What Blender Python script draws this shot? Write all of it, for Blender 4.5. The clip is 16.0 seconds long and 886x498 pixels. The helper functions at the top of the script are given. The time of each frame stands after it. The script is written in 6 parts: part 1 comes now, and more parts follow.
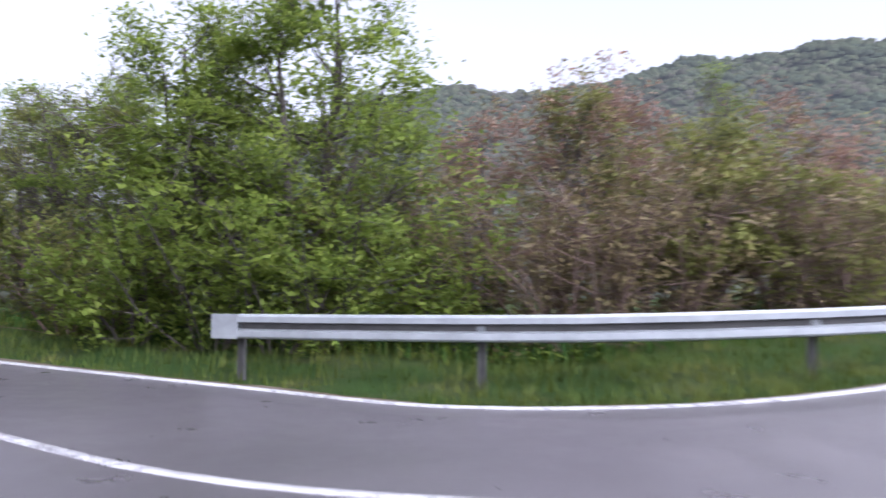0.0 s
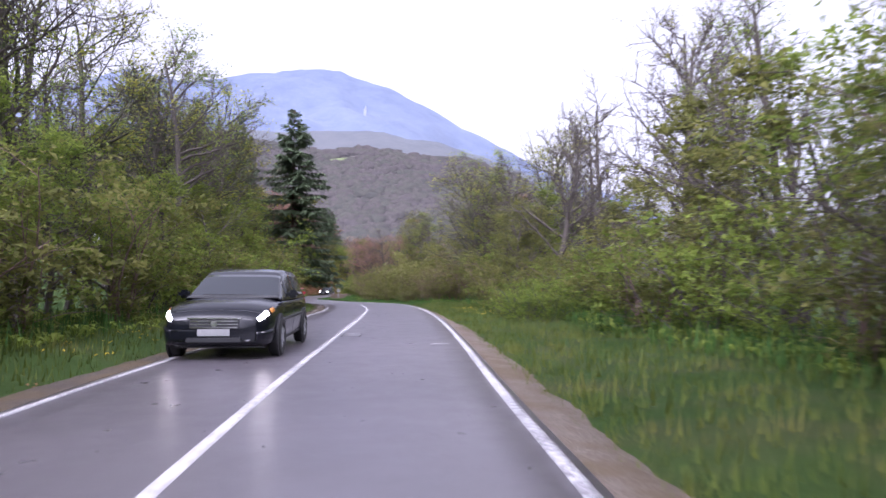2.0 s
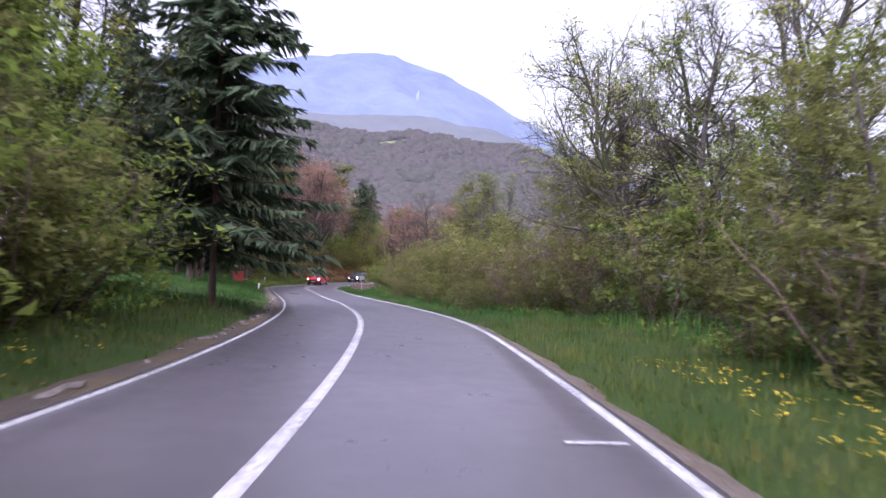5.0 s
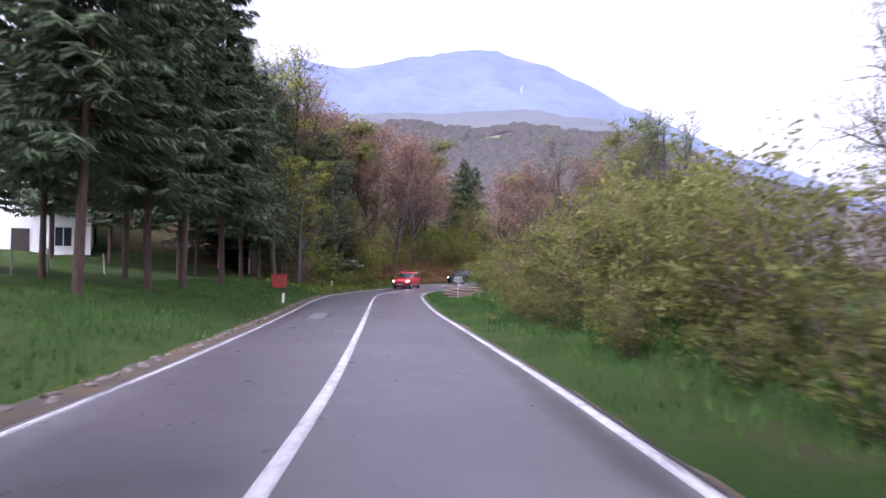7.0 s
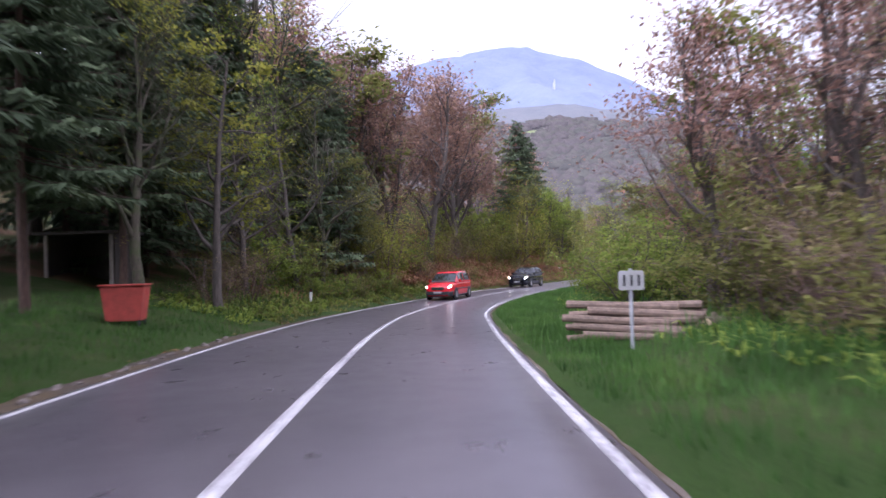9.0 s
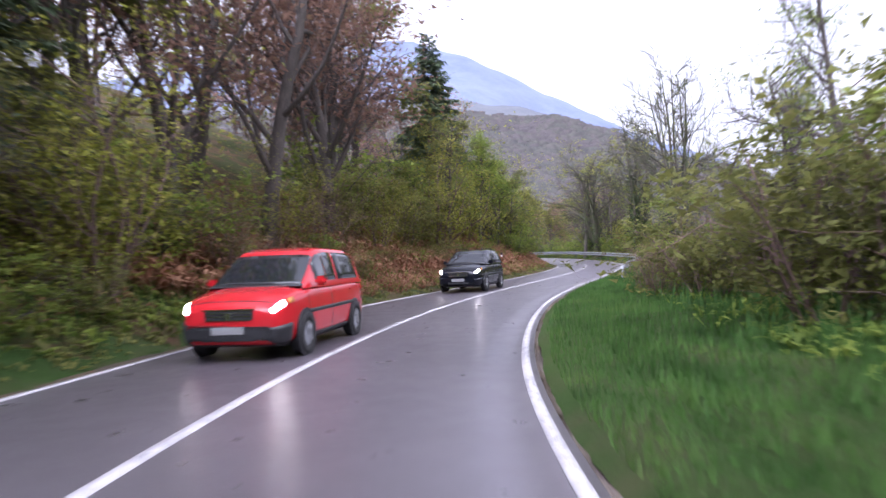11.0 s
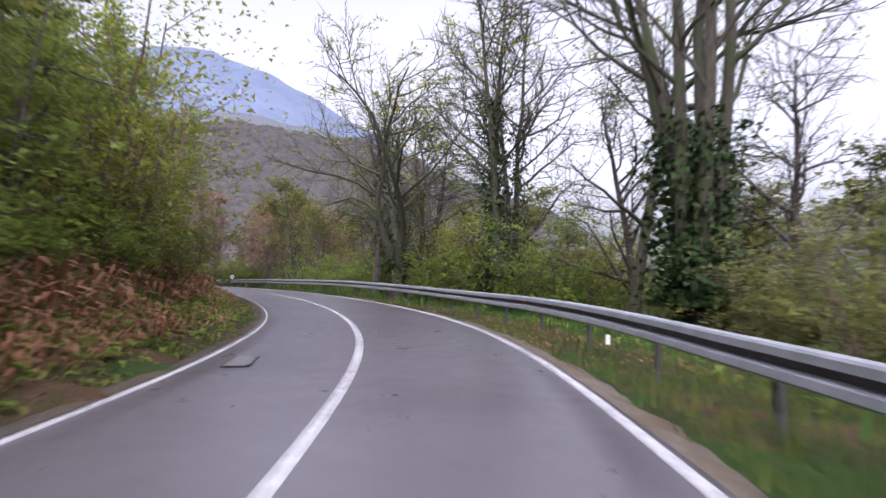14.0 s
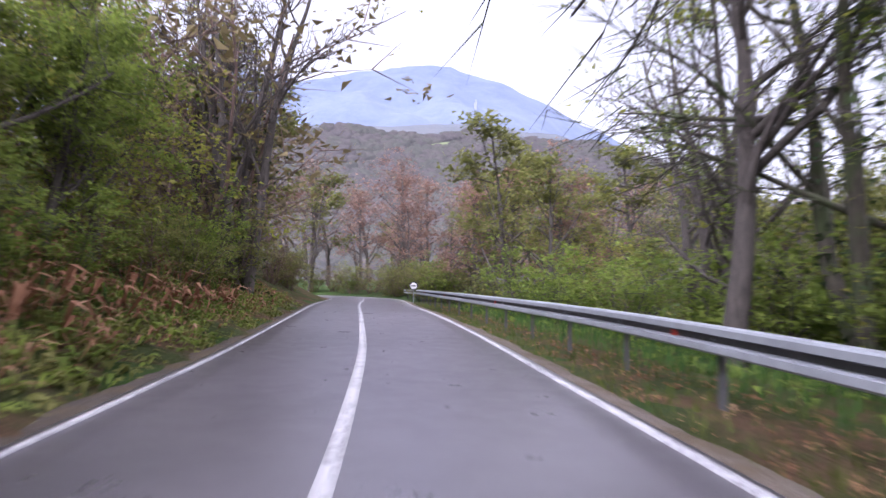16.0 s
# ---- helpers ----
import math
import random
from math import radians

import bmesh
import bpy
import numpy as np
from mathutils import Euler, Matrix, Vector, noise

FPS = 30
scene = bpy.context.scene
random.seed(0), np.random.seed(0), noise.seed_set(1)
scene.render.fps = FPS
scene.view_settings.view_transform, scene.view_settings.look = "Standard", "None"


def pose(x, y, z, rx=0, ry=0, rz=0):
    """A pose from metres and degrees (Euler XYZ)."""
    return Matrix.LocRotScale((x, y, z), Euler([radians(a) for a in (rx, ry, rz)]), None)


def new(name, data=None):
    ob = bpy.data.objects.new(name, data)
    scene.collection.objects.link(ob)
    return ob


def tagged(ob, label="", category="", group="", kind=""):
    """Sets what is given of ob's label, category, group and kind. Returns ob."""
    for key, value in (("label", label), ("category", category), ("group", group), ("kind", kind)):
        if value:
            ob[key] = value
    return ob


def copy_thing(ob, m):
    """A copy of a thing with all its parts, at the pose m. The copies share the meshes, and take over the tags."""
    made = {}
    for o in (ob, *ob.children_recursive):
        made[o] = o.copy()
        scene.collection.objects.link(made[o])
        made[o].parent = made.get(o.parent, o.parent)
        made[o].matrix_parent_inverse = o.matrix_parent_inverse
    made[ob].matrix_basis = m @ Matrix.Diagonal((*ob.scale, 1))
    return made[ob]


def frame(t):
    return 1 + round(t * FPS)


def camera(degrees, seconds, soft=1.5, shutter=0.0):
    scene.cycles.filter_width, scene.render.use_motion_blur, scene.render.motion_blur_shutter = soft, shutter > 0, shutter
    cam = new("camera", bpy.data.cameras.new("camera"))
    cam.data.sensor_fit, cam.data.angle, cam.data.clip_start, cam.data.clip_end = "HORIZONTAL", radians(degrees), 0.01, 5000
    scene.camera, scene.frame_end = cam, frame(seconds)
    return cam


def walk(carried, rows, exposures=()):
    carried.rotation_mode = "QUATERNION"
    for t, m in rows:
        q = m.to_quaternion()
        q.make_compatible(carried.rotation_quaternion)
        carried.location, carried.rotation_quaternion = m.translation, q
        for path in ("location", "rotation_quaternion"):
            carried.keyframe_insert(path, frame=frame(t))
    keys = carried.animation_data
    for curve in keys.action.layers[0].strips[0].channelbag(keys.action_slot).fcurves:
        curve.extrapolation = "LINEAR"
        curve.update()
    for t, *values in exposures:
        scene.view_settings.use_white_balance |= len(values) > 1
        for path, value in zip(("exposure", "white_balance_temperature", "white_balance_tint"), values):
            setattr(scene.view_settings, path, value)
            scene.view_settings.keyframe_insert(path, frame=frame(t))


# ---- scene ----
# The camera rides in a car: seconds, place, tilt, lean, heading.
PATH = [
    (0.00, 0.000, 0.000, 1.300, 93.68, 0.34, -1.45),
    (0.25, -0.230, 1.611, 1.358, 94.05, 0.12, 6.50),
    (0.50, -0.690, 3.130, 1.428, 94.36, -0.57, 15.15),
    (0.75, -1.390, 4.512, 1.482, 94.38, -1.97, 24.60),
    (1.00, -2.305, 5.738, 1.529, 94.16, -2.95, 33.75),
    (1.25, -3.385, 6.848, 1.569, 93.71, -2.47, 41.48),
    (1.50, -4.627, 7.880, 1.600, 93.22, -1.30, 47.99),
    (1.75, -6.053, 8.835, 1.619, 92.90, -0.42, 53.77),
    (2.00, -7.635, 9.760, 1.634, 92.72, 0.01, 57.95),
    (2.25, -9.330, 10.712, 1.649, 92.61, 0.08, 59.94),
    (2.50, -11.112, 11.703, 1.662, 92.54, -0.04, 60.46),
    (2.75, -12.965, 12.726, 1.673, 92.48, -0.19, 60.45),
    (3.00, -14.870, 13.776, 1.675, 92.31, -0.32, 60.31),
    (3.25, -16.814, 14.843, 1.664, 91.95, -0.37, 60.33),
    (3.50, -18.795, 15.914, 1.644, 91.72, -0.25, 60.62),
    (3.75, -20.808, 16.979, 1.627, 91.82, 0.15, 61.19),
    (4.00, -22.861, 18.023, 1.618, 92.02, 0.77, 61.79),
    (4.25, -24.955, 19.048, 1.610, 92.01, 1.45, 62.20),
    (4.50, -27.083, 20.083, 1.601, 91.89, 2.02, 62.29),
    (4.75, -29.244, 21.159, 1.589, 91.80, 2.33, 62.04),
    (5.00, -31.448, 22.284, 1.575, 91.73, 2.44, 61.80),
    (5.25, -33.715, 23.448, 1.558, 91.69, 2.46, 61.86),
    (5.50, -36.064, 24.636, 1.541, 91.66, 2.40, 62.39),
    (5.75, -38.510, 25.828, 1.523, 91.67, 2.28, 63.39),
    (6.00, -41.067, 27.007, 1.505, 91.69, 2.10, 64.68),
    (6.25, -43.736, 28.164, 1.487, 91.68, 1.89, 66.08),
    (6.50, -46.516, 29.286, 1.466, 91.62, 1.62, 67.58),
    (6.75, -49.405, 30.360, 1.436, 91.46, 1.29, 69.20),
    (7.00, -52.394, 31.382, 1.394, 91.28, 0.84, 70.69),
    (7.25, -55.467, 32.364, 1.340, 91.15, 0.29, 71.84),
    (7.50, -58.609, 33.317, 1.274, 91.12, -0.37, 72.71),
    (7.75, -61.813, 34.243, 1.201, 91.14, -1.03, 73.44),
    (8.00, -65.076, 35.151, 1.127, 91.17, -1.55, 73.92),
    (8.25, -68.392, 36.062, 1.054, 91.21, -1.80, 74.02),
    (8.50, -71.760, 36.992, 0.983, 91.27, -1.83, 73.92),
    (8.75, -75.176, 37.942, 0.919, 91.39, -1.73, 73.80),
    (9.00, -78.638, 38.908, 0.864, 91.51, -1.55, 73.77),
    (9.25, -82.142, 39.880, 0.817, 91.54, -1.36, 73.85),
    (9.50, -85.688, 40.861, 0.770, 91.46, -1.17, 73.89),
    (9.75, -89.266, 41.860, 0.718, 91.30, -1.05, 73.68),
    (10.00, -92.864, 42.907, 0.654, 91.05, -1.00, 72.98),
    (10.25, -96.465, 44.043, 0.576, 90.77, -1.06, 71.55),
    (10.50, -100.049, 45.310, 0.484, 90.59, -1.29, 69.46),
    (10.75, -103.596, 46.740, 0.392, 90.68, -1.73, 66.92),
    (11.00, -107.093, 48.339, 0.315, 90.93, -2.17, 64.47),
    (11.25, -110.538, 50.081, 0.262, 91.23, -2.42, 62.47),
    (11.50, -113.931, 51.948, 0.237, 91.56, -2.44, 60.24),
    (11.75, -117.242, 53.971, 0.241, 91.94, -2.28, 57.18),
    (12.00, -120.435, 56.183, 0.268, 92.26, -2.07, 53.94),
    (12.25, -123.511, 58.560, 0.306, 92.43, -1.90, 51.31),
    (12.50, -126.497, 61.048, 0.348, 92.44, -1.79, 49.41),
    (12.75, -129.420, 63.606, 0.382, 92.35, -1.70, 48.09),
    (13.00, -132.302, 66.203, 0.407, 92.28, -1.51, 47.29),
    (13.25, -135.170, 68.814, 0.428, 92.37, -1.14, 46.92),
    (13.50, -138.036, 71.430, 0.456, 92.55, -0.66, 46.85),
    (13.75, -140.914, 74.040, 0.495, 92.76, -0.23, 47.07),
    (14.00, -143.823, 76.626, 0.544, 92.96, 0.13, 47.91),
    (14.25, -146.801, 79.154, 0.603, 93.09, 0.38, 49.61),
    (14.50, -149.884, 81.582, 0.669, 93.08, 0.63, 51.87),
    (14.75, -153.085, 83.889, 0.730, 92.89, 0.94, 54.30),
    (15.00, -156.395, 86.072, 0.782, 92.77, 1.28, 56.72),
    (15.25, -159.807, 88.127, 0.837, 92.93, 1.57, 59.13),
    (15.50, -163.309, 90.053, 0.908, 93.22, 1.62, 61.67),
    (15.75, -166.896, 91.837, 0.995, 93.38, 1.34, 64.47),
    (16.00, -170.562, 93.468, 1.084, 93.41, 0.95, 67.07),
]
cam = camera(65.0, 16.0, soft=1.5, shutter=0.32)
walk(cam, [(t, pose(x, y, z, rx, 0, rz) @ pose(0, 0, 0, 0, 0, lean)) for t, x, y, z, rx, lean, rz in PATH],
     exposures=[(0.0, 1.34, 5600, 21), (0.8, 1.3, 5400, 28), (2.0, 1.42, 5650, 30), (4.5, 1.43, 5550, 33), (8.0, 1.54, 5600, 31), (10.4, 1.57, 5600, 28), (11.2, 1.7, 5600, 26), (12.5, 1.34, 5600, 22), (14.0, 1.22, 5800, 24), (15.0, 1.5, 5750, 27), (16.0, 1.6, 5650, 28)])

# ---- daylight under a bright, closed cloud cover ----
world = bpy.data.worlds.new("overcast_sky")
scene.world = world
world.use_nodes = True
wn = world.node_tree.nodes
sky = wn.new("ShaderNodeTexSky")
sky.sky_type = 'NISHITA'
sky.sun_disc = False
sky.sun_elevation, sky.sun_rotation = radians(48), radians(150)
sky.air_density, sky.dust_density, sky.ozone_density = 1.0, 6.0, 1.0
veil = wn.new("ShaderNodeHueSaturation")
veil.inputs["Saturation"].default_value = 0.12
world.node_tree.links.new(sky.outputs[0], veil.inputs["Color"])
world.node_tree.links.new(veil.outputs[0], wn["Background"].inputs["Color"])
wn["Background"].inputs["Strength"].default_value = 0.15
sun_data = bpy.data.lights.new("sun", 'SUN')
sun_data.energy, sun_data.angle, sun_data.color = 0.7, radians(24), (1.0, 0.96, 0.9)
sun = new("sun", sun_data)
sun.matrix_world = pose(0, 0, 200, 42, 0, 150)


# ---- materials ----
class Mat:
    """A node material with a few short cuts."""

    def __init__(self, name, rough=0.8, metal=0.0):
        self.m = bpy.data.materials.new(name)
        self.m.use_nodes = True
        self.t = self.m.node_tree
        self.n, self.l = self.t.nodes, self.t.links
        self.b = self.n["Principled BSDF"]
        self.b.inputs["Roughness"].default_value, self.b.inputs["Metallic"].default_value = rough, metal
        self.co = self.n.new("ShaderNodeTexCoord").outputs["Object"]

    def noise(self, scale, detail=4.0, rough=0.6, where=None, stretch=None):
        k = self.n.new("ShaderNodeTexNoise")
        k.inputs["Scale"].default_value, k.inputs["Detail"].default_value, k.inputs["Roughness"].default_value = scale, detail, rough
        src = where or self.co
        if stretch:
            mp = self.n.new("ShaderNodeMapping")
            mp.inputs["Scale"].default_value = stretch
            self.l.new(src, mp.inputs["Vector"])
            src = mp.outputs[0]
        self.l.new(src, k.inputs["Vector"])
        return k.outputs["Fac"]

    def ramp(self, fac, stops):
        r = self.n.new("ShaderNodeValToRGB")
        while len(r.color_ramp.elements) < len(stops):
            r.color_ramp.elements.new(0.5)
        for e, (at, c) in zip(r.color_ramp.elements, stops):
            e.position, e.color = at, (*c, 1) if len(c) == 3 else c
        self.l.new(fac, r.inputs[0])
        return r.outputs[0]

    def mix(self, fac, a, b, how='MIX'):
        x = self.n.new("ShaderNodeMix")
        x.data_type, x.blend_type = 'RGBA', how
        for sock, v in ((x.inputs[0], fac), (x.inputs[6], a), (x.inputs[7], b)):
            if isinstance(v, (int, float)):
                sock.default_value = v
            elif isinstance(v, tuple):
                sock.default_value = (*v, 1)
            else:
                self.l.new(v, sock)
        return x.outputs[2]

    def base(self, c):
        if isinstance(c, tuple):
            self.b.inputs["Base Color"].default_value = (*c, 1)
        else:
            self.l.new(c, self.b.inputs["Base Color"])
        return self

    def rough(self, fac, lo, hi):
        r = self.n.new("ShaderNodeMapRange")
        r.inputs["To Min"].default_value, r.inputs["To Max"].default_value = lo, hi
        self.l.new(fac, r.inputs[0])
        self.l.new(r.outputs[0], self.b.inputs["Roughness"])
        return self

    def bump(self, fac, strength=0.3, dist=0.02):
        k = self.n.new("ShaderNodeBump")
        k.inputs["Strength"].default_value, k.inputs["Distance"].default_value = strength, dist
        self.l.new(fac, k.inputs["Height"])
        self.l.new(k.outputs[0], self.b.inputs["Normal"])
        return self

    def island(self):
        return self.n.new("ShaderNodeNewGeometry").outputs["Random Per Island"]

    def objrand(self):
        return self.n.new("ShaderNodeObjectInfo").outputs["Random"]

    def translucent(self, colour, amount):
        tr = self.n.new("ShaderNodeBsdfTranslucent")
        ms = self.n.new("ShaderNodeMixShader")
        ms.inputs[0].default_value = amount
        self.l.new(colour, tr.inputs[0])
        self.l.new(self.b.outputs[0], ms.inputs[1])
        self.l.new(tr.outputs[0], ms.inputs[2])
        self.l.new(ms.outputs[0], self.n["Material Output"].inputs[0])
        return self

    def emit(self, colour, strength):
        self.b.inputs["Emission Color"].default_value = (*colour, 1)
        self.b.inputs["Emission Strength"].default_value = strength
        return self


def leaf_mat(name, cols, trans=0.35, tint=0.25):
    k = Mat(name, 0.62)
    k.b.inputs["Specular IOR Level"].default_value = 0.14
    n = len(cols)
    c = k.ramp(k.mix(0.78, k.island(), k.ramp(k.noise(0.9, 3), [(0.3, (0, 0, 0)), (0.7, (1, 1, 1))])), [(i / (n - 1), c) for i, c in enumerate(cols)])
    c = k.mix(k.ramp(k.objrand(), [(0, (0, 0, 0)), (1, (tint, tint, tint))]), c, k.mix(0.5, c, (0.16, 0.15, 0.04)))
    k.base(c)
    k.translucent(c, trans)
    return k.m


def bark_mat(name, dark, light, moss=None):
    k = Mat(name, 0.9)
    f = k.noise(3.0, 6, 0.7, stretch=(6, 6, 1))
    c = k.ramp(f, [(0.3, dark), (0.7, light)])
    if moss:
        c = k.mix(k.ramp(k.noise(1.3), [(0.45, (0, 0, 0)), (0.62, (1, 1, 1))]), c, moss)
    k.base(c).bump(f, 0.6, 0.03)
    return k.m


def asphalt_mat():
    k = Mat("asphalt", 0.6)
    fine, mid, big = k.noise(180, 3), k.noise(2.3, 5, 0.65), k.noise(0.22, 4)
    c = k.ramp(fine, [(0.3, (0.062, 0.055, 0.061)), (0.7, (0.108, 0.097, 0.107))])
    c = k.mix(k.ramp(mid, [(0.35, (0.8, 0.8, 0.8)), (0.65, (0, 0, 0))]), c, (0.071, 0.063, 0.072))
    c = k.mix(k.ramp(big, [(0.4, (0, 0, 0)), (0.65, (0.45, 0.45, 0.45))]), c, (0.145, 0.13, 0.145))
    k.base(c).rough(mid, 0.2, 0.42).bump(fine, 0.16, 0.006)
    return k.m


def paint_mat():
    k = Mat("road_paint", 0.55)
    wear = k.noise(14, 6, 0.75)
    big = k.noise(0.5, 3)
    worn = k.ramp(k.mix(0.35, wear, big), [(0.5, (0, 0, 0)), (0.6, (1, 1, 1))])
    k.base(k.mix(worn, k.ramp(k.noise(3), [(0.3, (0.34, 0.33, 0.335)), (0.7, (0.5, 0.49, 0.495))]), (0.15, 0.14, 0.148)))
    k.bump(wear, 0.2, 0.003)
    return k.m


def gravel_mat(name="gravel", stone=1.0, earth=0.75):
    k = Mat(name, 0.95)
    k.b.inputs["Specular IOR Level"].default_value = 0.15
    f, g = k.noise(38, 5, 0.7), k.noise(1.2, 4)
    c = k.ramp(f, [(0.3, (0.06 * stone, 0.046 * stone, 0.036 * stone)), (0.5, (0.14 * stone, 0.115 * stone, 0.095 * stone)), (0.72, (0.24 * stone, 0.205 * stone, 0.18 * stone))])
    c = k.mix(k.ramp(g, [(0.42, (0, 0, 0)), (0.62, (earth, earth, earth))]), c, (0.10, 0.075, 0.045))
    k.base(c).bump(f, 0.7, 0.03)
    return k.m


def turf_mat():
    k = Mat("turf", 0.95)
    k.b.inputs["Specular IOR Level"].default_value = 0.1
    f, g, h = k.noise(26, 6, 0.75), k.noise(0.9, 5), k.noise(0.07, 3)
    c = k.ramp(f, [(0.28, (0.013, 0.027, 0.007)), (0.5, (0.029, 0.058, 0.013)), (0.75, (0.05, 0.09, 0.021))])
    c = k.mix(k.ramp(g, [(0.45, (0, 0, 0)), (0.7, (0.7, 0.7, 0.7))]), c, (0.07, 0.065, 0.032))
    c = k.mix(k.ramp(h, [(0.45, (0, 0, 0)), (0.6, (0.5, 0.5, 0.5))]), c, (0.055, 0.09, 0.022))
    k.base(c).bump(f, 0.8, 0.06)
    return k.m


def litter_mat():
    k = Mat("leaf_litter", 0.95)
    k.b.inputs["Specular IOR Level"].default_value = 0.1
    f, g = k.noise(22, 6, 0.75), k.noise(0.7, 5)
    c = k.ramp(f, [(0.28, (0.03, 0.02, 0.012)), (0.5, (0.10, 0.062, 0.036)), (0.75, (0.20, 0.13, 0.082))])
    c = k.mix(k.ramp(g, [(0.40, (0, 0, 0)), (0.55, (0.85, 0.85, 0.85))]), c, k.ramp(f, [(0.3, (0.018, 0.03, 0.009)), (0.7, (0.06, 0.09, 0.024))]))
    k.base(c).bump(f, 0.9, 0.08)
    return k.m


def wooded_mat(name, cols, scale, haze_glow=None):
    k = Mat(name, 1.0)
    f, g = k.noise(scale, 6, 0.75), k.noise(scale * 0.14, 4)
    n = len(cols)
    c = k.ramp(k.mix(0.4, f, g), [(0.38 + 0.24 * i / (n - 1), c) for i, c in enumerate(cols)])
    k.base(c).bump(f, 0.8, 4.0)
    # This emission stands for the haze of distance, not for a light source.
    if haze_glow:
        k.emit(*haze_glow)
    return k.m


ASPHALT, PAINT, GRAVEL, TURF, LITTER = asphalt_mat(), paint_mat(), gravel_mat(), turf_mat(), litter_mat()
BARK = bark_mat("bark_grey", (0.03, 0.025, 0.021), (0.12, 0.10, 0.086))
BARK_MOSS = bark_mat("bark_mossy", (0.022, 0.018, 0.012), (0.10, 0.085, 0.06), (0.045, 0.06, 0.018))
BARK_RED = bark_mat("bark_spruce", (0.03, 0.019, 0.015), (0.115, 0.068, 0.05))
TWIG = bark_mat("twigs_brown", (0.075, 0.05, 0.04), (0.20, 0.13, 0.105))
LEAF_GREEN = leaf_mat("leaves_fresh_green", [(0.07, 0.11, 0.02), (0.145, 0.205, 0.036), (0.24, 0.308, 0.056), (0.325, 0.38, 0.085)], 0.52)
LEAF_OLIVE = leaf_mat("leaves_olive", [(0.0638, 0.0704, 0.022), (0.132, 0.143, 0.0396), (0.209, 0.215, 0.0605), (0.286, 0.269, 0.0968)], 0.5)
LEAF_YELLOW = leaf_mat("leaves_yellow_green", [(0.12, 0.14, 0.02), (0.23, 0.25, 0.035), (0.33, 0.33, 0.06), (0.40, 0.37, 0.12)], 0.45)
LEAF_BROWN = leaf_mat("buds_red_brown", [(0.12, 0.0696, 0.0528), (0.24, 0.138, 0.106), (0.348, 0.204, 0.156), (0.312, 0.252, 0.108)], 0.4)
LEAF_TAN = leaf_mat("buds_tan", [(0.072, 0.0552, 0.0288), (0.15, 0.115, 0.0552), (0.228, 0.18, 0.0888), (0.228, 0.222, 0.0744)], 0.35)
LEAF_IVY = leaf_mat("ivy_leaves", [(0.012, 0.024, 0.009), (0.026, 0.05, 0.016), (0.05, 0.08, 0.024)], 0.2)
BLADE_OLIVE = leaf_mat("olive_grass_blades", [(0.03, 0.044, 0.008), (0.062, 0.092, 0.016), (0.105, 0.125, 0.026), (0.16, 0.15, 0.045)], 0.25, 0.0)
NEEDLE = leaf_mat("spruce_needles", [(0.0405, 0.0621, 0.0365), (0.0891, 0.127, 0.0702), (0.155, 0.203, 0.105)], 0.3, 0.12)
FERN = leaf_mat("dead_bracken", [(0.0884, 0.0387, 0.0221), (0.221, 0.0994, 0.0553), (0.354, 0.188, 0.111), (0.442, 0.287, 0.188)], 0.2)
BLADE = leaf_mat("grass_blades", [(0.016, 0.040, 0.009), (0.036, 0.088, 0.018), (0.064, 0.135, 0.028), (0.105, 0.155, 0.04)], 0.25, 0.0)


def plain(name, colour, rough=0.5, metal=0.0, vary=0.25, scale=6.0):
    k = Mat(name, rough, metal)
    f = k.noise(scale, 5, 0.7)
    k.base(k.ramp(f, [(0.3, tuple(c * (1 - vary) for c in colour)), (0.7, tuple(min(1, c * (1 + vary)) for c in colour))]))
    k.rough(f, rough * 0.8, min(1, rough * 1.2))
    return k.m


ZINC = plain("galvanised_steel", (0.30, 0.315, 0.33), 0.55, 0.25, 0.18, 3)
WHITE_PLASTIC = plain("white_plastic", (0.75, 0.75, 0.72), 0.5, 0, 0.08)
BLACK_PLASTIC = plain("black_plastic", (0.018, 0.018, 0.02), 0.5)
RED_SIGN = plain("red_board", (0.55, 0.055, 0.03), 0.55, 0, 0.15)
FADED_RED = plain("faded_red_paint", (0.34, 0.05, 0.035), 0.7, 0, 0.3, 4)
LOG_BARK = plain("log_bark", (0.14, 0.10, 0.075), 0.9, 0, 0.5, 9)
LOG_END = plain("log_cut_face", (0.52, 0.40, 0.26), 0.8, 0, 0.25, 12)
PLASTER = plain("white_plaster", (0.86, 0.85, 0.83), 0.85, 0, 0.05, 1.5)
ROOF_TILE = plain("roof_tile", (0.30, 0.12, 0.08), 0.85, 0, 0.25, 3)
WINDOW_DARK = plain("window_glass", (0.03, 0.035, 0.04), 0.08)
WOOD_GREY = plain("weathered_wood", (0.26, 0.23, 0.2), 0.9, 0, 0.3, 9)
PATCH = plain("road_patch", (0.125, 0.12, 0.126), 0.7, 0, 0.2, 20)
TAR = plain("tar_seam", (0.02, 0.02, 0.022), 0.4)
YELLOW = plain("dandelion_yellow", (0.75, 0.52, 0.03), 0.7)
STONE = plain("kerb_stone", (0.12, 0.10, 0.088), 0.9, 0, 0.45, 5)


# ---- mesh helpers ----
def mesh_of(name, verts, faces, mats, slots=None, smooth=False):
    me = bpy.data.meshes.new(name)
    me.from_pydata([tuple(v) for v in verts], [], faces)
    for m in mats:
        me.materials.append(m)
    if slots is not None:
        me.polygons.foreach_set("material_index", slots)
    if smooth:
        me.polygons.foreach_set("use_smooth", [True] * len(faces))
    me.update()
    return me


def part(name, me, parent, label="", at=None):
    ob = new(name, me)
    ob.parent = parent
    if at is not None:
        ob.matrix_basis = at
    return tagged(ob, label)


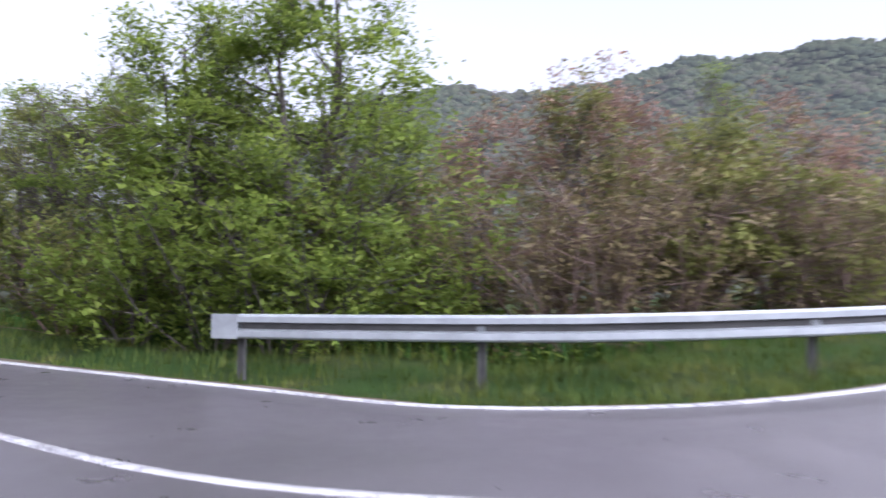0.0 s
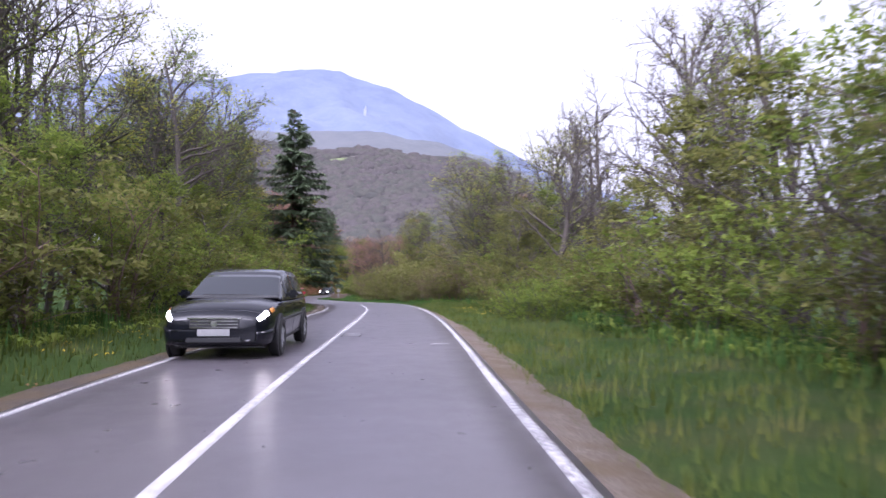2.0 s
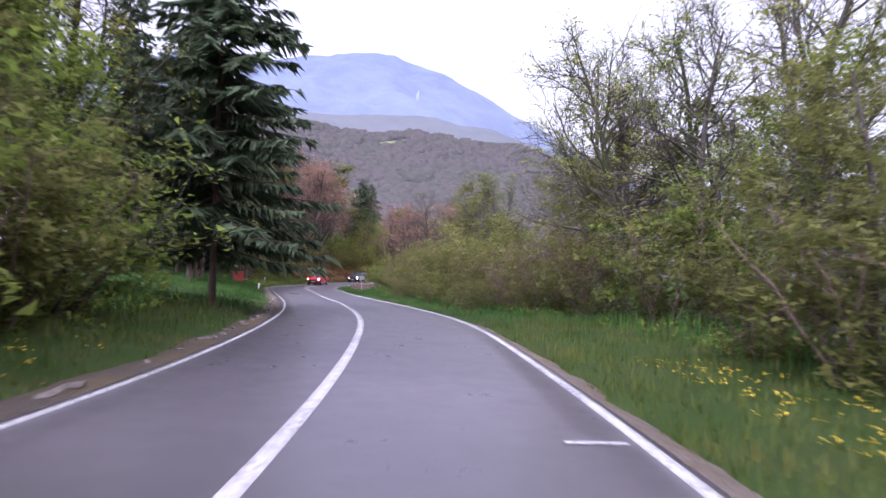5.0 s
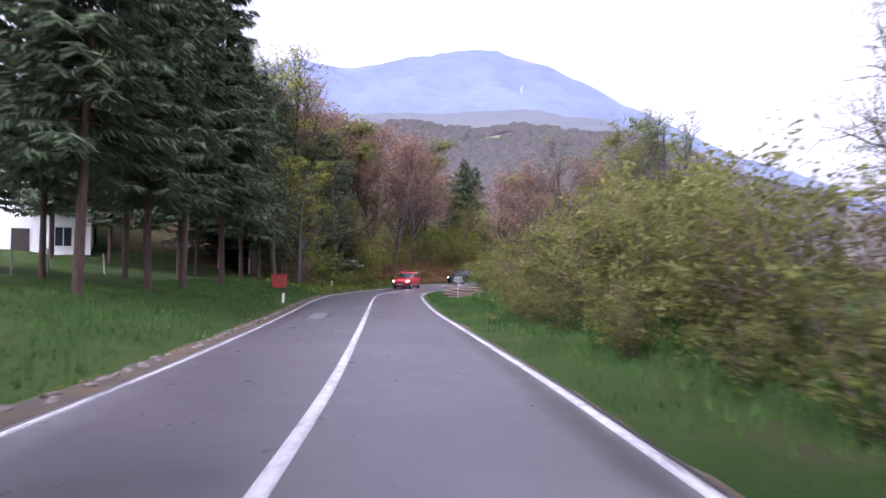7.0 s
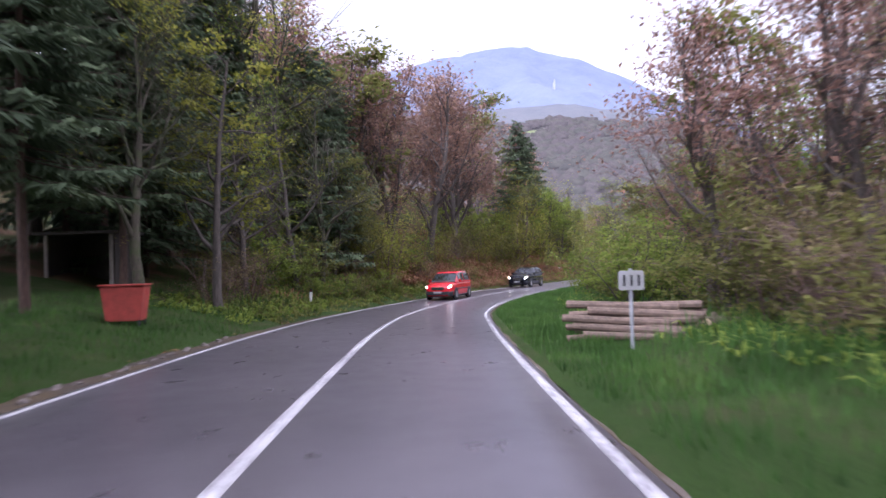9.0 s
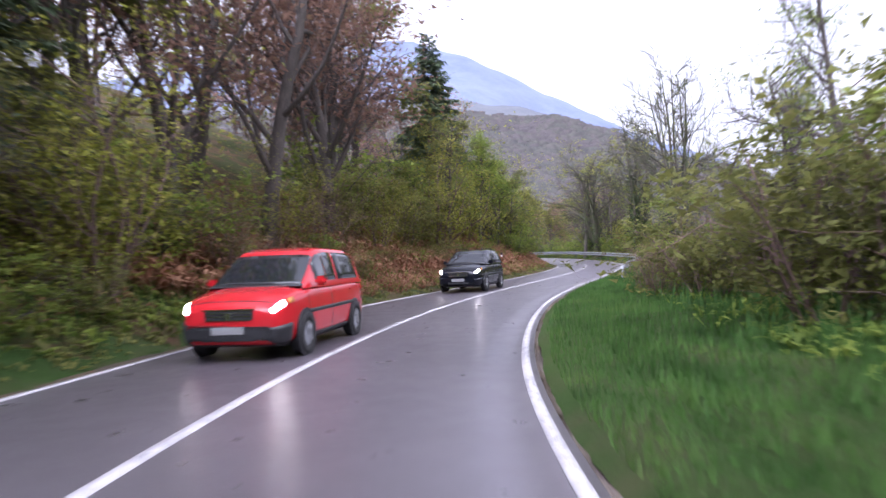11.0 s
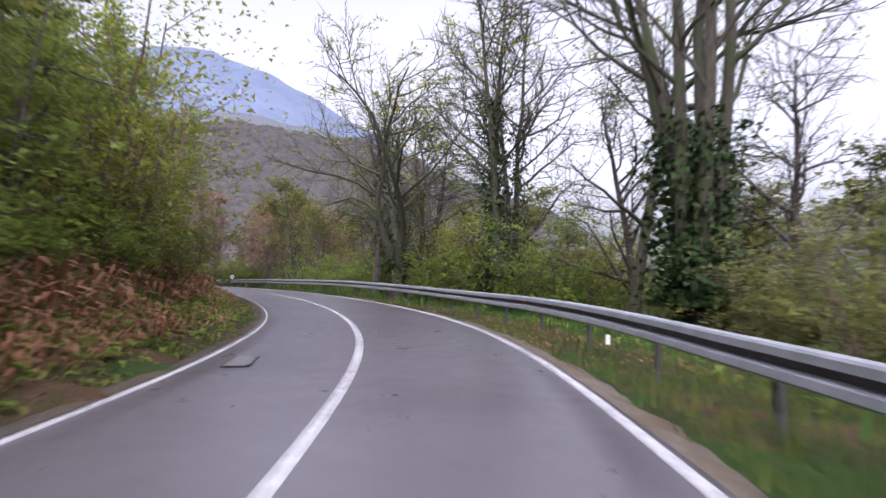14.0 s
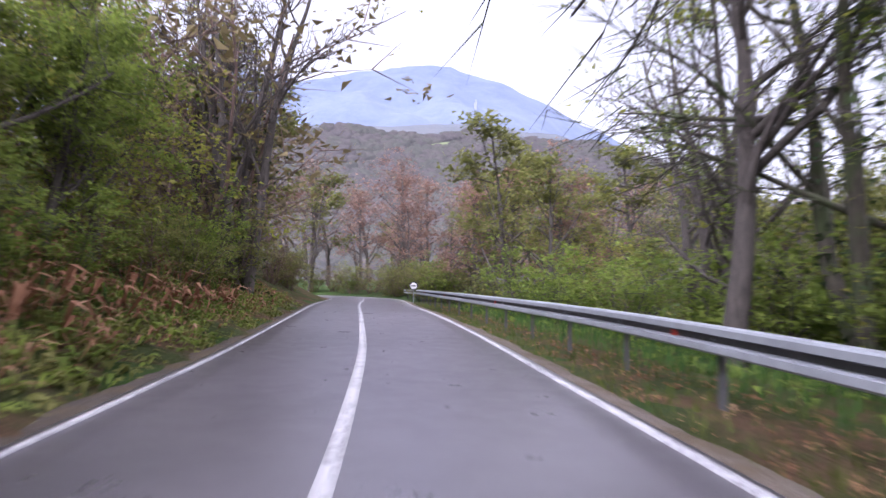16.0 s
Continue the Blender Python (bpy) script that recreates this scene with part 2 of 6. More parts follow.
def thing(name, label, category, m=None, group="", kind=""):
    ob = new(name)
    ob.empty_display_size = 0.2
    if m is not None:
        ob.matrix_basis = m
    return tagged(ob, label, category, group, kind)


def bm_mesh(name, bm, mat, smooth=False):
    me = bpy.data.meshes.new(name)
    bm.normal_update()
    bm.to_mesh(me)
    bm.free()
    me.materials.append(mat)
    if smooth:
        me.polygons.foreach_set("use_smooth", [True] * len(me.polygons))
    return me


def box(name, size, mat, bevel=0.0, at=(0, 0, 0)):
    bm = bmesh.new()
    bmesh.ops.create_cube(bm, size=1)
    for v in bm.verts:
        v.co = Vector((v.co.x * size[0] + at[0], v.co.y * size[1] + at[1], v.co.z * size[2] + at[2]))
    if bevel:
        bmesh.ops.bevel(bm, geom=bm.edges[:], offset=bevel, segments=2, affect='EDGES')
    return bm_mesh(name, bm, mat)


def rod(name, r0, r1, h, mat, n=10, at=(0, 0, 0)):
    bm = bmesh.new()
    bmesh.ops.create_cone(bm, cap_ends=True, segments=n, radius1=r0, radius2=r1, depth=h)
    for v in bm.verts:
        v.co += Vector((at[0], at[1], at[2] + h / 2))
    return bm_mesh(name, bm, mat)


# ---- the road's line: x, y, z, width to the right and to the left of the centre line ----
CENTRE_XY = [
    (40.00, 22.00), (24.00, 13.50), (14.00, 8.00), (8.00, 5.00), (4.00, 3.60), (1.31, 3.59), (-1.29, 4.29), (-3.69, 5.73),
    (-7.07, 7.86), (-10.60, 9.74), (-15.01, 12.10), (-22.06, 15.90), (-30.82, 20.70), (-39.72, 25.29), (-48.91, 29.22), (-58.44, 32.26),
    (-68.10, 34.83), (-77.78, 37.33), (-87.46, 39.84), (-97.09, 42.49), (-106.56, 45.70), (-115.54, 50.07), (-123.67, 55.87), (-131.14, 62.51),
    (-138.29, 69.50), (-145.35, 76.57), (-152.96, 83.07), (-161.37, 88.50), (-170.39, 92.83), (-179.82, 96.17), (-191.34, 99.56), (-206.73, 103.93),
    (-223.00, 108.90), (-231.00, 110.20), (-240.00, 108.60), (-247.00, 103.00), (-251.00, 94.00), (-252.00, 80.00), (-252.00, 60.00)]
CENTRE_Z = [
    2.00, 1.20, 0.80, 0.50, 0.33, 0.21, 0.16, 0.21, 0.30, 0.38, 0.41, 0.36, 0.31, 0.24, 0.15, -0.03, -0.25, -0.42, -0.55, -0.74,
    -0.97, -1.08, -1.00, -0.93, -0.87, -0.73, -0.57, -0.46, -0.24, -0.01, 0.13, 0.25, 0.30, 0.30, 0.35, 0.40, 0.50, 0.60, 0.80]
WIDTH_RIGHT = [
    3.00, 3.00, 3.00, 3.00, 3.00, 3.14, 3.12, 2.86, 2.40, 2.53, 2.60, 2.81, 2.85, 2.79, 2.86, 2.72, 2.68, 2.58, 2.71, 2.97,
    3.05, 3.03, 2.83, 2.73, 2.74, 2.62, 2.74, 3.01, 2.81, 2.53, 2.74, 2.78, 2.80, 2.80, 2.80, 2.80, 2.80, 2.80, 2.80]
WIDTH_LEFT = [
    2.80, 2.80, 2.80, 2.80, 2.80, 2.71, 2.58, 2.25, 2.20, 2.09, 2.17, 2.18, 2.16, 2.06, 2.22, 2.36, 2.53, 2.75, 2.96, 3.00,
    3.00, 2.90, 2.81, 2.50, 2.22, 2.29, 2.28, 2.29, 2.35, 2.24, 2.29, 2.35, 2.40, 2.40, 2.40, 2.40, 2.40, 2.40, 2.40]
NODES = [(x, y, z, r, l) for (x, y), z, r, l in zip(CENTRE_XY, CENTRE_Z, WIDTH_RIGHT, WIDTH_LEFT)]


def smooth_line(nodes, step=1.0):
    """A rounded line through the nodes, sampled about every metre."""
    p = np.array(nodes, float)
    out = []
    for i in range(1, len(p) - 2):
        a, b, c, d = p[i - 1], p[i], p[i + 1], p[i + 2]
        ta, tb, tc, td = np.cumsum([0.0] + [max(1e-3, np.linalg.norm(v[:2] - u[:2])) ** 0.5 for u, v in ((a, b), (b, c), (c, d))])
        for k in range(max(1, int(round(np.linalg.norm(c[:2] - b[:2]) / step)))):
            n = max(1, int(round(np.linalg.norm(c[:2] - b[:2]) / step)))
            t = tb + (tc - tb) * k / n
            a1 = (tb - t) / (tb - ta) * a + (t - ta) / (tb - ta) * b
            a2 = (tc - t) / (tc - tb) * b + (t - tb) / (tc - tb) * c
            a3 = (td - t) / (td - tc) * c + (t - tc) / (td - tc) * d
            b1 = (tc - t) / (tc - ta) * a1 + (t - ta) / (tc - ta) * a2
            b2 = (td - t) / (td - tb) * a2 + (t - tb) / (td - tb) * a3
            out.append((tc - t) / (tc - tb) * b1 + (t - tb) / (tc - tb) * b2)
    out.append(p[-2])
    return np.array(out)


LINE = smooth_line(NODES)
CXY, CZ, WR, WL = LINE[:, :2], LINE[:, 2], LINE[:, 3], LINE[:, 4]
TAN = np.gradient(CXY, axis=0)
TAN /= np.linalg.norm(TAN, axis=1)[:, None]
RIGHT = np.stack([TAN[:, 1], -TAN[:, 0]], -1)
STA = np.r_[0, np.cumsum(np.linalg.norm(np.diff(CXY, axis=0), axis=1))]
STA += 7.0 - STA[np.argmin(np.hypot(CXY[:, 0] - (-3.69), CXY[:, 1] - (5.73)))]


def road_at(s, d=0.0, h=0.0):
    """The place s metres along the road and d metres to the right of its centre line, h over its surface."""
    f = lambda a: np.interp(s, STA, a)
    return Vector((f(CXY[:, 0]) + d * f(RIGHT[:, 0]), f(CXY[:, 1]) + d * f(RIGHT[:, 1]), f(CZ) + h))


def heading(s):
    return math.degrees(math.atan2(-np.interp(s, STA, TAN[:, 0]), np.interp(s, STA, TAN[:, 1])))


def station(x, y):
    """Nearest station, offset to the right and the road's height there, for arrays of places."""
    x, y = np.asarray(x, float).ravel(), np.asarray(y, float).ravel()
    s, d, z, wr, wl = (np.empty(len(x)) for _ in range(5))
    for a in range(0, len(x), 20000):
        q = slice(a, a + 20000)
        k = np.argmin((x[q, None] - CXY[:, 0]) ** 2 + (y[q, None] - CXY[:, 1]) ** 2, axis=1)
        vx, vy = x[q] - CXY[k, 0], y[q] - CXY[k, 1]
        dist = np.hypot(vx, vy)
        side = np.sign(vx * RIGHT[k, 0] + vy * RIGHT[k, 1])
        s[q], d[q] = STA[k] + vx * TAN[k, 0] + vy * TAN[k, 1], dist * side
        z[q], wr[q], wl[q] = CZ[k], WR[k], WL[k]
    return s, d, z, wr, wl


REACH = [0, 0.6, 2, 5, 10, 20, 40, 80]
RIGHT_BANK = [(0, [0, -0.05, 0.0, 0.0, -0.1, -0.2, -0.4, -1]), (55, [0, -0.05, 0.0, 0.1, 0.1, 0.1, 0, 0]), (70, [0, -0.05, 0.08, 0.25, 0.4, 0.5, 0.5, 0]),
              (105, [0, -0.05, 0.08, 0.2, 0.3, 0.4, 0.2, -1]), (135, [0, -0.03, 0.1, 0.15, 0.0, -0.6, -2, -4]), (160, [0, -0.06, -0.15, -0.5, -1.4, -3.2, -5, -6]),
              (244, [0, -0.06, -0.15, -0.5, -1.4, -3.2, -5, -6]), (262, [0, 0.0, 0.2, 0.5, 1.0, 1.5, 2, 2])]
LEFT_BANK = [(0, [0, -0.02, 0.05, 0.15, 0.2, 0.5, 1, 2]), (50, [0, -0.02, 0.12, 0.3, 0.5, 1.0, 2, 3]), (70, [0, 0.0, 0.3, 0.7, 1.2, 2.2, 4, 6]),
             (108, [0, 0.0, 0.3, 0.7, 1.3, 2.6, 6, 10]), (124, [0, 0.05, 0.5, 1.7, 4.2, 9.0, 17, 28]), (260, [0, 0.05, 0.7, 2.3, 5.2, 10.5, 19, 30])]


def bank(s, e, table):
    rows = np.array([np.interp(e, REACH, hs) for _, hs in table])
    at = np.array([a for a, _ in table], float)
    i = np.clip(np.searchsorted(at, s) - 1, 0, len(at) - 2)
    f = np.clip((s - at[i]) / (at[i + 1] - at[i]), 0, 1)
    j = np.arange(len(s))
    return rows[i, j] * (1 - f) + rows[i + 1, j] * f


def land(x, y):
    """Height of the ground."""
    x, y = np.asarray(x, float).ravel(), np.asarray(y, float).ravel()
    s, d, z, wr, wl = station(x, y)
    e = np.where(d > 0, d - wr, -d - wl) - 0.25
    ec = np.maximum(e, 0)
    h = np.where(d > 0, bank(s, ec, RIGHT_BANK), bank(s, ec, LEFT_BANK))
    lump = np.sin(x * 0.9 + np.sin(y * 0.7) * 2) * np.sin(y * 0.8 + 1.3 * np.sin(x * 0.5)) * 0.10 * np.clip(ec / 4, 0, 1)
    lump += np.sin(x * 0.21 + 1) * np.sin(y * 0.17) * 0.3 * np.clip((ec - 6) / 10, 0, 1)
    fade = np.clip((ec - 80) / 250, 0, 1)
    apron = np.hypot(x - 0.0, (y + 6) * 0.6)
    h = np.where((d < 0) & (s < 12), h * np.clip((apron - 5) / 6, 0, 1), h)
    sunk = np.where(e < 0.4, -0.14, -0.14 + 0.14 * np.clip((e - 0.4) / 0.8, 0, 1))
    sunk = np.where((apron < 7.5) & (d < 0) & (s < 14), -0.2, sunk)
    return (z + h + lump) * (1 - fade) + sunk


def ground_z(x, y):
    return float(land([x], [y])[0])


# ---- ground: one sheet to the horizon ----
def spread(lo, hi, step, far):
    inner = np.arange(lo, hi + step, step)
    out, w, a = [], step, hi
    while a < far:
        w *= 1.35
        a += w
        out.append(a)
    left, w, a = [], step, lo
    while a > -far:
        w *= 1.35
        a -= w
        left.append(a)
    return np.r_[left[::-1], inner, out]


gx, gy = spread(-265, 50, 1.5, 4500), spread(-30, 150, 1.5, 4500)
XX, YY = np.meshgrid(gx, gy, indexing="ij")
ZZ = land(XX, YY)
nx, ny = XX.shape
idx = np.arange(nx * ny).reshape(nx, ny)
quads = np.stack([idx[:-1, :-1], idx[1:, :-1], idx[1:, 1:], idx[:-1, 1:]], -1).reshape(-1, 4)
mx, my = XX[:-1, :-1].ravel() + 0.6, YY[:-1, :-1].ravel() + 0.6
ms_, md_, _, mwr_, mwl_ = station(mx, my)
slot = ((ms_ > 112) & (ms_ < 320) & (md_ < -mwl_ - np.where(ms_ > 138, 0.5, 1.8)) & (md_ > -45))
slot = (slot | ((ms_ > 172) & (ms_ < 250) & (md_ > mwr_ + 0.4) & (md_ < 12))).astype(int)
ground = new("ground", mesh_of("ground", np.stack([XX.ravel(), YY.ravel(), ZZ], -1), quads.tolist(), [TURF, LITTER], slot, True))
tagged(ground, "rough grassy ground with leaf litter on the bank", "ground", kind="structure")


def ribbon(name, mat, rows, s0, s1, step=1.0, thick=0.0, label="", category="road", smooth=True):
    """A band along the road: rows is a function of s that gives pairs of offset and height across it."""
    ss = np.arange(s0, s1 + 1e-6, step)
    verts, faces, n = [], [], None
    for s in ss:
        r = rows(s)
        n = len(r)
        verts += [road_at(s, d, h) for d, h in r]
    for i in range(len(ss) - 1):
        for j in range(n - 1):
            a = i * n + j
            faces.append((a, a + n, a + n + 1, a + 1))
    ob = new(name, mesh_of(name, verts, faces, [mat], None, smooth))
    return tagged(ob, label, category, kind="structure")


wr_at = lambda s: float(np.interp(s, STA, WR))
wl_at = lambda s: float(np.interp(s, STA, WL))
S_FIRST, S_LAST = float(STA[0]) + 0.5, float(STA[-1]) - 0.5
ragged = lambda s, k: 0.16 * noise.fractal(Vector((s * 0.45, k * 3.7, 0.0)), 0.6, 2.0, 5)


def road_rows(s):
    a, b = -wl_at(s) - 0.13, wr_at(s) + 0.13
    return [(a - 0.02, -0.12), (a, 0.0)] + [(a + (b - a) * k / 8, 0.012 * math.sin(math.pi * k / 8)) for k in range(1, 8)] + [(b, 0.0), (b + 0.02, -0.12)]


ribbon("road", ASPHALT, road_rows, S_FIRST, S_LAST, label="grey damp asphalt of a narrow country road")
# side road from which the car turns in
apron_v, apron_f = [], []
for i in range(14):
    y = -22 + i * 1.95
    w = 3.6 + max(0, (y + 2) * 1.1)
    cx_ = -0.2 - 0.012 * (y - 2) ** 2
    for j in range(5):
        apron_v.append((cx_ + w * (j - 2) / 2, y, 0.10 + 0.004 * y if y < 2 else 0.118))
for i in range(13):
    for j in range(4):
        a = i * 5 + j
        apron_f.append((a, a + 1, a + 6, a + 5))
tagged(new("side_road", mesh_of("side_road", apron_v, apron_f, [ASPHALT])), "grey asphalt mouth of a side road", "road", kind="structure")


def line_rows(mid, half):
    return lambda s: [(mid(s) - half(s), 0.0), (mid(s) - half(s) + 0.004, 0.016), (mid(s) + half(s) - 0.004, 0.016), (mid(s) + half(s), 0.0)]


ribbon("road_marking", PAINT, line_rows(lambda s: 0.0, lambda s: 0.06 if s < 30 else 0.074), -3, S_LAST, 0.5, label="worn white painted centre line", category="road marking")
ribbon("road_marking", PAINT, line_rows(lambda s: wr_at(s), lambda s: 0.055 if s < 50 else 0.058), S_FIRST, S_LAST, 0.5, label="white painted edge line along the verge", category="road marking")
ribbon("road_marking", PAINT, line_rows(lambda s: -wl_at(s), lambda s: 0.034 if s < 115 else 0.042), 9, S_LAST, 0.5, label="thin worn white edge line", category="road marking")


def shoulder_right(s):
    b = wr_at(s) + 0.11
    w = np.interp(s, [0, 8, 25, 40, 70, 140, 160, 180, 300], [0.3, 0.42, 0.45, 0.3, 0.12, 0.08, 0.08, 0.34, 0.42]) + 0.8 * ragged(s, 1)
    return [(b - 0.05, -0.03), (b + 0.05, -0.012), (b + w * 0.5, -0.02), (b + w, -0.05), (b + w + 0.25, -0.16)]


def shoulder_left(s):
    a = -wl_at(s) - 0.11
    w = np.interp(s, [0, 20, 60, 100, 125, 300], [0.4, 0.5, 0.55, 0.6, 0.3, 0.3]) + ragged(s, 5)
    return [(a - w - 0.25, -0.16), (a - w, -0.02), (a - w * 0.5, 0.0), (a - 0.05, -0.012), (a + 0.05, -0.03)]


ribbon("shoulder", GRAVEL, shoulder_right, S_FIRST, S_LAST, 0.25, label="pale gravel shoulder beside the asphalt", category="shoulder")
ribbon("shoulder", gravel_mat("earthy_gravel", 0.52, 0.9), shoulder_left, 6, S_LAST, 0.25, label="earthy gravel shoulder beside the asphalt", category="shoulder")


def verge_rows(s):
    b = wr_at(s) + 0.2 + 0.4 * ragged(s, 3)
    fade = min(1.0, max(0.0, (s - 90) / 6), max(0.0, (176 - s) / 12))
    low = 0.3 * (1 - fade)
    return [(b, -0.05 - low), (b + 0.14, 0.01 - low), (b + 0.7, 0.02 - low), (b + 1.5, -0.03 - low), (b + 2.4, -0.22 - low)]


ribbon("verge", TURF, verge_rows, 90, 176, 0.25, label="grassy verge close to the edge line", category="verge")


# ---- hills in the distance ----
SPOTS = []


def hill(name, mat, outline, dist, label, foot=0.35, rough=0.03, centre=(-80.0, 40.0), woods=None, scar=None, glades=()):
    az = np.linspace(outline[0][0], outline[-1][0], 160)
    el = np.interp(az, [a for a, _ in outline], [e for _, e in outline]) + (0.2 * np.sin(az * 0.62) + 0.1 * np.sin(az * 1.37 + 1) if woods else 0)
    verts, faces, n = [], [], 26
    for i, (a, e) in enumerate(zip(az, el)):
        for j in range(n):
            f = j / (n - 1)
            r = dist * (1 - (1 - foot) * f)
            top = dist * math.tan(radians(e))
            h = top * ((1 - f) ** 1.25)
            p = Vector((centre[0] - r * math.sin(radians(a)), centre[1] + r * math.cos(radians(a)), 0))
            h += noise.fractal(p * (9.0 / dist), 1.0, 2.0, 5) * dist * rough * (0.25 + min(1, f * 4)) * (1 - f)
            h += noise.noise(p * (90.0 / dist)) * dist * 0.0022
            p.z = h - 8 * f
            verts.append(p)
    for i in range(len(az) - 1):
        for j in range(n - 1):
            a = i * n + j
            faces.append((a, a + n, a + n + 1, a + 1))
    ob = new(name, mesh_of(name, verts, faces, [mat], None, True))
    grid = np.array([tuple(v) for v in verts]).reshape(len(az), n, 3)

    def spot(a, e):
        """The place on the slope in a direction, with the way down."""
        col = grid[int(round((a - az[0]) / (az[1] - az[0])))]
        up = np.degrees(np.arctan2(col[:, 2], np.hypot(col[:, 0] - centre[0], col[:, 1] - centre[1])))
        k = min(int(np.argmin(np.abs(up - e))), n - 2)
        return Vector(col[k]), (Vector(col[k + 1]) - Vector(col[k])).normalized()

    glade_spots = [spot(a, e) for a, e in glades]
    SPOTS.extend(glade_spots)
    if scar:
        p, to = spot(*scar)
        to = Vector((to.x, to.y, 0)).normalized()
        side = Vector((-to.y, to.x, 0))
        rim = [p + to * 25 + side * (3.6 * math.sin(i * 0.7) * (1 + 0.4 * math.sin(i * 2.1))) + Vector((0, 0, 18 * math.cos(i * 0.7) + 3 * math.sin(i * 3))) for i in range(9)]
        tagged(new("rock_scar", mesh_of("rock_scar", rim + [q - to * 60 for q in rim], [tuple(range(9))] + [(i, (i + 1) % 9, 9 + (i + 1) % 9, 9 + i) for i in range(9)], [ROCK])), "small pale rock scar on the mountain", "rock", kind="structure")
    if woods:
        count, size, lo, hi, wood_mat, wood_label = woods
        r = np.random.RandomState(int(dist))
        g = grid
        a, f = r.uniform(lo, hi, count), r.uniform(0, 0.985, count) ** 1.15
        i = np.clip((a - az[0]) / (az[1] - az[0]), 0, len(az) - 1.01)
        j = f * (n - 1)
        ii, jj = i.astype(int), j.astype(int)
        fi, fj = (i - ii)[:, None], (j - jj)[:, None]
        p = g[ii, jj] * (1 - fi) * (1 - fj) + g[ii + 1, jj] * fi * (1 - fj) + g[ii, jj + 1] * (1 - fi) * fj + g[ii + 1, jj + 1] * fi * fj
        for q, down in glade_spots:
            c = np.array(q + down * 8)
            keep = np.hypot(p[:, 0] - c[0], p[:, 1] - c[1]) > 20
            p = p[keep]
        count = len(p)
        k = size * r.uniform(0.45, 1.6, count)[:, None, None]
        shape = np.array([(1, 0, 0), (0, 1, 0), (-1, 0, 0), (0, -1, 0), (0, 0, 0.95), (0, 0, -0.6), (0.75, 0.75, 0.6), (-0.75, -0.75, 0.6), (0.75, -0.75, 0.55), (-0.75, 0.75, 0.55)])
        v = p[:, None] + shape[None] * k * r.uniform(0.75, 1.15, (count, 10, 1)) + np.array([0, 0, 0.32]) * k
        tri = np.array([(0, 6, 4), (6, 1, 4), (1, 9, 4), (9, 2, 4), (2, 7, 4), (7, 3, 4), (3, 8, 4), (8, 0, 4), (0, 1, 6), (1, 2, 9), (2, 3, 7), (3, 0, 8)])
        fc = (tri[None] + (np.arange(count) * 10)[:, None, None]).reshape(-1, 3)
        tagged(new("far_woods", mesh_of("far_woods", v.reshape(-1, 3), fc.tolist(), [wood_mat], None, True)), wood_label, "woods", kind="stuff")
    return tagged(ob, label, "hill", kind="structure")


def crown_mat(name, cols, haze_glow=None):
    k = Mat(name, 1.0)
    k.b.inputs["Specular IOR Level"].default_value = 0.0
    # Far crowns emit a little so that they look veiled by haze.
    if haze_glow:
        k.emit(*haze_glow)
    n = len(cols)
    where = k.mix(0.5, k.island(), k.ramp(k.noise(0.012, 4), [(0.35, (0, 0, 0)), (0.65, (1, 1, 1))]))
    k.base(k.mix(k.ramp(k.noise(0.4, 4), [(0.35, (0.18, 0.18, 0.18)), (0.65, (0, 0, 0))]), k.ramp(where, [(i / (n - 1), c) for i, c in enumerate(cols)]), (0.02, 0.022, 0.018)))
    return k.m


# Foothill crowns: muted colours, with haze painted in as grey emission.
FOOT_CROWNS = crown_mat("hazy_brown_crowns", [(0.034, 0.034, 0.031), (0.040, 0.043, 0.033), (0.048, 0.048, 0.036), (0.054, 0.046, 0.043), (0.050, 0.043, 0.042), (0.044, 0.039, 0.040)], ((0.44, 0.42, 0.44), 0.10))
# Crowns across the valley: bluish emission imitates the haze before them.
GREEN_CROWNS = crown_mat("hazy_green_crowns", [(0.034, 0.042, 0.03), (0.046, 0.056, 0.034), (0.058, 0.066, 0.036), (0.06, 0.054, 0.042), (0.068, 0.078, 0.042)], ((0.41, 0.44, 0.48), 0.085))
ROCK = plain("pale_rock", (0.32, 0.34, 0.4), 0.9, 0, 0.1, 0.05)
SCAR = (64.0, 14.2)
# Haze over the mountain is painted: bluish base colours and a faint blue emission.
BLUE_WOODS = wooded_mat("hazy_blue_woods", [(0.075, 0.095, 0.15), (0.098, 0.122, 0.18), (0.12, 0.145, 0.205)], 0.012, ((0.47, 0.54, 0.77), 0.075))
# Same grey emission as the foothill crowns, for haze on the slope.
FOOT_WOODS = wooded_mat("hazy_brown_woods", [(0.040, 0.038, 0.032), (0.054, 0.050, 0.038), (0.070, 0.054, 0.048), (0.056, 0.060, 0.036)], 0.085, ((0.44, 0.42, 0.44), 0.10))
# Grey-blue base and emission carry the painted haze of the middle ridge.
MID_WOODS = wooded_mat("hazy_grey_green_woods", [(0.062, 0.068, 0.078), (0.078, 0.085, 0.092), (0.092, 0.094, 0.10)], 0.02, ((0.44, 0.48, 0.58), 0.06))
# The hill below them gets the same bluish haze emission.
GREEN_WOODS = wooded_mat("hazy_green_woods", [(0.03, 0.04, 0.02), (0.055, 0.07, 0.03), (0.085, 0.10, 0.05)], 0.09, ((0.41, 0.44, 0.48), 0.085))
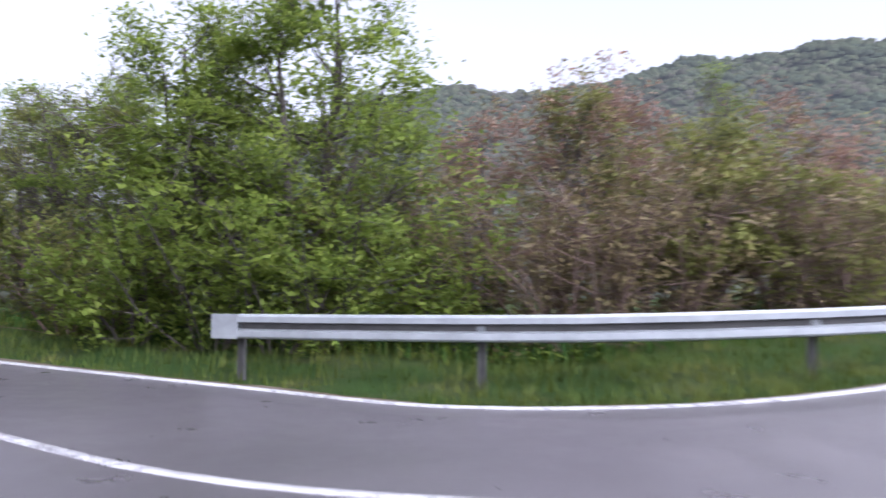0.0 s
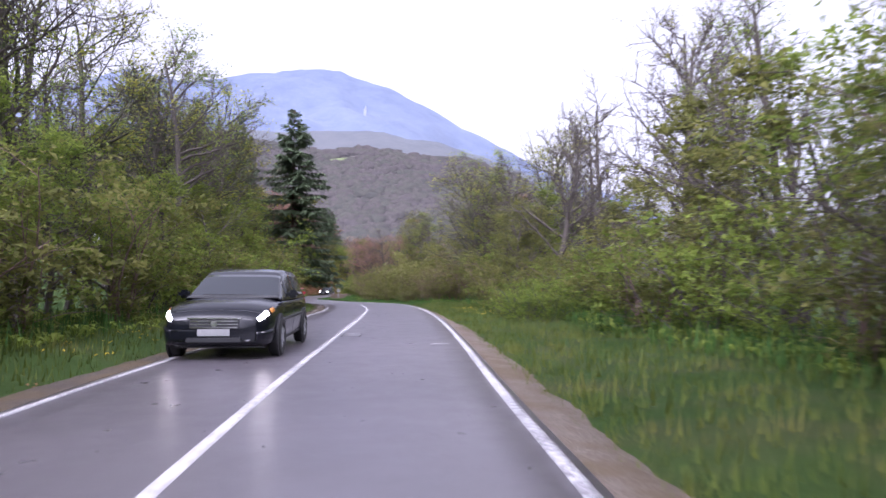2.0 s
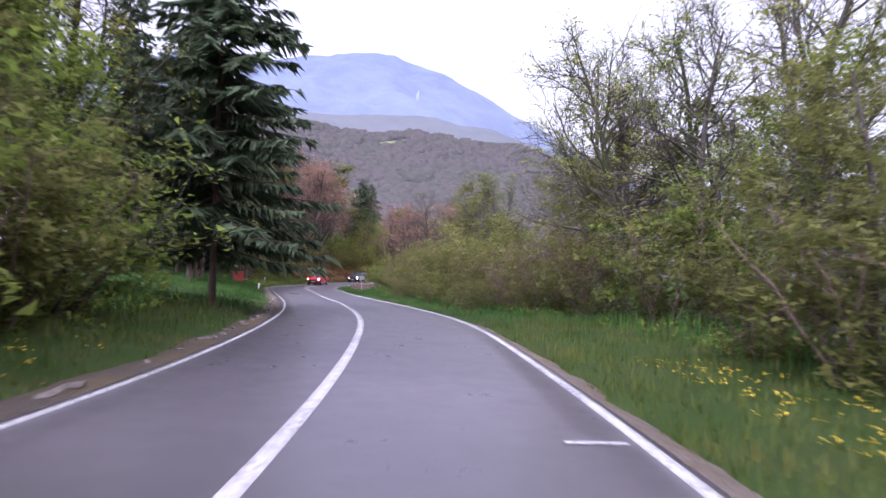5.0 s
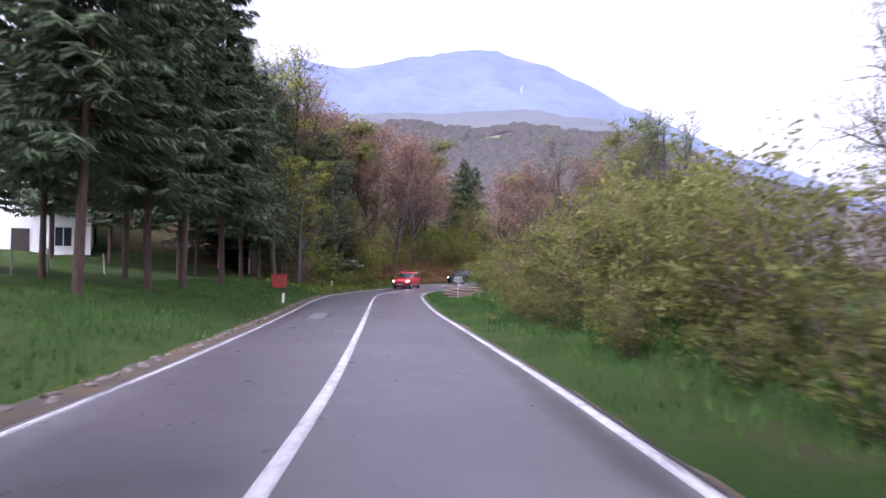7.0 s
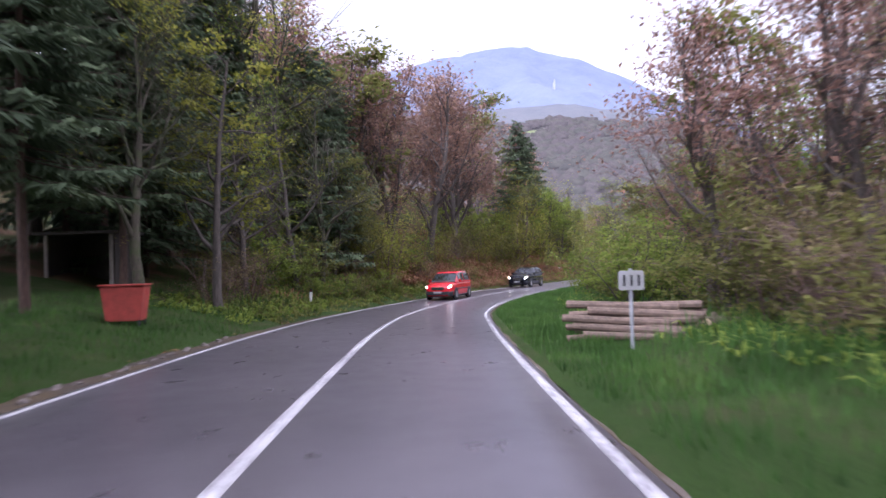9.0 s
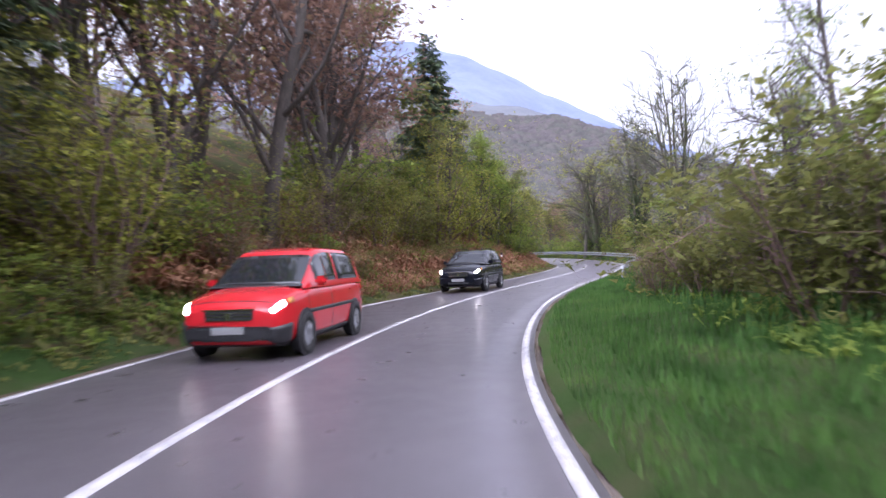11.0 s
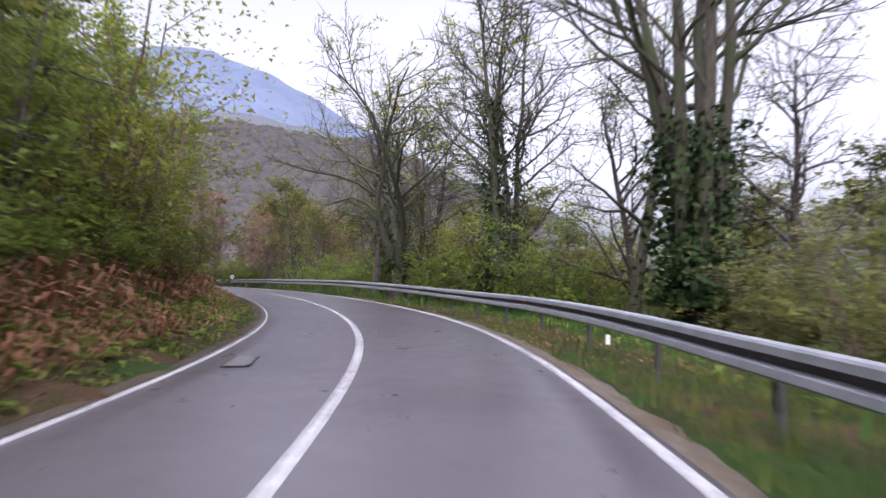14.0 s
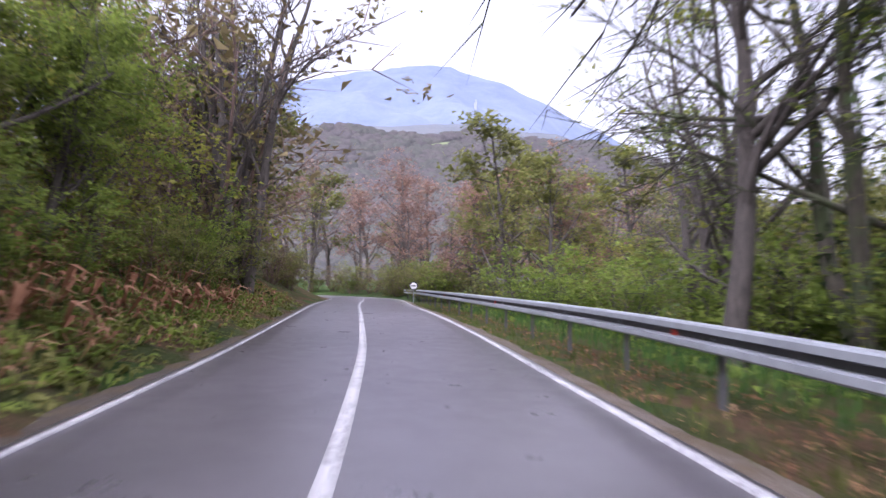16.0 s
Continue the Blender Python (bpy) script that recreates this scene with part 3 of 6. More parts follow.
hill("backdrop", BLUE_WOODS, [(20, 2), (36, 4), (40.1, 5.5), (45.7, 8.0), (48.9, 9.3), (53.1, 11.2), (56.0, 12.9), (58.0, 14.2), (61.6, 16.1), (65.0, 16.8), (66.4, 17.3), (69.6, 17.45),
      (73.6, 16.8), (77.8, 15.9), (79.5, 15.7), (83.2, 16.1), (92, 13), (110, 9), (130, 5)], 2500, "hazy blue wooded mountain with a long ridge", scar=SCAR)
# Made-up ridge between the two, only to soften the step in haze.
hill("backdrop", MID_WOODS, [(24, 2.0), (40, 4.4), (48, 8.3), (54, 10.6), (58, 12.0), (63, 12.9), (70, 12.6), (78, 12.4), (90, 11.6), (110, 9), (130, 5)], 1700, "added grey-green ridge that blends the foothill's haze into the mountain", rough=0.016)
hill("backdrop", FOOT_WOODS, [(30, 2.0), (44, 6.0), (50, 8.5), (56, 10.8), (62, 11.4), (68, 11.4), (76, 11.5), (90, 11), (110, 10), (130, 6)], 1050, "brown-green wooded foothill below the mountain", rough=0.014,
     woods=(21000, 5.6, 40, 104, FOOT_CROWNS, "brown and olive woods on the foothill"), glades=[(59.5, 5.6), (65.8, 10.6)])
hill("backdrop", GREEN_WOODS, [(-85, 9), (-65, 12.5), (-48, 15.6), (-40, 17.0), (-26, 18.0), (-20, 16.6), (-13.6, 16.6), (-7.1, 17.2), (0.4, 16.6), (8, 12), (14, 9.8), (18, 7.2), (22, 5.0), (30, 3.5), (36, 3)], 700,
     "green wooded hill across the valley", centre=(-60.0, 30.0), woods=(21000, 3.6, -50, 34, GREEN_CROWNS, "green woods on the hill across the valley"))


# ---- trees ----
class Grown:
    """Wood as tapered tubes and foliage as small blades, gathered while a tree grows."""

    def __init__(self, seed):
        self.r = np.random.RandomState(seed)
        self.v, self.f, self.n = [], [], 0
        self.tips = []

    def tube(self, pts, radii, sides):
        pts = np.asarray(pts)
        d = np.gradient(pts, axis=0)
        d /= np.linalg.norm(d, axis=1)[:, None] + 1e-9
        ref = np.array([0.31, 0.95, 0.05]) if abs(d[0][2]) > 0.7 else np.array([0, 0, 1.0])
        a = np.cross(d, ref)
        a /= np.linalg.norm(a, axis=1)[:, None] + 1e-9
        b = np.cross(d, a)
        ang = np.arange(sides) * 2 * np.pi / sides
        ring = pts[:, None] + np.asarray(radii)[:, None, None] * (np.cos(ang)[None, :, None] * a[:, None] + np.sin(ang)[None, :, None] * b[:, None])
        self.v.append(ring.reshape(-1, 3))
        for i in range(len(pts) - 1):
            for j in range(sides):
                k = (j + 1) % sides
                o = self.n + i * sides
                self.f.append((o + j, o + k, o + sides + k, o + sides + j))
        self.n += len(pts) * sides

    def branch(self, p, d, length, radius, segs, sides, wander, lift, end=0.3):
        pts, dirs = [np.array(p, float)], [np.array(d, float)]
        for _ in range(segs):
            d = d + self.r.normal(0, wander, 3) + np.array([0, 0, lift])
            d = d / np.linalg.norm(d)
            pts.append(pts[-1] + d * length / segs)
            dirs.append(d)
        self.tube(pts, np.linspace(radius, radius * end, segs + 1), sides)
        return np.array(pts), np.array(dirs)

    def twig(self, p, d, length, radius, lift, drawn=True):
        """A thin three-sided spike with one bend."""
        d = d + self.r.normal(0, 0.15, 3) + np.array([0, 0, lift])
        d /= np.linalg.norm(d)
        a = np.cross(d, [0.3, 0.5, 0.8])
        a /= np.linalg.norm(a) + 1e-9
        b = np.cross(d, a)
        end = p + d * length
        if not drawn:
            return [p, (p + end) / 2, end]
        self.v.append(np.array([p + a * radius, p - a * radius * 0.5 + b * radius, p - a * radius * 0.5 - b * radius, end]))
        o = self.n
        self.f += [(o, o + 1, o + 3), (o + 1, o + 2, o + 3), (o + 2, o, o + 3)]
        self.n += 4
        return [p, (p + end) / 2, end]

    def side(self, d, angle):
        """A direction that leaves d at the angle, anywhere round it."""
        q = self.r.normal(0, 1, 3)
        q -= d * (q @ d)
        q /= np.linalg.norm(q) + 1e-9
        return d * math.cos(angle) + q * math.sin(angle)

    def wood(self, name, mat):
        return mesh_of(name, np.concatenate(self.v), self.f, [mat], None, True)


def blades(name, mat, centres, size, rng, stretch=1.6, droop=0.0, middle=None):
    """Small leaf blades, each with a fold, anywhere turned."""
    n = len(centres)
    a = rng.normal(0, 1, (n, 3))
    a[:, 2] -= droop
    a /= np.linalg.norm(a, axis=1)[:, None]
    b = np.cross(a, rng.normal(0, 1, (n, 3)))
    b /= np.linalg.norm(b, axis=1)[:, None] + 1e-9
    k = (size * rng.uniform(0.6, 1.3, n))[:, None]
    c = np.asarray(centres)
    v = np.stack([c - a * k * stretch * 0.5, c + b * k * 0.55 + a * k * 0.1, c + a * k * stretch * 0.5 - b * k * 0.25], 1).reshape(-1, 3)
    if middle is None:
        middle = np.array([0, 0, c[:, 2].mean() * 0.8])
    out = c - middle
    out /= np.linalg.norm(out, axis=1)[:, None] + 1e-9
    out = out + np.array([0, 0, 0.3]) + rng.normal(0, 0.3, (n, 3))
    out /= np.linalg.norm(out, axis=1)[:, None] + 1e-9
    flip = np.einsum("ij,ij->i", np.cross(v[1::3] - v[0::3], v[2::3] - v[0::3]), out) < 0
    i = np.arange(n) * 3
    f = np.stack([i, np.where(flip, i + 2, i + 1), np.where(flip, i + 1, i + 2)], -1)
    me = mesh_of(name, v, f.tolist(), [mat], None, True)
    me.normals_split_custom_set_from_vertices(np.repeat(out, 3, axis=0).tolist())
    return me


def sprays(name, mat, tips, count, per, radius, size, rng, flat=0.45, middle=None, weight=None):
    """Leaves in flattened clumps about twig ends, each blade lying more or less level."""
    n_clump = max(1, count // per)
    centres = tips[rng.choice(len(tips), n_clump, p=weight)]
    c = np.repeat(centres, per, axis=0)
    n = len(c)
    k = np.repeat(rng.uniform(0.55, 1.35, n_clump), per)[:, None]
    off = rng.normal(0, 1, (n, 3)) * np.array([1, 1, flat])
    p = c + off * radius * k
    turn = rng.uniform(0, 2 * np.pi, n)
    a = np.stack([np.cos(turn), np.sin(turn), rng.normal(-0.15, 0.35, n)], -1)
    b = np.cross(np.array([0, 0, 1.0]) + rng.normal(0, 0.45, (n, 3)), a)
    b /= np.linalg.norm(b, axis=1)[:, None] + 1e-9
    w = (size * rng.uniform(0.6, 1.35, n))[:, None]
    v = np.stack([p - a * w * 0.75, p + b * w * 0.6 + a * w * 0.1, p + a * w * 0.75 - b * w * 0.3], 1).reshape(-1, 3)
    if middle is None:
        middle = np.array([0, 0, tips[:, 2].mean() * 0.8])
    out = c - middle
    out /= np.linalg.norm(out, axis=1)[:, None] + 1e-9
    out = 0.5 * off + 0.55 * out + np.array([0, 0, 0.45]) + rng.normal(0, 0.22, (n, 3))
    out /= np.linalg.norm(out, axis=1)[:, None] + 1e-9
    flip = np.einsum("ij,ij->i", np.cross(v[1::3] - v[0::3], v[2::3] - v[0::3]), out) < 0
    i = np.arange(n) * 3
    fc = np.stack([i, np.where(flip, i + 2, i + 1), np.where(flip, i + 1, i + 2)], -1)
    me = mesh_of(name, v, fc.tolist(), [mat], None, True)
    me.normals_split_custom_set_from_vertices(np.repeat(out, 3, axis=0).tolist())
    return me


def broadleaf(seed, height, bark, leaf, leaf_n, leaf_size, limbs=15, subs=7, twigs=5, low=0.25, spread=0.42, lift=0.05, cloud=0.28, ivy=0, forks=1, twig_mat=None, drawn=True, reach=0.38, wander=0.05, splay=0.22, stout=1.0, fork_at=0.0, ivy_top=0.62):
    """A deciduous tree: trunk, limbs, boughs and twigs, with leaves about the twig ends. Returns wood, crown and ivy meshes."""
    g = Grown(seed)
    r = g.r
    tw = Grown(seed + 1000)
    tw.r = r
    tips, stems = [], []
    if fork_at:
        rad = height * 0.019 * stout * 1.25
        bole, _ = g.branch((0, 0, -0.3), np.array([0, 0, 1.0]), fork_at + 0.5, rad * 1.25, 5, 10, 0.05, 0.0, 0.8)
        g.tube([(0, 0, -0.3), (0, 0, 0.4)], [rad * 1.8, rad * 1.2], 10)
        stems.append((bole, rad * 1.1))
    for k in range(forks):
        lean = np.array([r.normal(0, 0.05), r.normal(0, 0.05), 1.0]) if forks == 1 else np.array([splay * math.cos(k * 2.4 + seed), splay * math.sin(k * 2.4 + seed), 1.0])
        rad = height * 0.019 * stout * (1.0 if forks == 1 else 0.75)
        base = np.array([0, 0, -0.3]) if forks == 1 else np.array([0.25 * math.cos(k * 2.4 + seed), 0.25 * math.sin(k * 2.4 + seed), -0.3])
        if fork_at:
            base = bole[-1] + np.array([0.1 * math.cos(k * 2.4 + seed), 0.1 * math.sin(k * 2.4 + seed), -0.35])
        pts, dirs = g.branch(base, lean / np.linalg.norm(lean), (height - fork_at) * r.uniform(0.82, 0.95), rad, 9, 8, wander, 0.03, 0.18)
        if not fork_at:
            g.tube([base, base + [0, 0, 0.5]], [rad * 1.7, rad * 1.02], 8)
        stems.append((pts, rad))
        m = max(4, limbs // forks)
        for i in range(m):
            f = low + (1 - low) * (i + r.uniform(0, 0.8)) / m
            x = f * (len(pts) - 1)
            j = min(int(x), len(pts) - 2)
            p = pts[j] + (pts[j + 1] - pts[j]) * (x - j)
            d = g.side(dirs[j], r.uniform(0.6, 1.15))
            L = height * spread * (1.1 - 0.72 * f) * r.uniform(0.7, 1.2)
            L = min(L, reach * height * 1.1)
            bp, bd = g.branch(p, d, L, rad * (1.05 - 0.8 * f) * 0.55, 5, 4, 0.17, lift, 0.25)
            for q in range(subs):
                h = 0.25 + 0.75 * (q + r.uniform(0, 0.7)) / subs
                jj = min(int(h * 5), 4)
                if math.hypot(bp[jj][0], bp[jj][1]) > reach * height:
                    continue
                cp, cd = tw.branch(bp[jj] + (bp[jj + 1] - bp[jj]) * (h * 5 - jj), g.side(bd[jj], r.uniform(0.4, 1.0)), L * 0.48 * r.uniform(0.6, 1.2), height * 0.0019, 2, 3, 0.2, lift, 0.2)
                for z in range(twigs):
                    e = 0.3 + 0.7 * z / max(1, twigs - 1)
                    kk = min(int(e * 2), 1)
                    ep = tw.twig(cp[kk] + (cp[kk + 1] - cp[kk]) * (e * 2 - kk), g.side(cd[kk], r.uniform(0.4, 1.0)), L * 0.24 * r.uniform(0.6, 1.3), height * 0.00125, lift, drawn)
                    tips += [ep[1], ep[2]]
    tips = np.array(tips)
    tips = tips[np.hypot(tips[:, 0], tips[:, 1]) < reach * height]
    crown = None
    if leaf_n:
        group = 2 * twigs
        weight = np.repeat(r.gamma(0.8, 1.0, len(tips) // group + 1) + 0.08, group)[:len(tips)]
        crown = sprays("crown", leaf, tips, leaf_n, 14, cloud * height / 9, leaf_size, r, 0.42, None, weight / weight.sum())
    ivy_mesh = None
    if ivy:
        c = []
        for pts, rad in stems:
            f = r.uniform(0, 1, ivy // len(stems)) ** (1.0 if fork_at and pts is stems[0][0] else 2.4) * (1.0 if fork_at and pts is stems[0][0] else ivy_top)
            x = f * (len(pts) - 1)
            j = np.minimum(x.astype(int), len(pts) - 2)
            p = pts[j] + (pts[j + 1] - pts[j]) * (x - j)[:, None]
            a = r.uniform(0, 2 * np.pi, len(f))
            c.append(p + (np.stack([np.cos(a), np.sin(a), 0 * a], -1) * (rad * 0.9 + np.abs(r.normal(0, 0.46, len(f))) * (1 - f * 0.9))[:, None]))
        ivy_mesh = blades("ivy", LEAF_IVY, np.concatenate(c), 0.16, r, 1.1)
    return g.wood("trunk", bark), tw.wood("twigs", twig_mat or bark), crown, ivy_mesh


def shrub(seed, height, bark, leaf, leaf_n, leaf_size, stems=8, subs=5, twigs=3, flare=0.75, cloud=0.16, drawn=False):
    """Many stems from one foot, twigs and leaves down to the ground."""
    g = Grown(seed)
    r, tips = g.r, []
    for i in range(stems):
        a = i * 2.4 + r.uniform(0, 0.8)
        d = np.array([math.cos(a) * r.uniform(0.1, flare), math.sin(a) * r.uniform(0.1, flare), 1.0])
        p, dd = g.branch((0.2 * math.cos(a), 0.2 * math.sin(a), -0.2), d / np.linalg.norm(d), height * r.uniform(0.6, 1.05), height * 0.010, 5, 4, 0.16, 0.02, 0.3)
        for q in range(subs):
            h = 0.12 + 0.88 * (q + r.uniform(0, 0.8)) / subs
            j = min(int(h * 5), 4)
            cp, cd = g.branch(p[j] + (p[j + 1] - p[j]) * min(1, h * 5 - j), g.side(dd[j], r.uniform(0.5, 1.2)), height * 0.36 * r.uniform(0.5, 1.2), height * 0.0034, 2, 3, 0.22, 0.02, 0.3)
            for z in range(twigs):
                k = r.randint(0, 3)
                ep = g.twig(cp[k], g.side(cd[k], r.uniform(0.4, 1.1)), height * 0.18 * r.uniform(0.5, 1.2), height * 0.0022, 0.02, drawn)
                tips += [ep[0], ep[1], ep[2]]
    tips = np.array(tips)
    tips = tips[tips[:, 2] > 0.12]
    return g.wood("stems", bark), None, sprays("crown", leaf, tips, leaf_n, 12, cloud * height / 2.6, leaf_size, r, 0.5), None


def spruce(seed, height, bare=0.12, width=0.2, sprays=19.0, breadth=0.058, taper=0.8):
    """A conifer: straight trunk, whorls of drooping boughs hung with needle sprays."""
    g = Grown(seed)
    r = g.r
    g.branch((0, 0, -0.3), np.array([0, 0, 1.0]), height + 0.3, height * 0.0088, 8, 8, 0.012, 0.02, 0.06)
    v, n, facing = [], 0, []
    z = height * bare
    while z < height * 0.99:
        f = z / height
        L0 = height * width * (1.02 - f) ** taper + 0.15
        for k in range(7 if f < 0.85 else 5):
            a = r.uniform(0, 2 * np.pi)
            L = L0 * r.uniform(0.65, 1.15)
            out = np.array([math.cos(a), math.sin(a), 0])
            t = np.linspace(0, 1, 5)
            sag = (-0.32 * t + 0.16 * t ** 2.2) * (1.2 - f) if f < 0.8 else 0.35 * t
            pts = np.array([0, 0, z + r.normal(0, 0.08)]) + out * (t * L)[:, None] + np.array([0, 0, 1.0]) * (sag * L)[:, None]
            g.tube(pts[[0, 2, 4]], [0.03, 0.018, 0.006], 3)
            m = max(6, int(L * sprays))
            u = r.uniform(0.12, 1.0, m)
            p = np.stack([np.interp(u, t, pts[:, c]) for c in range(3)], -1)
            lat = np.array([-out[1], out[0], 0])
            sd_ = r.choice([-1, 1], m)[:, None]
            tipv = (out * 0.55 + lat * sd_ * 0.75 + np.array([0, 0, -1.0]) * r.uniform(0.15, 0.9, (m, 1)))
            tipv /= np.linalg.norm(tipv, axis=1)[:, None]
            ln = (0.42 + 0.3 * (1 - u)) * min(1, L) * r.uniform(0.7, 1.3, m)
            wv = np.cross(tipv, np.array([0, 0, 1.0]) + r.normal(0, 0.5, (m, 3)))
            wv /= np.linalg.norm(wv, axis=1)[:, None]
            w = breadth * r.uniform(0.7, 1.4, m)
            v.append(np.stack([p - wv * w[:, None], p + wv * w[:, None] + tipv * ln[:, None] * 0.15, p + tipv * ln[:, None]], 1).reshape(-1, 3))
            facing.append(out * 0.5 + lat * sd_ * 0.25 + np.array([0, 0, 0.6]) + r.normal(0, 0.35, (m, 3)))
            n += m
        z += 0.26 + 0.16 * (1 - f)
    i = np.arange(n) * 3
    v, facing = np.concatenate(v), np.concatenate(facing)
    facing /= np.linalg.norm(facing, axis=1)[:, None]
    flip = np.einsum("ij,ij->i", np.cross(v[1::3] - v[0::3], v[2::3] - v[0::3]), facing) < 0
    crown = mesh_of("crown", v, np.stack([i, np.where(flip, i + 2, i + 1), np.where(flip, i + 1, i + 2)], -1).tolist(), [NEEDLE], None, True)
    crown.normals_split_custom_set_from_vertices(np.repeat(facing, 3, axis=0).tolist())
    return g.wood("trunk", BARK_RED), None, crown, None


KINDS = {}


def kind(key, name, label, category, height, meshes, group):
    KINDS.setdefault(key, []).append((name, label, category, height, meshes, group))


for s_ in (1, 2, 3):
    kind("leafy", "tree", "broad green tree in fresh spring leaf", "tree", 11.0, broadleaf(s_, 11.0, BARK, LEAF_GREEN, 8200, 0.12, 16, 6, 3, 0.12, 0.40, 0.03, 0.3), "roadside trees")
for s_ in (11, 12):
    kind("olive", "tree", "olive-green tree with half-open leaves", "tree", 9.0, broadleaf(s_, 9.0, BARK, LEAF_OLIVE, 8600, 0.09, 16, 6, 3, 0.08, 0.42, 0.04, 0.26), "roadside trees")
for s_ in (21, 22, 23):
    kind("bare", "bare_tree", "tall bare tree with fine grey branches", "bare tree", 15.0, broadleaf(s_, 15.0, BARK, LEAF_YELLOW, 900, 0.075, 18, 8, 6, 0.28, 0.36, 0.09, 0.3), "bare trees")
for s_ in (31, 32):
    kind("budding", "bare_tree", "mossy tree with yellow-green budding crown", "bare tree", 14.0, broadleaf(s_, 14.0, BARK_MOSS, LEAF_YELLOW, 2600, 0.105, 17, 8, 6, 0.25, 0.44, 0.05, 0.2), "bare trees")
for s_ in (35, 36):
    kind("thin", "tree", "tall tree with thin pale-green spring foliage", "tree", 12.0, broadleaf(s_, 12.0, BARK, LEAF_GREEN, 4200, 0.074, 17, 8, 6, 0.2, 0.38, 0.07, 0.22), "roadside trees")
kind("yellow", "tree", "slim tree in pale yellow-green leaf", "tree", 9.0, broadleaf(14, 9.0, BARK, LEAF_YELLOW, 4200, 0.105, 16, 6, 3, 0.22, 0.36, 0.05, 0.24), "roadside trees")
kind("ivy", "bare_tree", "many-stemmed tree with ivy-clad trunks", "bare tree", 17.0, broadleaf(41, 17.0, BARK_MOSS, LEAF_YELLOW, 900, 0.11, 54, 7, 5, 0.3, 0.32, 0.11, 0.3, 9000, 6, splay=0.2, stout=0.8, fork_at=1.3, ivy_top=0.3), "bare trees")
kind("pollard", "bare_tree", "old budding tree with a thick forked ivy-clad trunk", "bare tree", 14.0, broadleaf(47, 14.0, BARK_MOSS, LEAF_YELLOW, 3600, 0.11, 24, 8, 5, 0.22, 0.5, 0.03, 0.16, 1300, 3, reach=0.46, wander=0.14, splay=0.52, stout=1.05, fork_at=2.1), "bare trees")
for s_ in (45, 46):
    kind("spreading", "bare_tree", "broad many-trunked tree with a thin budding crown", "bare tree", 14.0, broadleaf(s_, 14.0, BARK_MOSS, LEAF_YELLOW, 2600, 0.13, 30, 9, 6, 0.22, 0.44, 0.05, 0.18, 900, 4, reach=0.42, wander=0.12, splay=0.24, stout=1.05), "bare trees")
kind("stems", "bare_tree", "bare tree of several stems from one foot", "bare tree", 14.0, broadleaf(48, 14.0, BARK, LEAF_YELLOW, 300, 0.12, 30, 8, 6, 0.3, 0.34, 0.12, 0.3, 700, 4, splay=0.17, stout=1.25), "bare trees")
kind("ivypole", "bare_tree", "slender tree wrapped in dark ivy", "bare tree", 16.0, broadleaf(42, 16.0, BARK_MOSS, LEAF_YELLOW, 420, 0.10, 16, 7, 5, 0.4, 0.28, 0.09, 0.3, 2600, 1, stout=0.62), "bare trees")
for s_ in (51, 52):
    kind("brown", "tree", "red-brown tree in bud with dense twigs", "tree", 14.0, broadleaf(s_, 14.0, BARK, LEAF_BROWN, 3100, 0.155, 17, 7, 4, 0.14, 0.38, 0.08, 0.4, twig_mat=TWIG), "brown trees")
for s_ in (61, 62, 63):
    kind("bush", "bush", "dense roadside bush with small green leaves", "bush", 4.0, shrub(s_, 4.0, TWIG, LEAF_OLIVE, 3000, 0.112), "roadside bushes")
for s_ in (71, 72):
    kind("greenbush", "bush", "bright green spring bush", "bush", 4.0, shrub(s_, 4.0, BARK, LEAF_GREEN, 3000, 0.12), "roadside bushes")
for s_ in (81, 82):
    kind("brownbush", "thorn_bush", "twiggy brown bush with few leaves", "thorn bush", 4.0, shrub(s_, 4.0, TWIG, LEAF_TAN, 2600, 0.08, 10, 6, 4, drawn=True), "roadside bushes")
kind("back_bush", "bush", "dense roadside bush with small green leaves", "bush", 4.0, shrub(64, 4.0, TWIG, LEAF_OLIVE, 1700, 0.155, 6, 4, 3), "roadside bushes")
kind("back_greenbush", "bush", "bright green spring bush", "bush", 4.0, shrub(73, 4.0, BARK, LEAF_GREEN, 1700, 0.16, 6, 4, 3), "roadside bushes")
kind("back_brownbush", "thorn_bush", "twiggy brown bush with few leaves", "thorn bush", 4.0, shrub(83, 4.0, TWIG, LEAF_TAN, 1500, 0.11, 8, 5, 3, drawn=True), "roadside bushes")
kind("willow", "willow", "soft yellow-green willow bush", "willow", 6.0, shrub(91, 6.0, TWIG, LEAF_YELLOW, 5400, 0.10, 11, 6, 3, 0.6, 0.26), "roadside bushes")
for s_ in (101, 102):
    kind("spruce", "spruce", "dark green spruce with drooping boughs", "spruce", 17.0, spruce(s_, 17.0, 0.235, 0.2, 27.0, 0.052), "spruces")
kind("lowspruce", "spruce", "dark spruce with boughs low to the ground", "spruce", 12.0, spruce(103, 12.0, 0.145, 0.31, 30.0, 0.064, 0.8), "spruces")
kind("darkspruce", "spruce", "dense dark spruce at the wood's edge", "spruce", 14.0, spruce(105, 14.0, 0.10, 0.27, 17.0, 0.075, 0.6), "spruces")
kind("back_spruce", "spruce", "dark green spruce with drooping boughs", "spruce", 17.0, spruce(104, 17.0, 0.25, 0.2, 9.0, 0.115), "spruces")
for s_ in (24, 25):
    kind("back_bare", "bare_tree", "bare brown tree with a haze of twigs", "bare tree", 13.0, broadleaf(s_, 13.0, BARK, LEAF_BROWN, 900, 0.17, 13, 6, 3, 0.15, 0.36, 0.09, 0.4, twig_mat=TWIG), "brown trees")
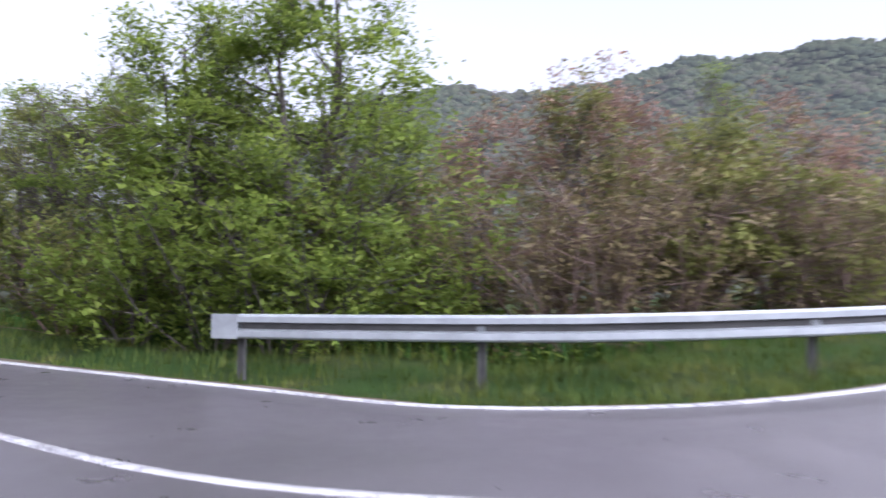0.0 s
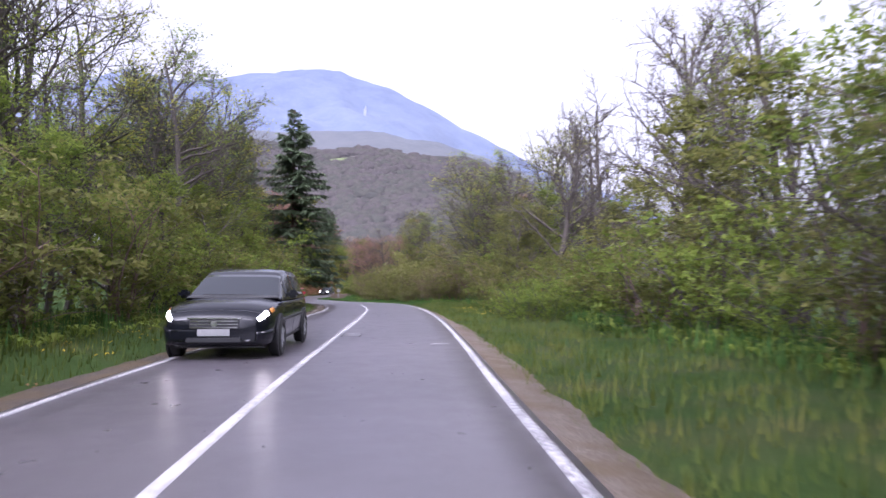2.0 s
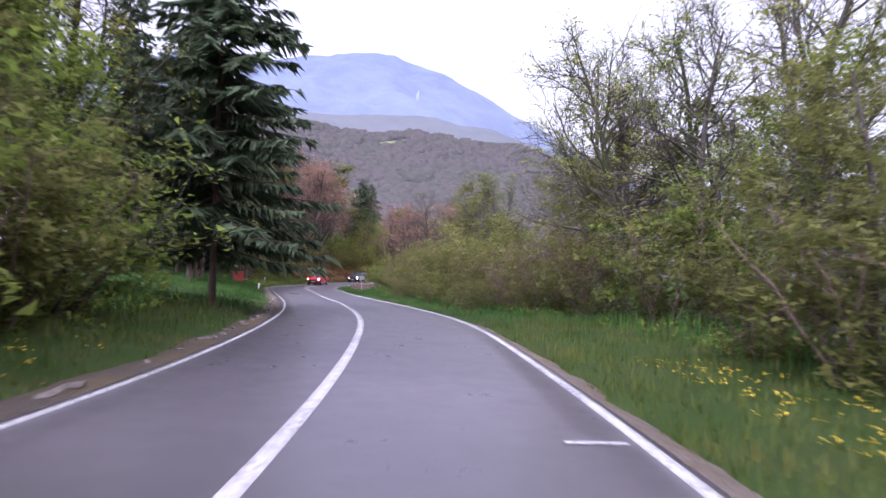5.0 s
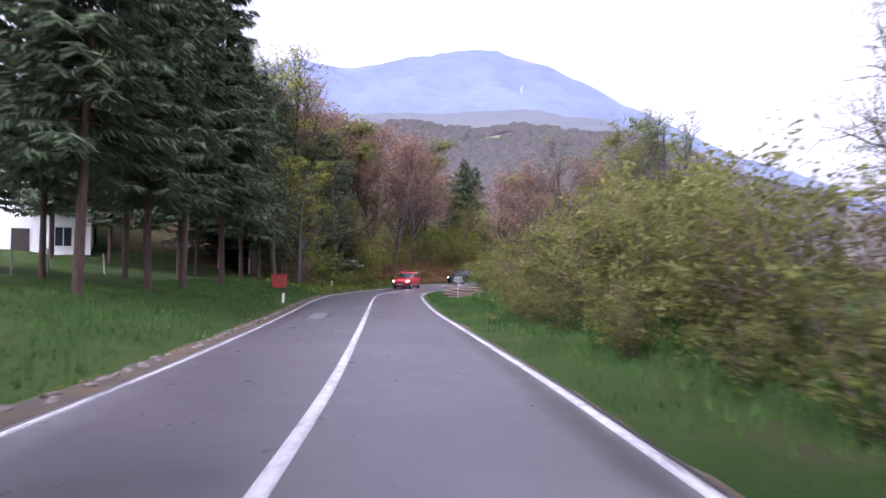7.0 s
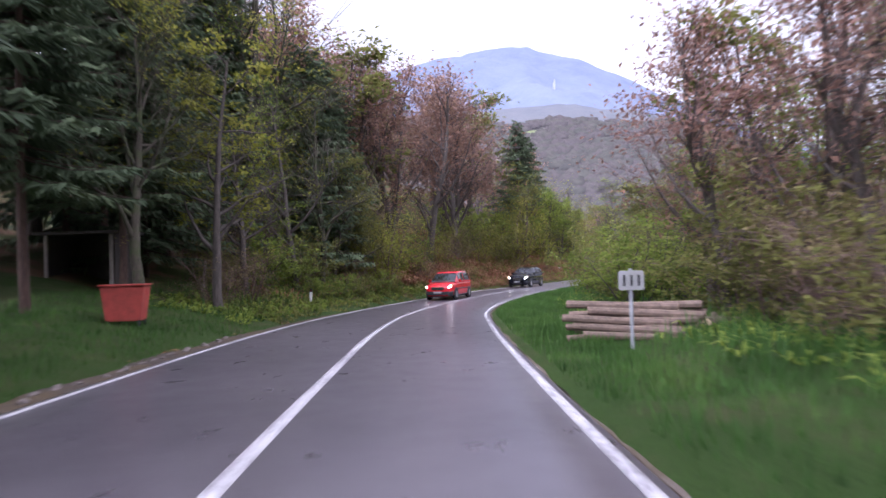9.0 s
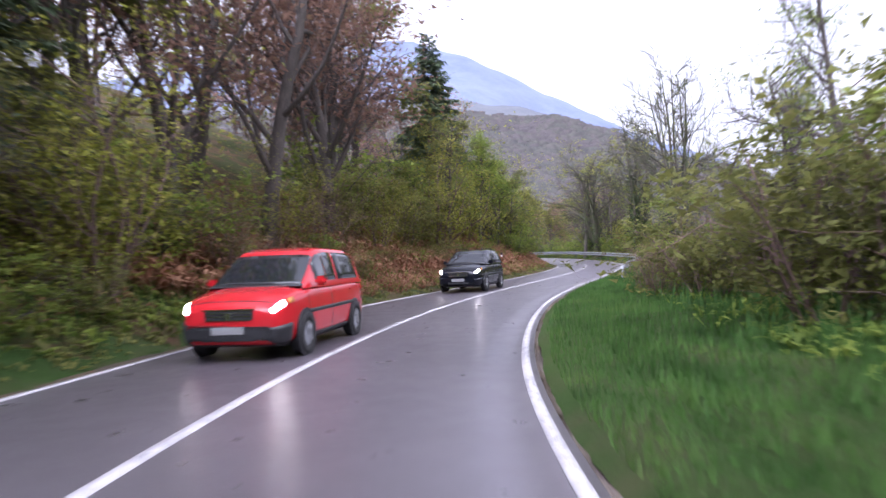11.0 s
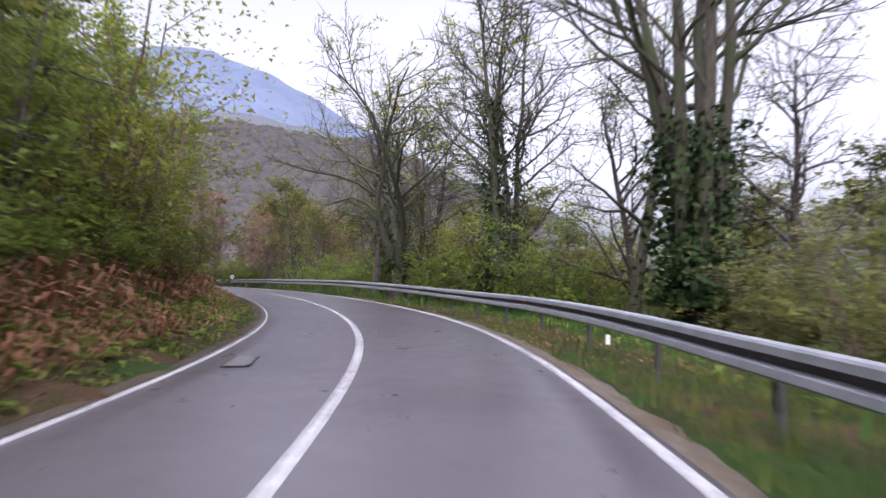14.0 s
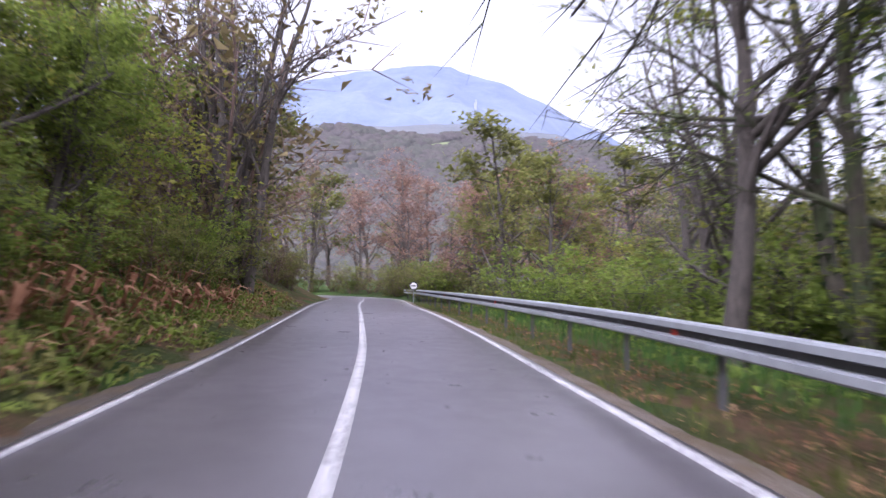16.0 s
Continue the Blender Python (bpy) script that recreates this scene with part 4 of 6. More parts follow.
kind("back_leafy", "tree", "broad green tree in fresh spring leaf", "tree", 11.0, broadleaf(4, 11.0, BARK, LEAF_GREEN, 2600, 0.22, 13, 5, 3, 0.12, 0.40, 0.03, 0.42), "roadside trees")
kind("back_olive", "tree", "olive-green tree with half-open leaves", "tree", 9.0, broadleaf(13, 9.0, BARK, LEAF_OLIVE, 2300, 0.18, 13, 5, 3, 0.08, 0.42, 0.04, 0.34), "roadside trees")
kind("back_brown", "tree", "red-brown tree in bud with dense twigs", "tree", 14.0, broadleaf(53, 14.0, BARK, LEAF_BROWN, 2200, 0.21, 13, 5, 3, 0.14, 0.38, 0.08, 0.4, twig_mat=TWIG), "brown trees")
FIRST = {}
plant_rng = np.random.RandomState(7)
PLANTED = []


def plant(key, x, y, height, turn=None, sink=0.1):
    """One tree or bush of a kind on the ground at x, y."""
    i = plant_rng.randint(len(KINDS[key]))
    name, label, category, h0, (wood, twigs, crown, ivy), group = KINDS[key][i]
    a = plant_rng.uniform(0, 360) if turn is None else turn
    k = height / h0
    m = pose(x, y, ground_z(x, y) - sink, 0, 0, a) @ Matrix.Diagonal((k, k, k, 1))
    PLANTED.append((x, y))
    if (key, i) in FIRST:
        first, k0 = FIRST[key, i]
        return copy_thing(first, m @ Matrix.Diagonal((1 / k0, 1 / k0, 1 / k0, 1)))
    ob = thing(name, label, category, None, group)
    bushy = category not in ("tree", "bare tree", "spruce")
    tagged(part("branchwork" if bushy else "trunk", wood, ob), kind="stuff" if bushy else "")
    if twigs:
        tagged(part("twigwork", twigs, ob), kind="stuff")
    if crown:
        tagged(part("crown", crown, ob), kind="stuff")
    if ivy:
        tagged(part("ivy", ivy, ob, "dark ivy leaves"), kind="stuff")
    ob.matrix_basis = m
    FIRST[key, i] = ob, k
    return ob


def scatter(keys, s0, s1, d0, d1, count, h0, h1, gap=1.5, clear=1.6):
    """Random planting in a stretch beside the road."""
    done, tries = 0, 0
    while done < count and tries < count * 25:
        tries += 1
        s, d = plant_rng.uniform(s0, s1), plant_rng.uniform(d0, d1)
        p = road_at(s, d)
        ps, pd, _, pr, pl = station([p.x], [p.y])
        e = pd[0] - pr[0] if pd[0] > 0 else -pd[0] - pl[0]
        if e < clear or (p.x > -6 and p.y < 2.5 and p.x < 8) or any((p.x - a) ** 2 + (p.y - b) ** 2 < gap * gap for a, b in PLANTED[-60:]):
            continue
        key = keys[plant_rng.randint(len(keys))]
        plant("back_" + key if e > 7.5 and "back_" + key in KINDS else key, p.x, p.y, plant_rng.uniform(h0, h1))
        done += 1


def at_road(key, s, d, height, turn=None):
    p = road_at(s, d)
    return plant(key, p.x, p.y, height, turn)


# single trees that stand out
at_road("lowspruce", 60.2, -4.2, 13.0)
at_road("bare", 49.3, 12.2, 11.0)
at_road("bare", 44.3, 8.9, 9.5)
at_road("bare", 48.0, 17.0, 16.0)
plant("bare", -34.9, 46.8, 17.0)
at_road("olive", 53.3, 10.2, 7.0)
at_road("olive", 50.3, 8.6, 5.8)
at_road("olive", 47.2, 7.6, 6.0)
for s_, d_, h_ in ((34.0, 6.2, 1.5), (36.2, 5.8, 1.7), (38.4, 6.3, 1.9), (40.5, 6.0, 1.6), (35.5, 7.6, 2.1), (39.5, 7.8, 2.2)):
    at_road("greenbush", s_, d_, h_)
for s_, d_, h_ in ((45.5, 6.7, 2.8), (48.2, 6.9, 3.2), (50.6, 7.0, 2.6)):
    at_road("bush", s_, d_, h_)
for k_, s_, d_, h_ in (("bare", 66.0, 11.0, 11.5), ("thin", 71.0, 24.0, 11.0), ("budding", 58.5, 12.5, 12.5), ("bare", 54.5, 15.0, 14.0), ("bare", 62.0, 17.0, 14.0), ("bare", 43.1, 15.0, 14.5), ("bare", 39.0, 15.0, 12.5), ("thin", 33.0, 13.5, 11.0), ("bare", 74.5, 24.0, 12.5), ("bare", 70.0, 22.0, 9.5)):
    at_road(k_, s_, d_, h_)
for k_, s_, d_, h_ in (("olive", 134.0, -8.4, 6.0), ("willow", 132.5, -6.8, 4.2), ("greenbush", 136.5, -7.6, 3.6), ("budding", 133.0, -14.5, 18.0), ("brown", 144.0, -8.2, 18.0), ("brown", 137.0, -16.0, 20.0)):
    at_road(k_, s_, d_, h_)
for k_, s_, d_, h_ in (("brown", 104.0, 9.8, 8.8), ("back_olive", 107.5, 10.5, 8.2), ("brown", 110.5, 9.8, 9.2), ("brown", 100.0, 11.5, 8.8), ("budding", 123.5, -10.5, 19.0), ("budding", 127.5, -12.0, 20.0), ("thin", 119.5, -11.5, 18.0), ("bare", 116.0, -15.0, 20.0), ("brown", 150.0, -8.8, 17.5), ("brown", 153.5, -10.5, 17.0)):
    at_road(k_, s_, d_, h_)
for k_, s_, d_, h_ in (("thin", 122.4, -6.6, 10.0), ("budding", 126.0, -6.8, 11.0), ("olive", 128.8, -7.4, 8.0), ("thin", 117.5, -6.9, 9.0)):
    at_road(k_, s_, d_, h_)
at_road("brown", 116.1, 13.0, 9.0)
at_road("olive", 109.0, 17.5, 13.0)
at_road("olive", 104.0, 16.0, 10.5)
at_road("bare", 128.6, 17.3, 14.0)
at_road("budding", 108.8, -6.8, 9.5)
at_road("willow", 160.0, -7.0, 6.5)
at_road("willow", 186.0, -6.2, 7.5)
at_road("willow", 193.0, -7.2, 8.5)
at_road("brown", 140.0, -9.0, 17.0)
at_road("brown", 146.0, -13.0, 18.0)
at_road("brown", 134.0, -12.0, 17.0)
at_road("lowspruce", 195.0, -13.0, 15.0)
at_road("lowspruce", 175.0, -12.0, 15.0)
at_road("bare", 163.5, 8.1, 7.4)
at_road("ivy", 182.2, 8.1, 18.0, 0)
at_road("ivypole", 194.8, 7.5, 17.0)
at_road("ivypole", 196.6, 7.9, 17.0)
at_road("ivypole", 195.6, 8.6, 16.0)
at_road("thin", 199.5, 11.0, 13.0)
at_road("pollard", 203.3, 5.8, 14.6, 60)
at_road("thin", 205.5, 8.4, 11.5)
at_road("olive", 199.0, 14.5, 5.0)
at_road("willow", 195.0, 13.5, 4.2)
at_road("willow", 211.0, 12.5, 4.5)
at_road("olive", 216.0, 11.5, 5.5)
at_road("spreading", 209.8, 9.2, 14.0)
at_road("bare", 211.4, 7.2, 14.0)
at_road("thin", 214.5, 9.5, 10.5)
at_road("stems", 219.6, 11.0, 12.0)
at_road("stems", 226.3, -4.6, 15.0)
at_road("bare", 229.0, -7.0, 13.0)
for k_, s_, d_, h_ in (("thin", 191.0, 11.5, 11.0), ("greenbush", 122.0, -5.3, 1.5), ("greenbush", 124.5, -5.1, 1.6), ("bush", 127.0, -4.9, 1.5), ("greenbush", 129.5, -5.1, 1.7), ("bush", 132.0, -5.3, 1.6)):
    at_road(k_, s_, d_, h_)
at_road("budding", 188.0, 9.5, 12.0)
at_road("bare", 186.0, 14.0, 11.0)

# thicket beyond the junction
scatter(["brownbush", "brownbush", "bush"], -26, 3, 7.6, 10.5, 16, 3.4, 4.4, 1.5, 3.8)
scatter(["brown", "back_brown", "brown"], -28, 5, 10, 15, 20, 4.8, 6.0, 1.8, 3.8)
plant("leafy", -2.7, 13.6, 8.2)
for x_, y_, h_ in ((-3.8, 12.6, 3.2), (-1.6, 12.4, 3.0), (-5.6, 13.6, 3.4), (0.4, 12.8, 3.2)):
    plant("greenbush", x_, y_, h_)
plant("thin", -8.5, 17.8, 7.6)
plant("thin", -6.0, 17.4, 8.0)
plant("leafy", -5.2, 15.6, 6.6)
scatter(["brownbush"], 3, 9, 8.5, 12, 5, 3.0, 4.2, 1.5, 3)
scatter(["leafy"], 12, 17, 9.5, 13, 2, 7.0, 8.5, 2.5, 4)
scatter(["greenbush", "bush"], 9.5, 17, 7.2, 9.5, 8, 3.0, 4.6, 1.5, 3)
scatter(["leafy", "olive", "thin"], 16, 34, 10, 15, 9, 6.5, 8.5, 2.2, 5)
scatter(["olive", "back_olive"], 26, 42, 10, 15, 6, 4.4, 6.0, 2.4, 5)
scatter(["greenbush", "bush"], 16, 48, 7.6, 10.5, 16, 2.2, 3.6, 1.6, 3)
scatter(["bush", "greenbush"], 46, 62, 7.5, 12, 8, 2.6, 4.2, 1.6, 3)
scatter(["back_olive", "back_leafy"], 55, 75, 13, 24, 6, 7, 10, 3, 4)
# left row of tall green trees
scatter(["leafy"], 9, 53, -8.8, -6.8, 11, 5.0, 6.8, 2.6, 3)
scatter(["greenbush", "bush"], 14, 37, -8.8, -6.2, 12, 2.6, 4.2, 1.6, 2.4)
scatter(["budding", "thin", "thin"], 8, 56, -10.5, -7.4, 11, 10.5, 13.0, 2.4, 3)
scatter(["greenbush", "bush"], 9, 54, -6.6, -5.4, 13, 2.6, 4.2, 1.8, 2.2)
scatter(["thin", "bare", "bare"], 5, 58, -19, -11, 9, 9.5, 12.5, 3, 3)
# spruces on the meadow
for row, (d_, n_) in enumerate(((-8.0, 9), (-11.6, 9), (-15.5, 8))):
    for i in range(n_):
        s_ = 62.5 + row * 2.1 + i * 6.1 + plant_rng.uniform(-1, 1)
        if not (row == 2 and 84 < s_ < 103) and s_ > 72:
            d2_, h_ = d_ + plant_rng.uniform(-0.8, 0.8), plant_rng.uniform(15, 19)
            if row == 2 or s_ > 80:
                at_road("spruce" if row == 0 else "back_spruce", s_, d2_, h_)
scatter(["back_spruce"], 72, 112, -24, -13, 12, 11, 15, 2.2, 4)
for s_, d_, h_ in ((115.5, -10.0, 14), (118.0, -14.0, 14), (121.5, -15.0, 13), (126.0, -9.0, 12), (127.6, -8.4, 14), (131.0, -9.6, 14), (119.0, -11.0, 16), (123.0, -11.5, 16), (127.0, -12.5, 16), (114.5, -12.5, 17)):
    at_road("darkspruce", s_, d_, h_ * (0.82 if s_ < 119 else 0.95))
# leafy screen before the meadow
for k_, s_, d_, h_ in (("leafy", 38.0, -6.8, 5.4), ("olive", 41.5, -6.2, 5.0), ("leafy", 44.5, -7.4, 5.8), ("leafy", 48.0, -6.4, 5.6), ("olive", 51.0, -7.2, 5.6), ("leafy", 53.0, -8.6, 6.4), ("budding", 46.0, -9.5, 12.0), ("budding", 39.0, -10.0, 12.5), ("budding", 33.0, -9.5, 12.5), ("thin", 50.0, -10.5, 12.0), ("budding", 54.5, -11.0, 12.5), ("leafy", 56.0, -7.6, 7.0), ("budding", 59.5, -8.6, 11.5),
                       ("greenbush", 40.0, -5.2, 3.4), ("bush", 43.0, -5.0, 3.2), ("greenbush", 46.5, -5.3, 3.8), ("bush", 49.5, -5.2, 3.4), ("greenbush", 52.5, -5.6, 3.6)):
    at_road(k_, s_, d_, h_)
# right bushes along the straight
scatter(["bush", "bush", "brownbush", "bush"], 62, 78, 5.7, 8.6, 13, 2.4, 3.6, 1.7, 2.7)
scatter(["bush", "brownbush", "bush", "bush"], 78, 90, 6.3, 9.2, 12, 3.0, 4.4, 1.7, 2.8)
scatter(["bush", "brownbush", "bush"], 92, 112, 9.6, 12.5, 9, 2.8, 4.2, 1.7, 3)
scatter(["olive", "bush", "brown"], 88, 114, 12.5, 19, 10, 4.5, 7.5, 2.6, 3)
scatter(["bush", "bush"], 64, 86, 4.7, 5.5, 16, 1.1, 1.9, 1.5, 1.9)
# inside of the right-hand bend
scatter(["greenbush", "bush", "bush"], 112, 126, 7.6, 10.5, 8, 2.6, 3.6, 1.8, 4.4)
scatter(["greenbush", "bush", "bush"], 126, 142, 7.6, 10.5, 8, 3.2, 4.6, 1.8, 4.4)
scatter(["olive"], 122, 142, 9.0, 12, 5, 5.0, 6.5, 1.8, 5.5)
scatter(["back_leafy", "back_olive"], 118, 142, 13, 19, 6, 7, 9.5, 3, 6)
scatter(["brownbush", "brownbush", "bush"], 140, 164, 5.4, 8, 16, 1.5, 2.4, 1.4, 2.4)
scatter(["brownbush", "bush"], 138, 164, 7.5, 12, 13, 1.8, 3.0, 1.5, 3.4)
scatter(["bush", "olive"], 146, 170, 13, 22, 5, 3.0, 5.5, 2.5, 4)
# wooded bank on the left
scatter(["brown", "back_brown", "bare", "olive"], 122, 168, -20, -10, 17, 12, 17, 2.6, 5)
scatter(["back_brown", "back_olive"], 118, 236, -36, -20, 9, 10, 15, 3, 5)
scatter(["bush", "greenbush", "brownbush", "bush"], 112, 140, -8.5, -5.6, 13, 1.8, 3.4, 1.7, 2.8)
scatter(["bush", "greenbush", "brownbush", "brownbush"], 118, 172, -13.5, -7.5, 19, 2.4, 4.4, 1.8, 4.2)
scatter(["bush", "olive", "willow"], 140, 170, -9.5, -7.0, 8, 3.0, 5.5, 1.8, 4.2)
scatter(["leafy", "leafy", "willow"], 168, 200, -12, -6.4, 12, 5.5, 9.0, 2.2, 3.6)
scatter(["leafy", "leafy", "willow"], 200, 222, -10.5, -6.2, 10, 4.6, 7.2, 2.0, 3.4)
scatter(["greenbush", "bush", "greenbush"], 200, 228, -6.4, -4.8, 10, 1.8, 3.4, 1.6, 1.8)
scatter(["bush", "greenbush"], 172, 222, -6.4, -5.0, 10, 1.8, 3.2, 1.8, 2.2)
scatter(["back_brown", "bare", "thin"], 168, 236, -22, -12, 13, 10, 13, 3, 5)
scatter(["back_bare", "back_olive", "brownbush", "back_bare", "back_brown"], 226, 270, -19, -6, 26, 8, 14, 2.0, 3)
scatter(["bush", "greenbush", "brownbush"], 228, 262, -6.5, -4.6, 9, 2.0, 3.5, 1.6, 1.8)
scatter(["greenbush", "bush", "brownbush"], 138, 200, -7.0, -4.8, 26, 0.9, 1.7, 1.5, 1.9)
scatter(["greenbush", "leafy"], 150, 172, -10.5, -7.4, 6, 3.4, 5.5, 2.0, 4.4)
# beyond the guard rail
scatter(["willow", "bush", "greenbush"], 170, 198, 10.5, 20, 14, 2.6, 3.8, 2.0, 4)
scatter(["bush", "greenbush"], 182, 242, 6.8, 12, 20, 2.2, 4.2, 1.9, 3.4)
scatter(["bush", "brownbush", "bush"], 160, 184, 7.2, 15, 14, 2.0, 3.6, 1.7, 3.6)
scatter(["willow", "back_olive"], 184, 236, 10, 17, 10, 4.5, 7.0, 2.6, 4)
scatter(["back_leafy", "back_olive", "budding"], 186, 250, 15, 28, 12, 6.5, 11, 3, 4)
scatter(["back_bare", "back_olive", "back_brown", "back_olive"], 228, 268, 5.6, 18, 24, 7, 12, 2.0, 3)
scatter(["bush", "greenbush", "brownbush"], 249, 264, 4.6, 6.5, 7, 2.4, 4.0, 1.6, 1.6)
for i in range(64):
    x_, y_ = plant_rng.uniform(-315, -236), plant_rng.uniform(100, 185)
    ps_, pd_, _, _, _ = station([x_], [y_])
    if abs(pd_[0]) > 6:
        plant(("back_bare", "back_brown", "back_olive", "back_bare")[i % 4], x_, y_, plant_rng.uniform(12, 18))
for i in range(16):
    p = road_at(250 + i * 1.7, plant_rng.uniform(5.4, 8.0))
    plant(("bush", "greenbush", "brownbush")[i % 3], p.x, p.y, plant_rng.uniform(2.4, 4.2))

# trees along the bend
for k_, s_, d_, h_ in (("olive", 165.0, -8.0, 9.6), ("leafy", 169.5, -7.0, 8.6), ("olive", 174.0, -6.6, 7.8), ("leafy", 179.5, -6.4, 6.8), ("thin", 101.7, 15.2, 11.6), ("thin", 101.4, 17.6, 10.6), ("thin", 105.0, 18.6, 11.0), ("bare", 99.5, 10.4, 9.0), ("yellow", 112.4, -5.9, 9.4), ("darkspruce", 132.8, -9.4, 12.0), ("darkspruce", 135.0, -12.6, 13.0), ("brown", 106.5, 8.8, 8.6), ("brown", 101.5, 9.6, 8.4)):
    at_road(k_, s_, d_, h_)
for k_, s_, d_, h_ in (("bush", 138.0, 6.9, 3.0), ("bush", 97.0, 7.4, 2.8), ("brownbush", 100.0, 7.9, 3.2), ("bush", 103.0, 8.2, 3.0), ("brownbush", 94.0, 7.3, 2.6), ("bush", 106.0, 8.6, 2.8), ("olive", 67.5, 11.5, 10.5), ("thin", 60.0, 11.0, 10.0), ("leafy", 57.5, 10.8, 8.0), ("budding", 62.0, 12.6, 11.0), ("olive", 73.0, 11.8, 8.0), ("thin", 78.0, 14.5, 8.5), ("budding", 64.0, 10.4, 11.0), ("thin", 70.5, 12.8, 12.0), ("olive", 72.5, 15.0, 10.0), ("brown", 76.0, 18.0, 11.0), ("brownbush", 66.0, 9.4, 4.6), ("greenbush", 141.0, 7.3, 3.3), ("bush", 144.5, 7.9, 2.6), ("thin", 134.0, 9.0, 6.6), ("thin", 136.5, 8.8, 6.2), ("thin", 141.5, 8.9, 6.0), ("willow", 133.2, -6.0, 5.8),
                       ("willow", 192.0, 10.5, 4.4), ("greenbush", 196.5, 9.6, 3.8), ("willow", 200.0, 9.8, 4.6), ("bush", 204.5, 11.5, 4.4), ("willow", 208.0, 10.8, 5.0), ("greenbush", 212.0, 10.2, 4.0), ("willow", 214.5, 13.5, 6.0), ("olive", 206.0, 15.0, 6.5), ("olive", 218.0, 14.5, 6.5), ("back_olive", 224.0, 19.0, 8.5), ("olive", 190.0, 15.0, 7.5), ("back_olive", 193.0, 18.0, 9.0), ("back_olive", 188.0, 19.0, 9.0), ("back_olive", 197.0, 22.0, 10.0), ("back_leafy", 202.0, 24.0, 10.0), ("olive", 184.0, 17.0, 7.5), ("leafy", 207.0, -6.9, 8.0), ("leafy", 211.0, -7.4, 8.8), ("leafy", 216.0, -7.6, 8.6)):
    at_road(k_, s_, d_, h_)
# leafy trees and thicket beyond the mouth of the side road
for k_, x_, y_, h_ in (("leafy", -2.2, 14.4, 9.6), ("leafy", -4.4, 15.0, 7.6), ("leafy", -0.4, 15.2, 5.2), ("leafy", -7.2, 17.2, 7.2), ("olive", -9.4, 18.4, 6.6), ("leafy", -11.0, 19.6, 7.0), ("olive", -6.4, 15.6, 5.4), ("greenbush", -2.6, 12.4, 3.4), ("bush", -7.4, 14.8, 3.4),
                       ("olive", 3.0, 15.4, 5.8), ("brown", 1.4, 15.8, 5.8), ("brown", 4.6, 16.6, 6.2), ("olive", 6.4, 15.6, 5.4), ("brown", 8.2, 16.0, 5.8), ("bush", 5.0, 13.2, 3.8), ("bush", 8.0, 13.0, 4.2), ("thin", 7.4, 17.5, 6.6)):
    plant(k_, x_, y_, h_)


# ---- low growth ----
def strewn(name, label, category, mat, count, spans, make, seed):
    """Countless small blades over stretches of the verge, one mesh."""
    r = np.random.RandomState(seed)
    total = sum((s1 - s0) * abs(d1 - d0) * w for s0, s1, d0, d1, w in spans)
    vs, fs, n = [], [], 0
    for s0, s1, d0, d1, w in spans:
        m = int(count * (s1 - s0) * abs(d1 - d0) * w / total)
        s, d = r.uniform(s0, s1, m), r.uniform(d0, d1, m)
        f = lambda a: np.interp(s, STA, a)
        d = np.where(d > 0, d + f(WR), d - f(WL))
        x, y = f(CXY[:, 0]) + d * f(RIGHT[:, 0]), f(CXY[:, 1]) + d * f(RIGHT[:, 1])
        ss, dd, _, wr, wl = station(x, y)
        ok = np.where(dd > 0, dd - wr, -dd - wl) > 0.27
        ok &= ~((x > -7) & (x < 8) & (y < 3))
        x, y = x[ok], y[ok]
        ss, dd, zr, wr, wl = station(x, y)
        z = np.where((dd > 0) & (dd - wr < 2.0) & (ss > 94) & (ss < 184), np.maximum(land(x, y), zr - 0.03), land(x, y))
        v, fc = make(r, np.stack([x, y, z], -1))
        vs.append(v)
        fs += (np.asarray(fc) + n).tolist()
        n += len(v)
    ob = new(name, mesh_of(name, np.concatenate(vs), fs, [mat]))
    return tagged(ob, label, category, kind="stuff")


def blade_maker(h0, h1, w, lean):
    def make(r, p):
        n = len(p)
        a = r.uniform(0, 2 * np.pi, n)
        h = r.uniform(h0, h1, n) * r.uniform(0.6, 1.3, n)
        side = np.stack([np.cos(a), np.sin(a), 0 * a], -1) * (w * r.uniform(0.6, 1.4, n))[:, None]
        top = np.stack([-np.sin(a), np.cos(a), 0 * a], -1) * (h * r.uniform(-lean, lean, n))[:, None] + np.stack([0 * a, 0 * a, h], -1)
        v = np.stack([p - side, p + side, p + top], 1).reshape(-1, 3)
        i = np.arange(n) * 3
        return v, np.stack([i, i + 1, i + 2], -1)
    return make


def frond_maker(h0, h1, w):
    """Arching fronds in threes and fours."""
    def make(r, p):
        p = np.repeat(p, 4, axis=0) + r.normal(0, 0.06, (len(p) * 4, 3)) * [1, 1, 0.3]
        n = len(p)
        a = r.uniform(0, 2 * np.pi, n)
        L = r.uniform(h0, h1, n)
        out = np.stack([np.cos(a), np.sin(a), 0 * a], -1)
        side = np.stack([-np.sin(a), np.cos(a), 0 * a], -1) * (w * r.uniform(0.6, 1.4, n))[:, None]
        up = r.uniform(0.3, 0.9, n)[:, None]
        mid = p + (out * 0.45 + np.array([0, 0, 1.0]) * up * 0.75) * L[:, None]
        end = p + (out * 1.0 + np.array([0, 0, 1.0]) * up * 0.55) * L[:, None]
        v = np.stack([p, mid + side, end, mid - side], 1).reshape(-1, 3)
        i = np.arange(n) * 4
        return v, np.stack([i, i + 1, i + 2, i + 3], -1)
    return make


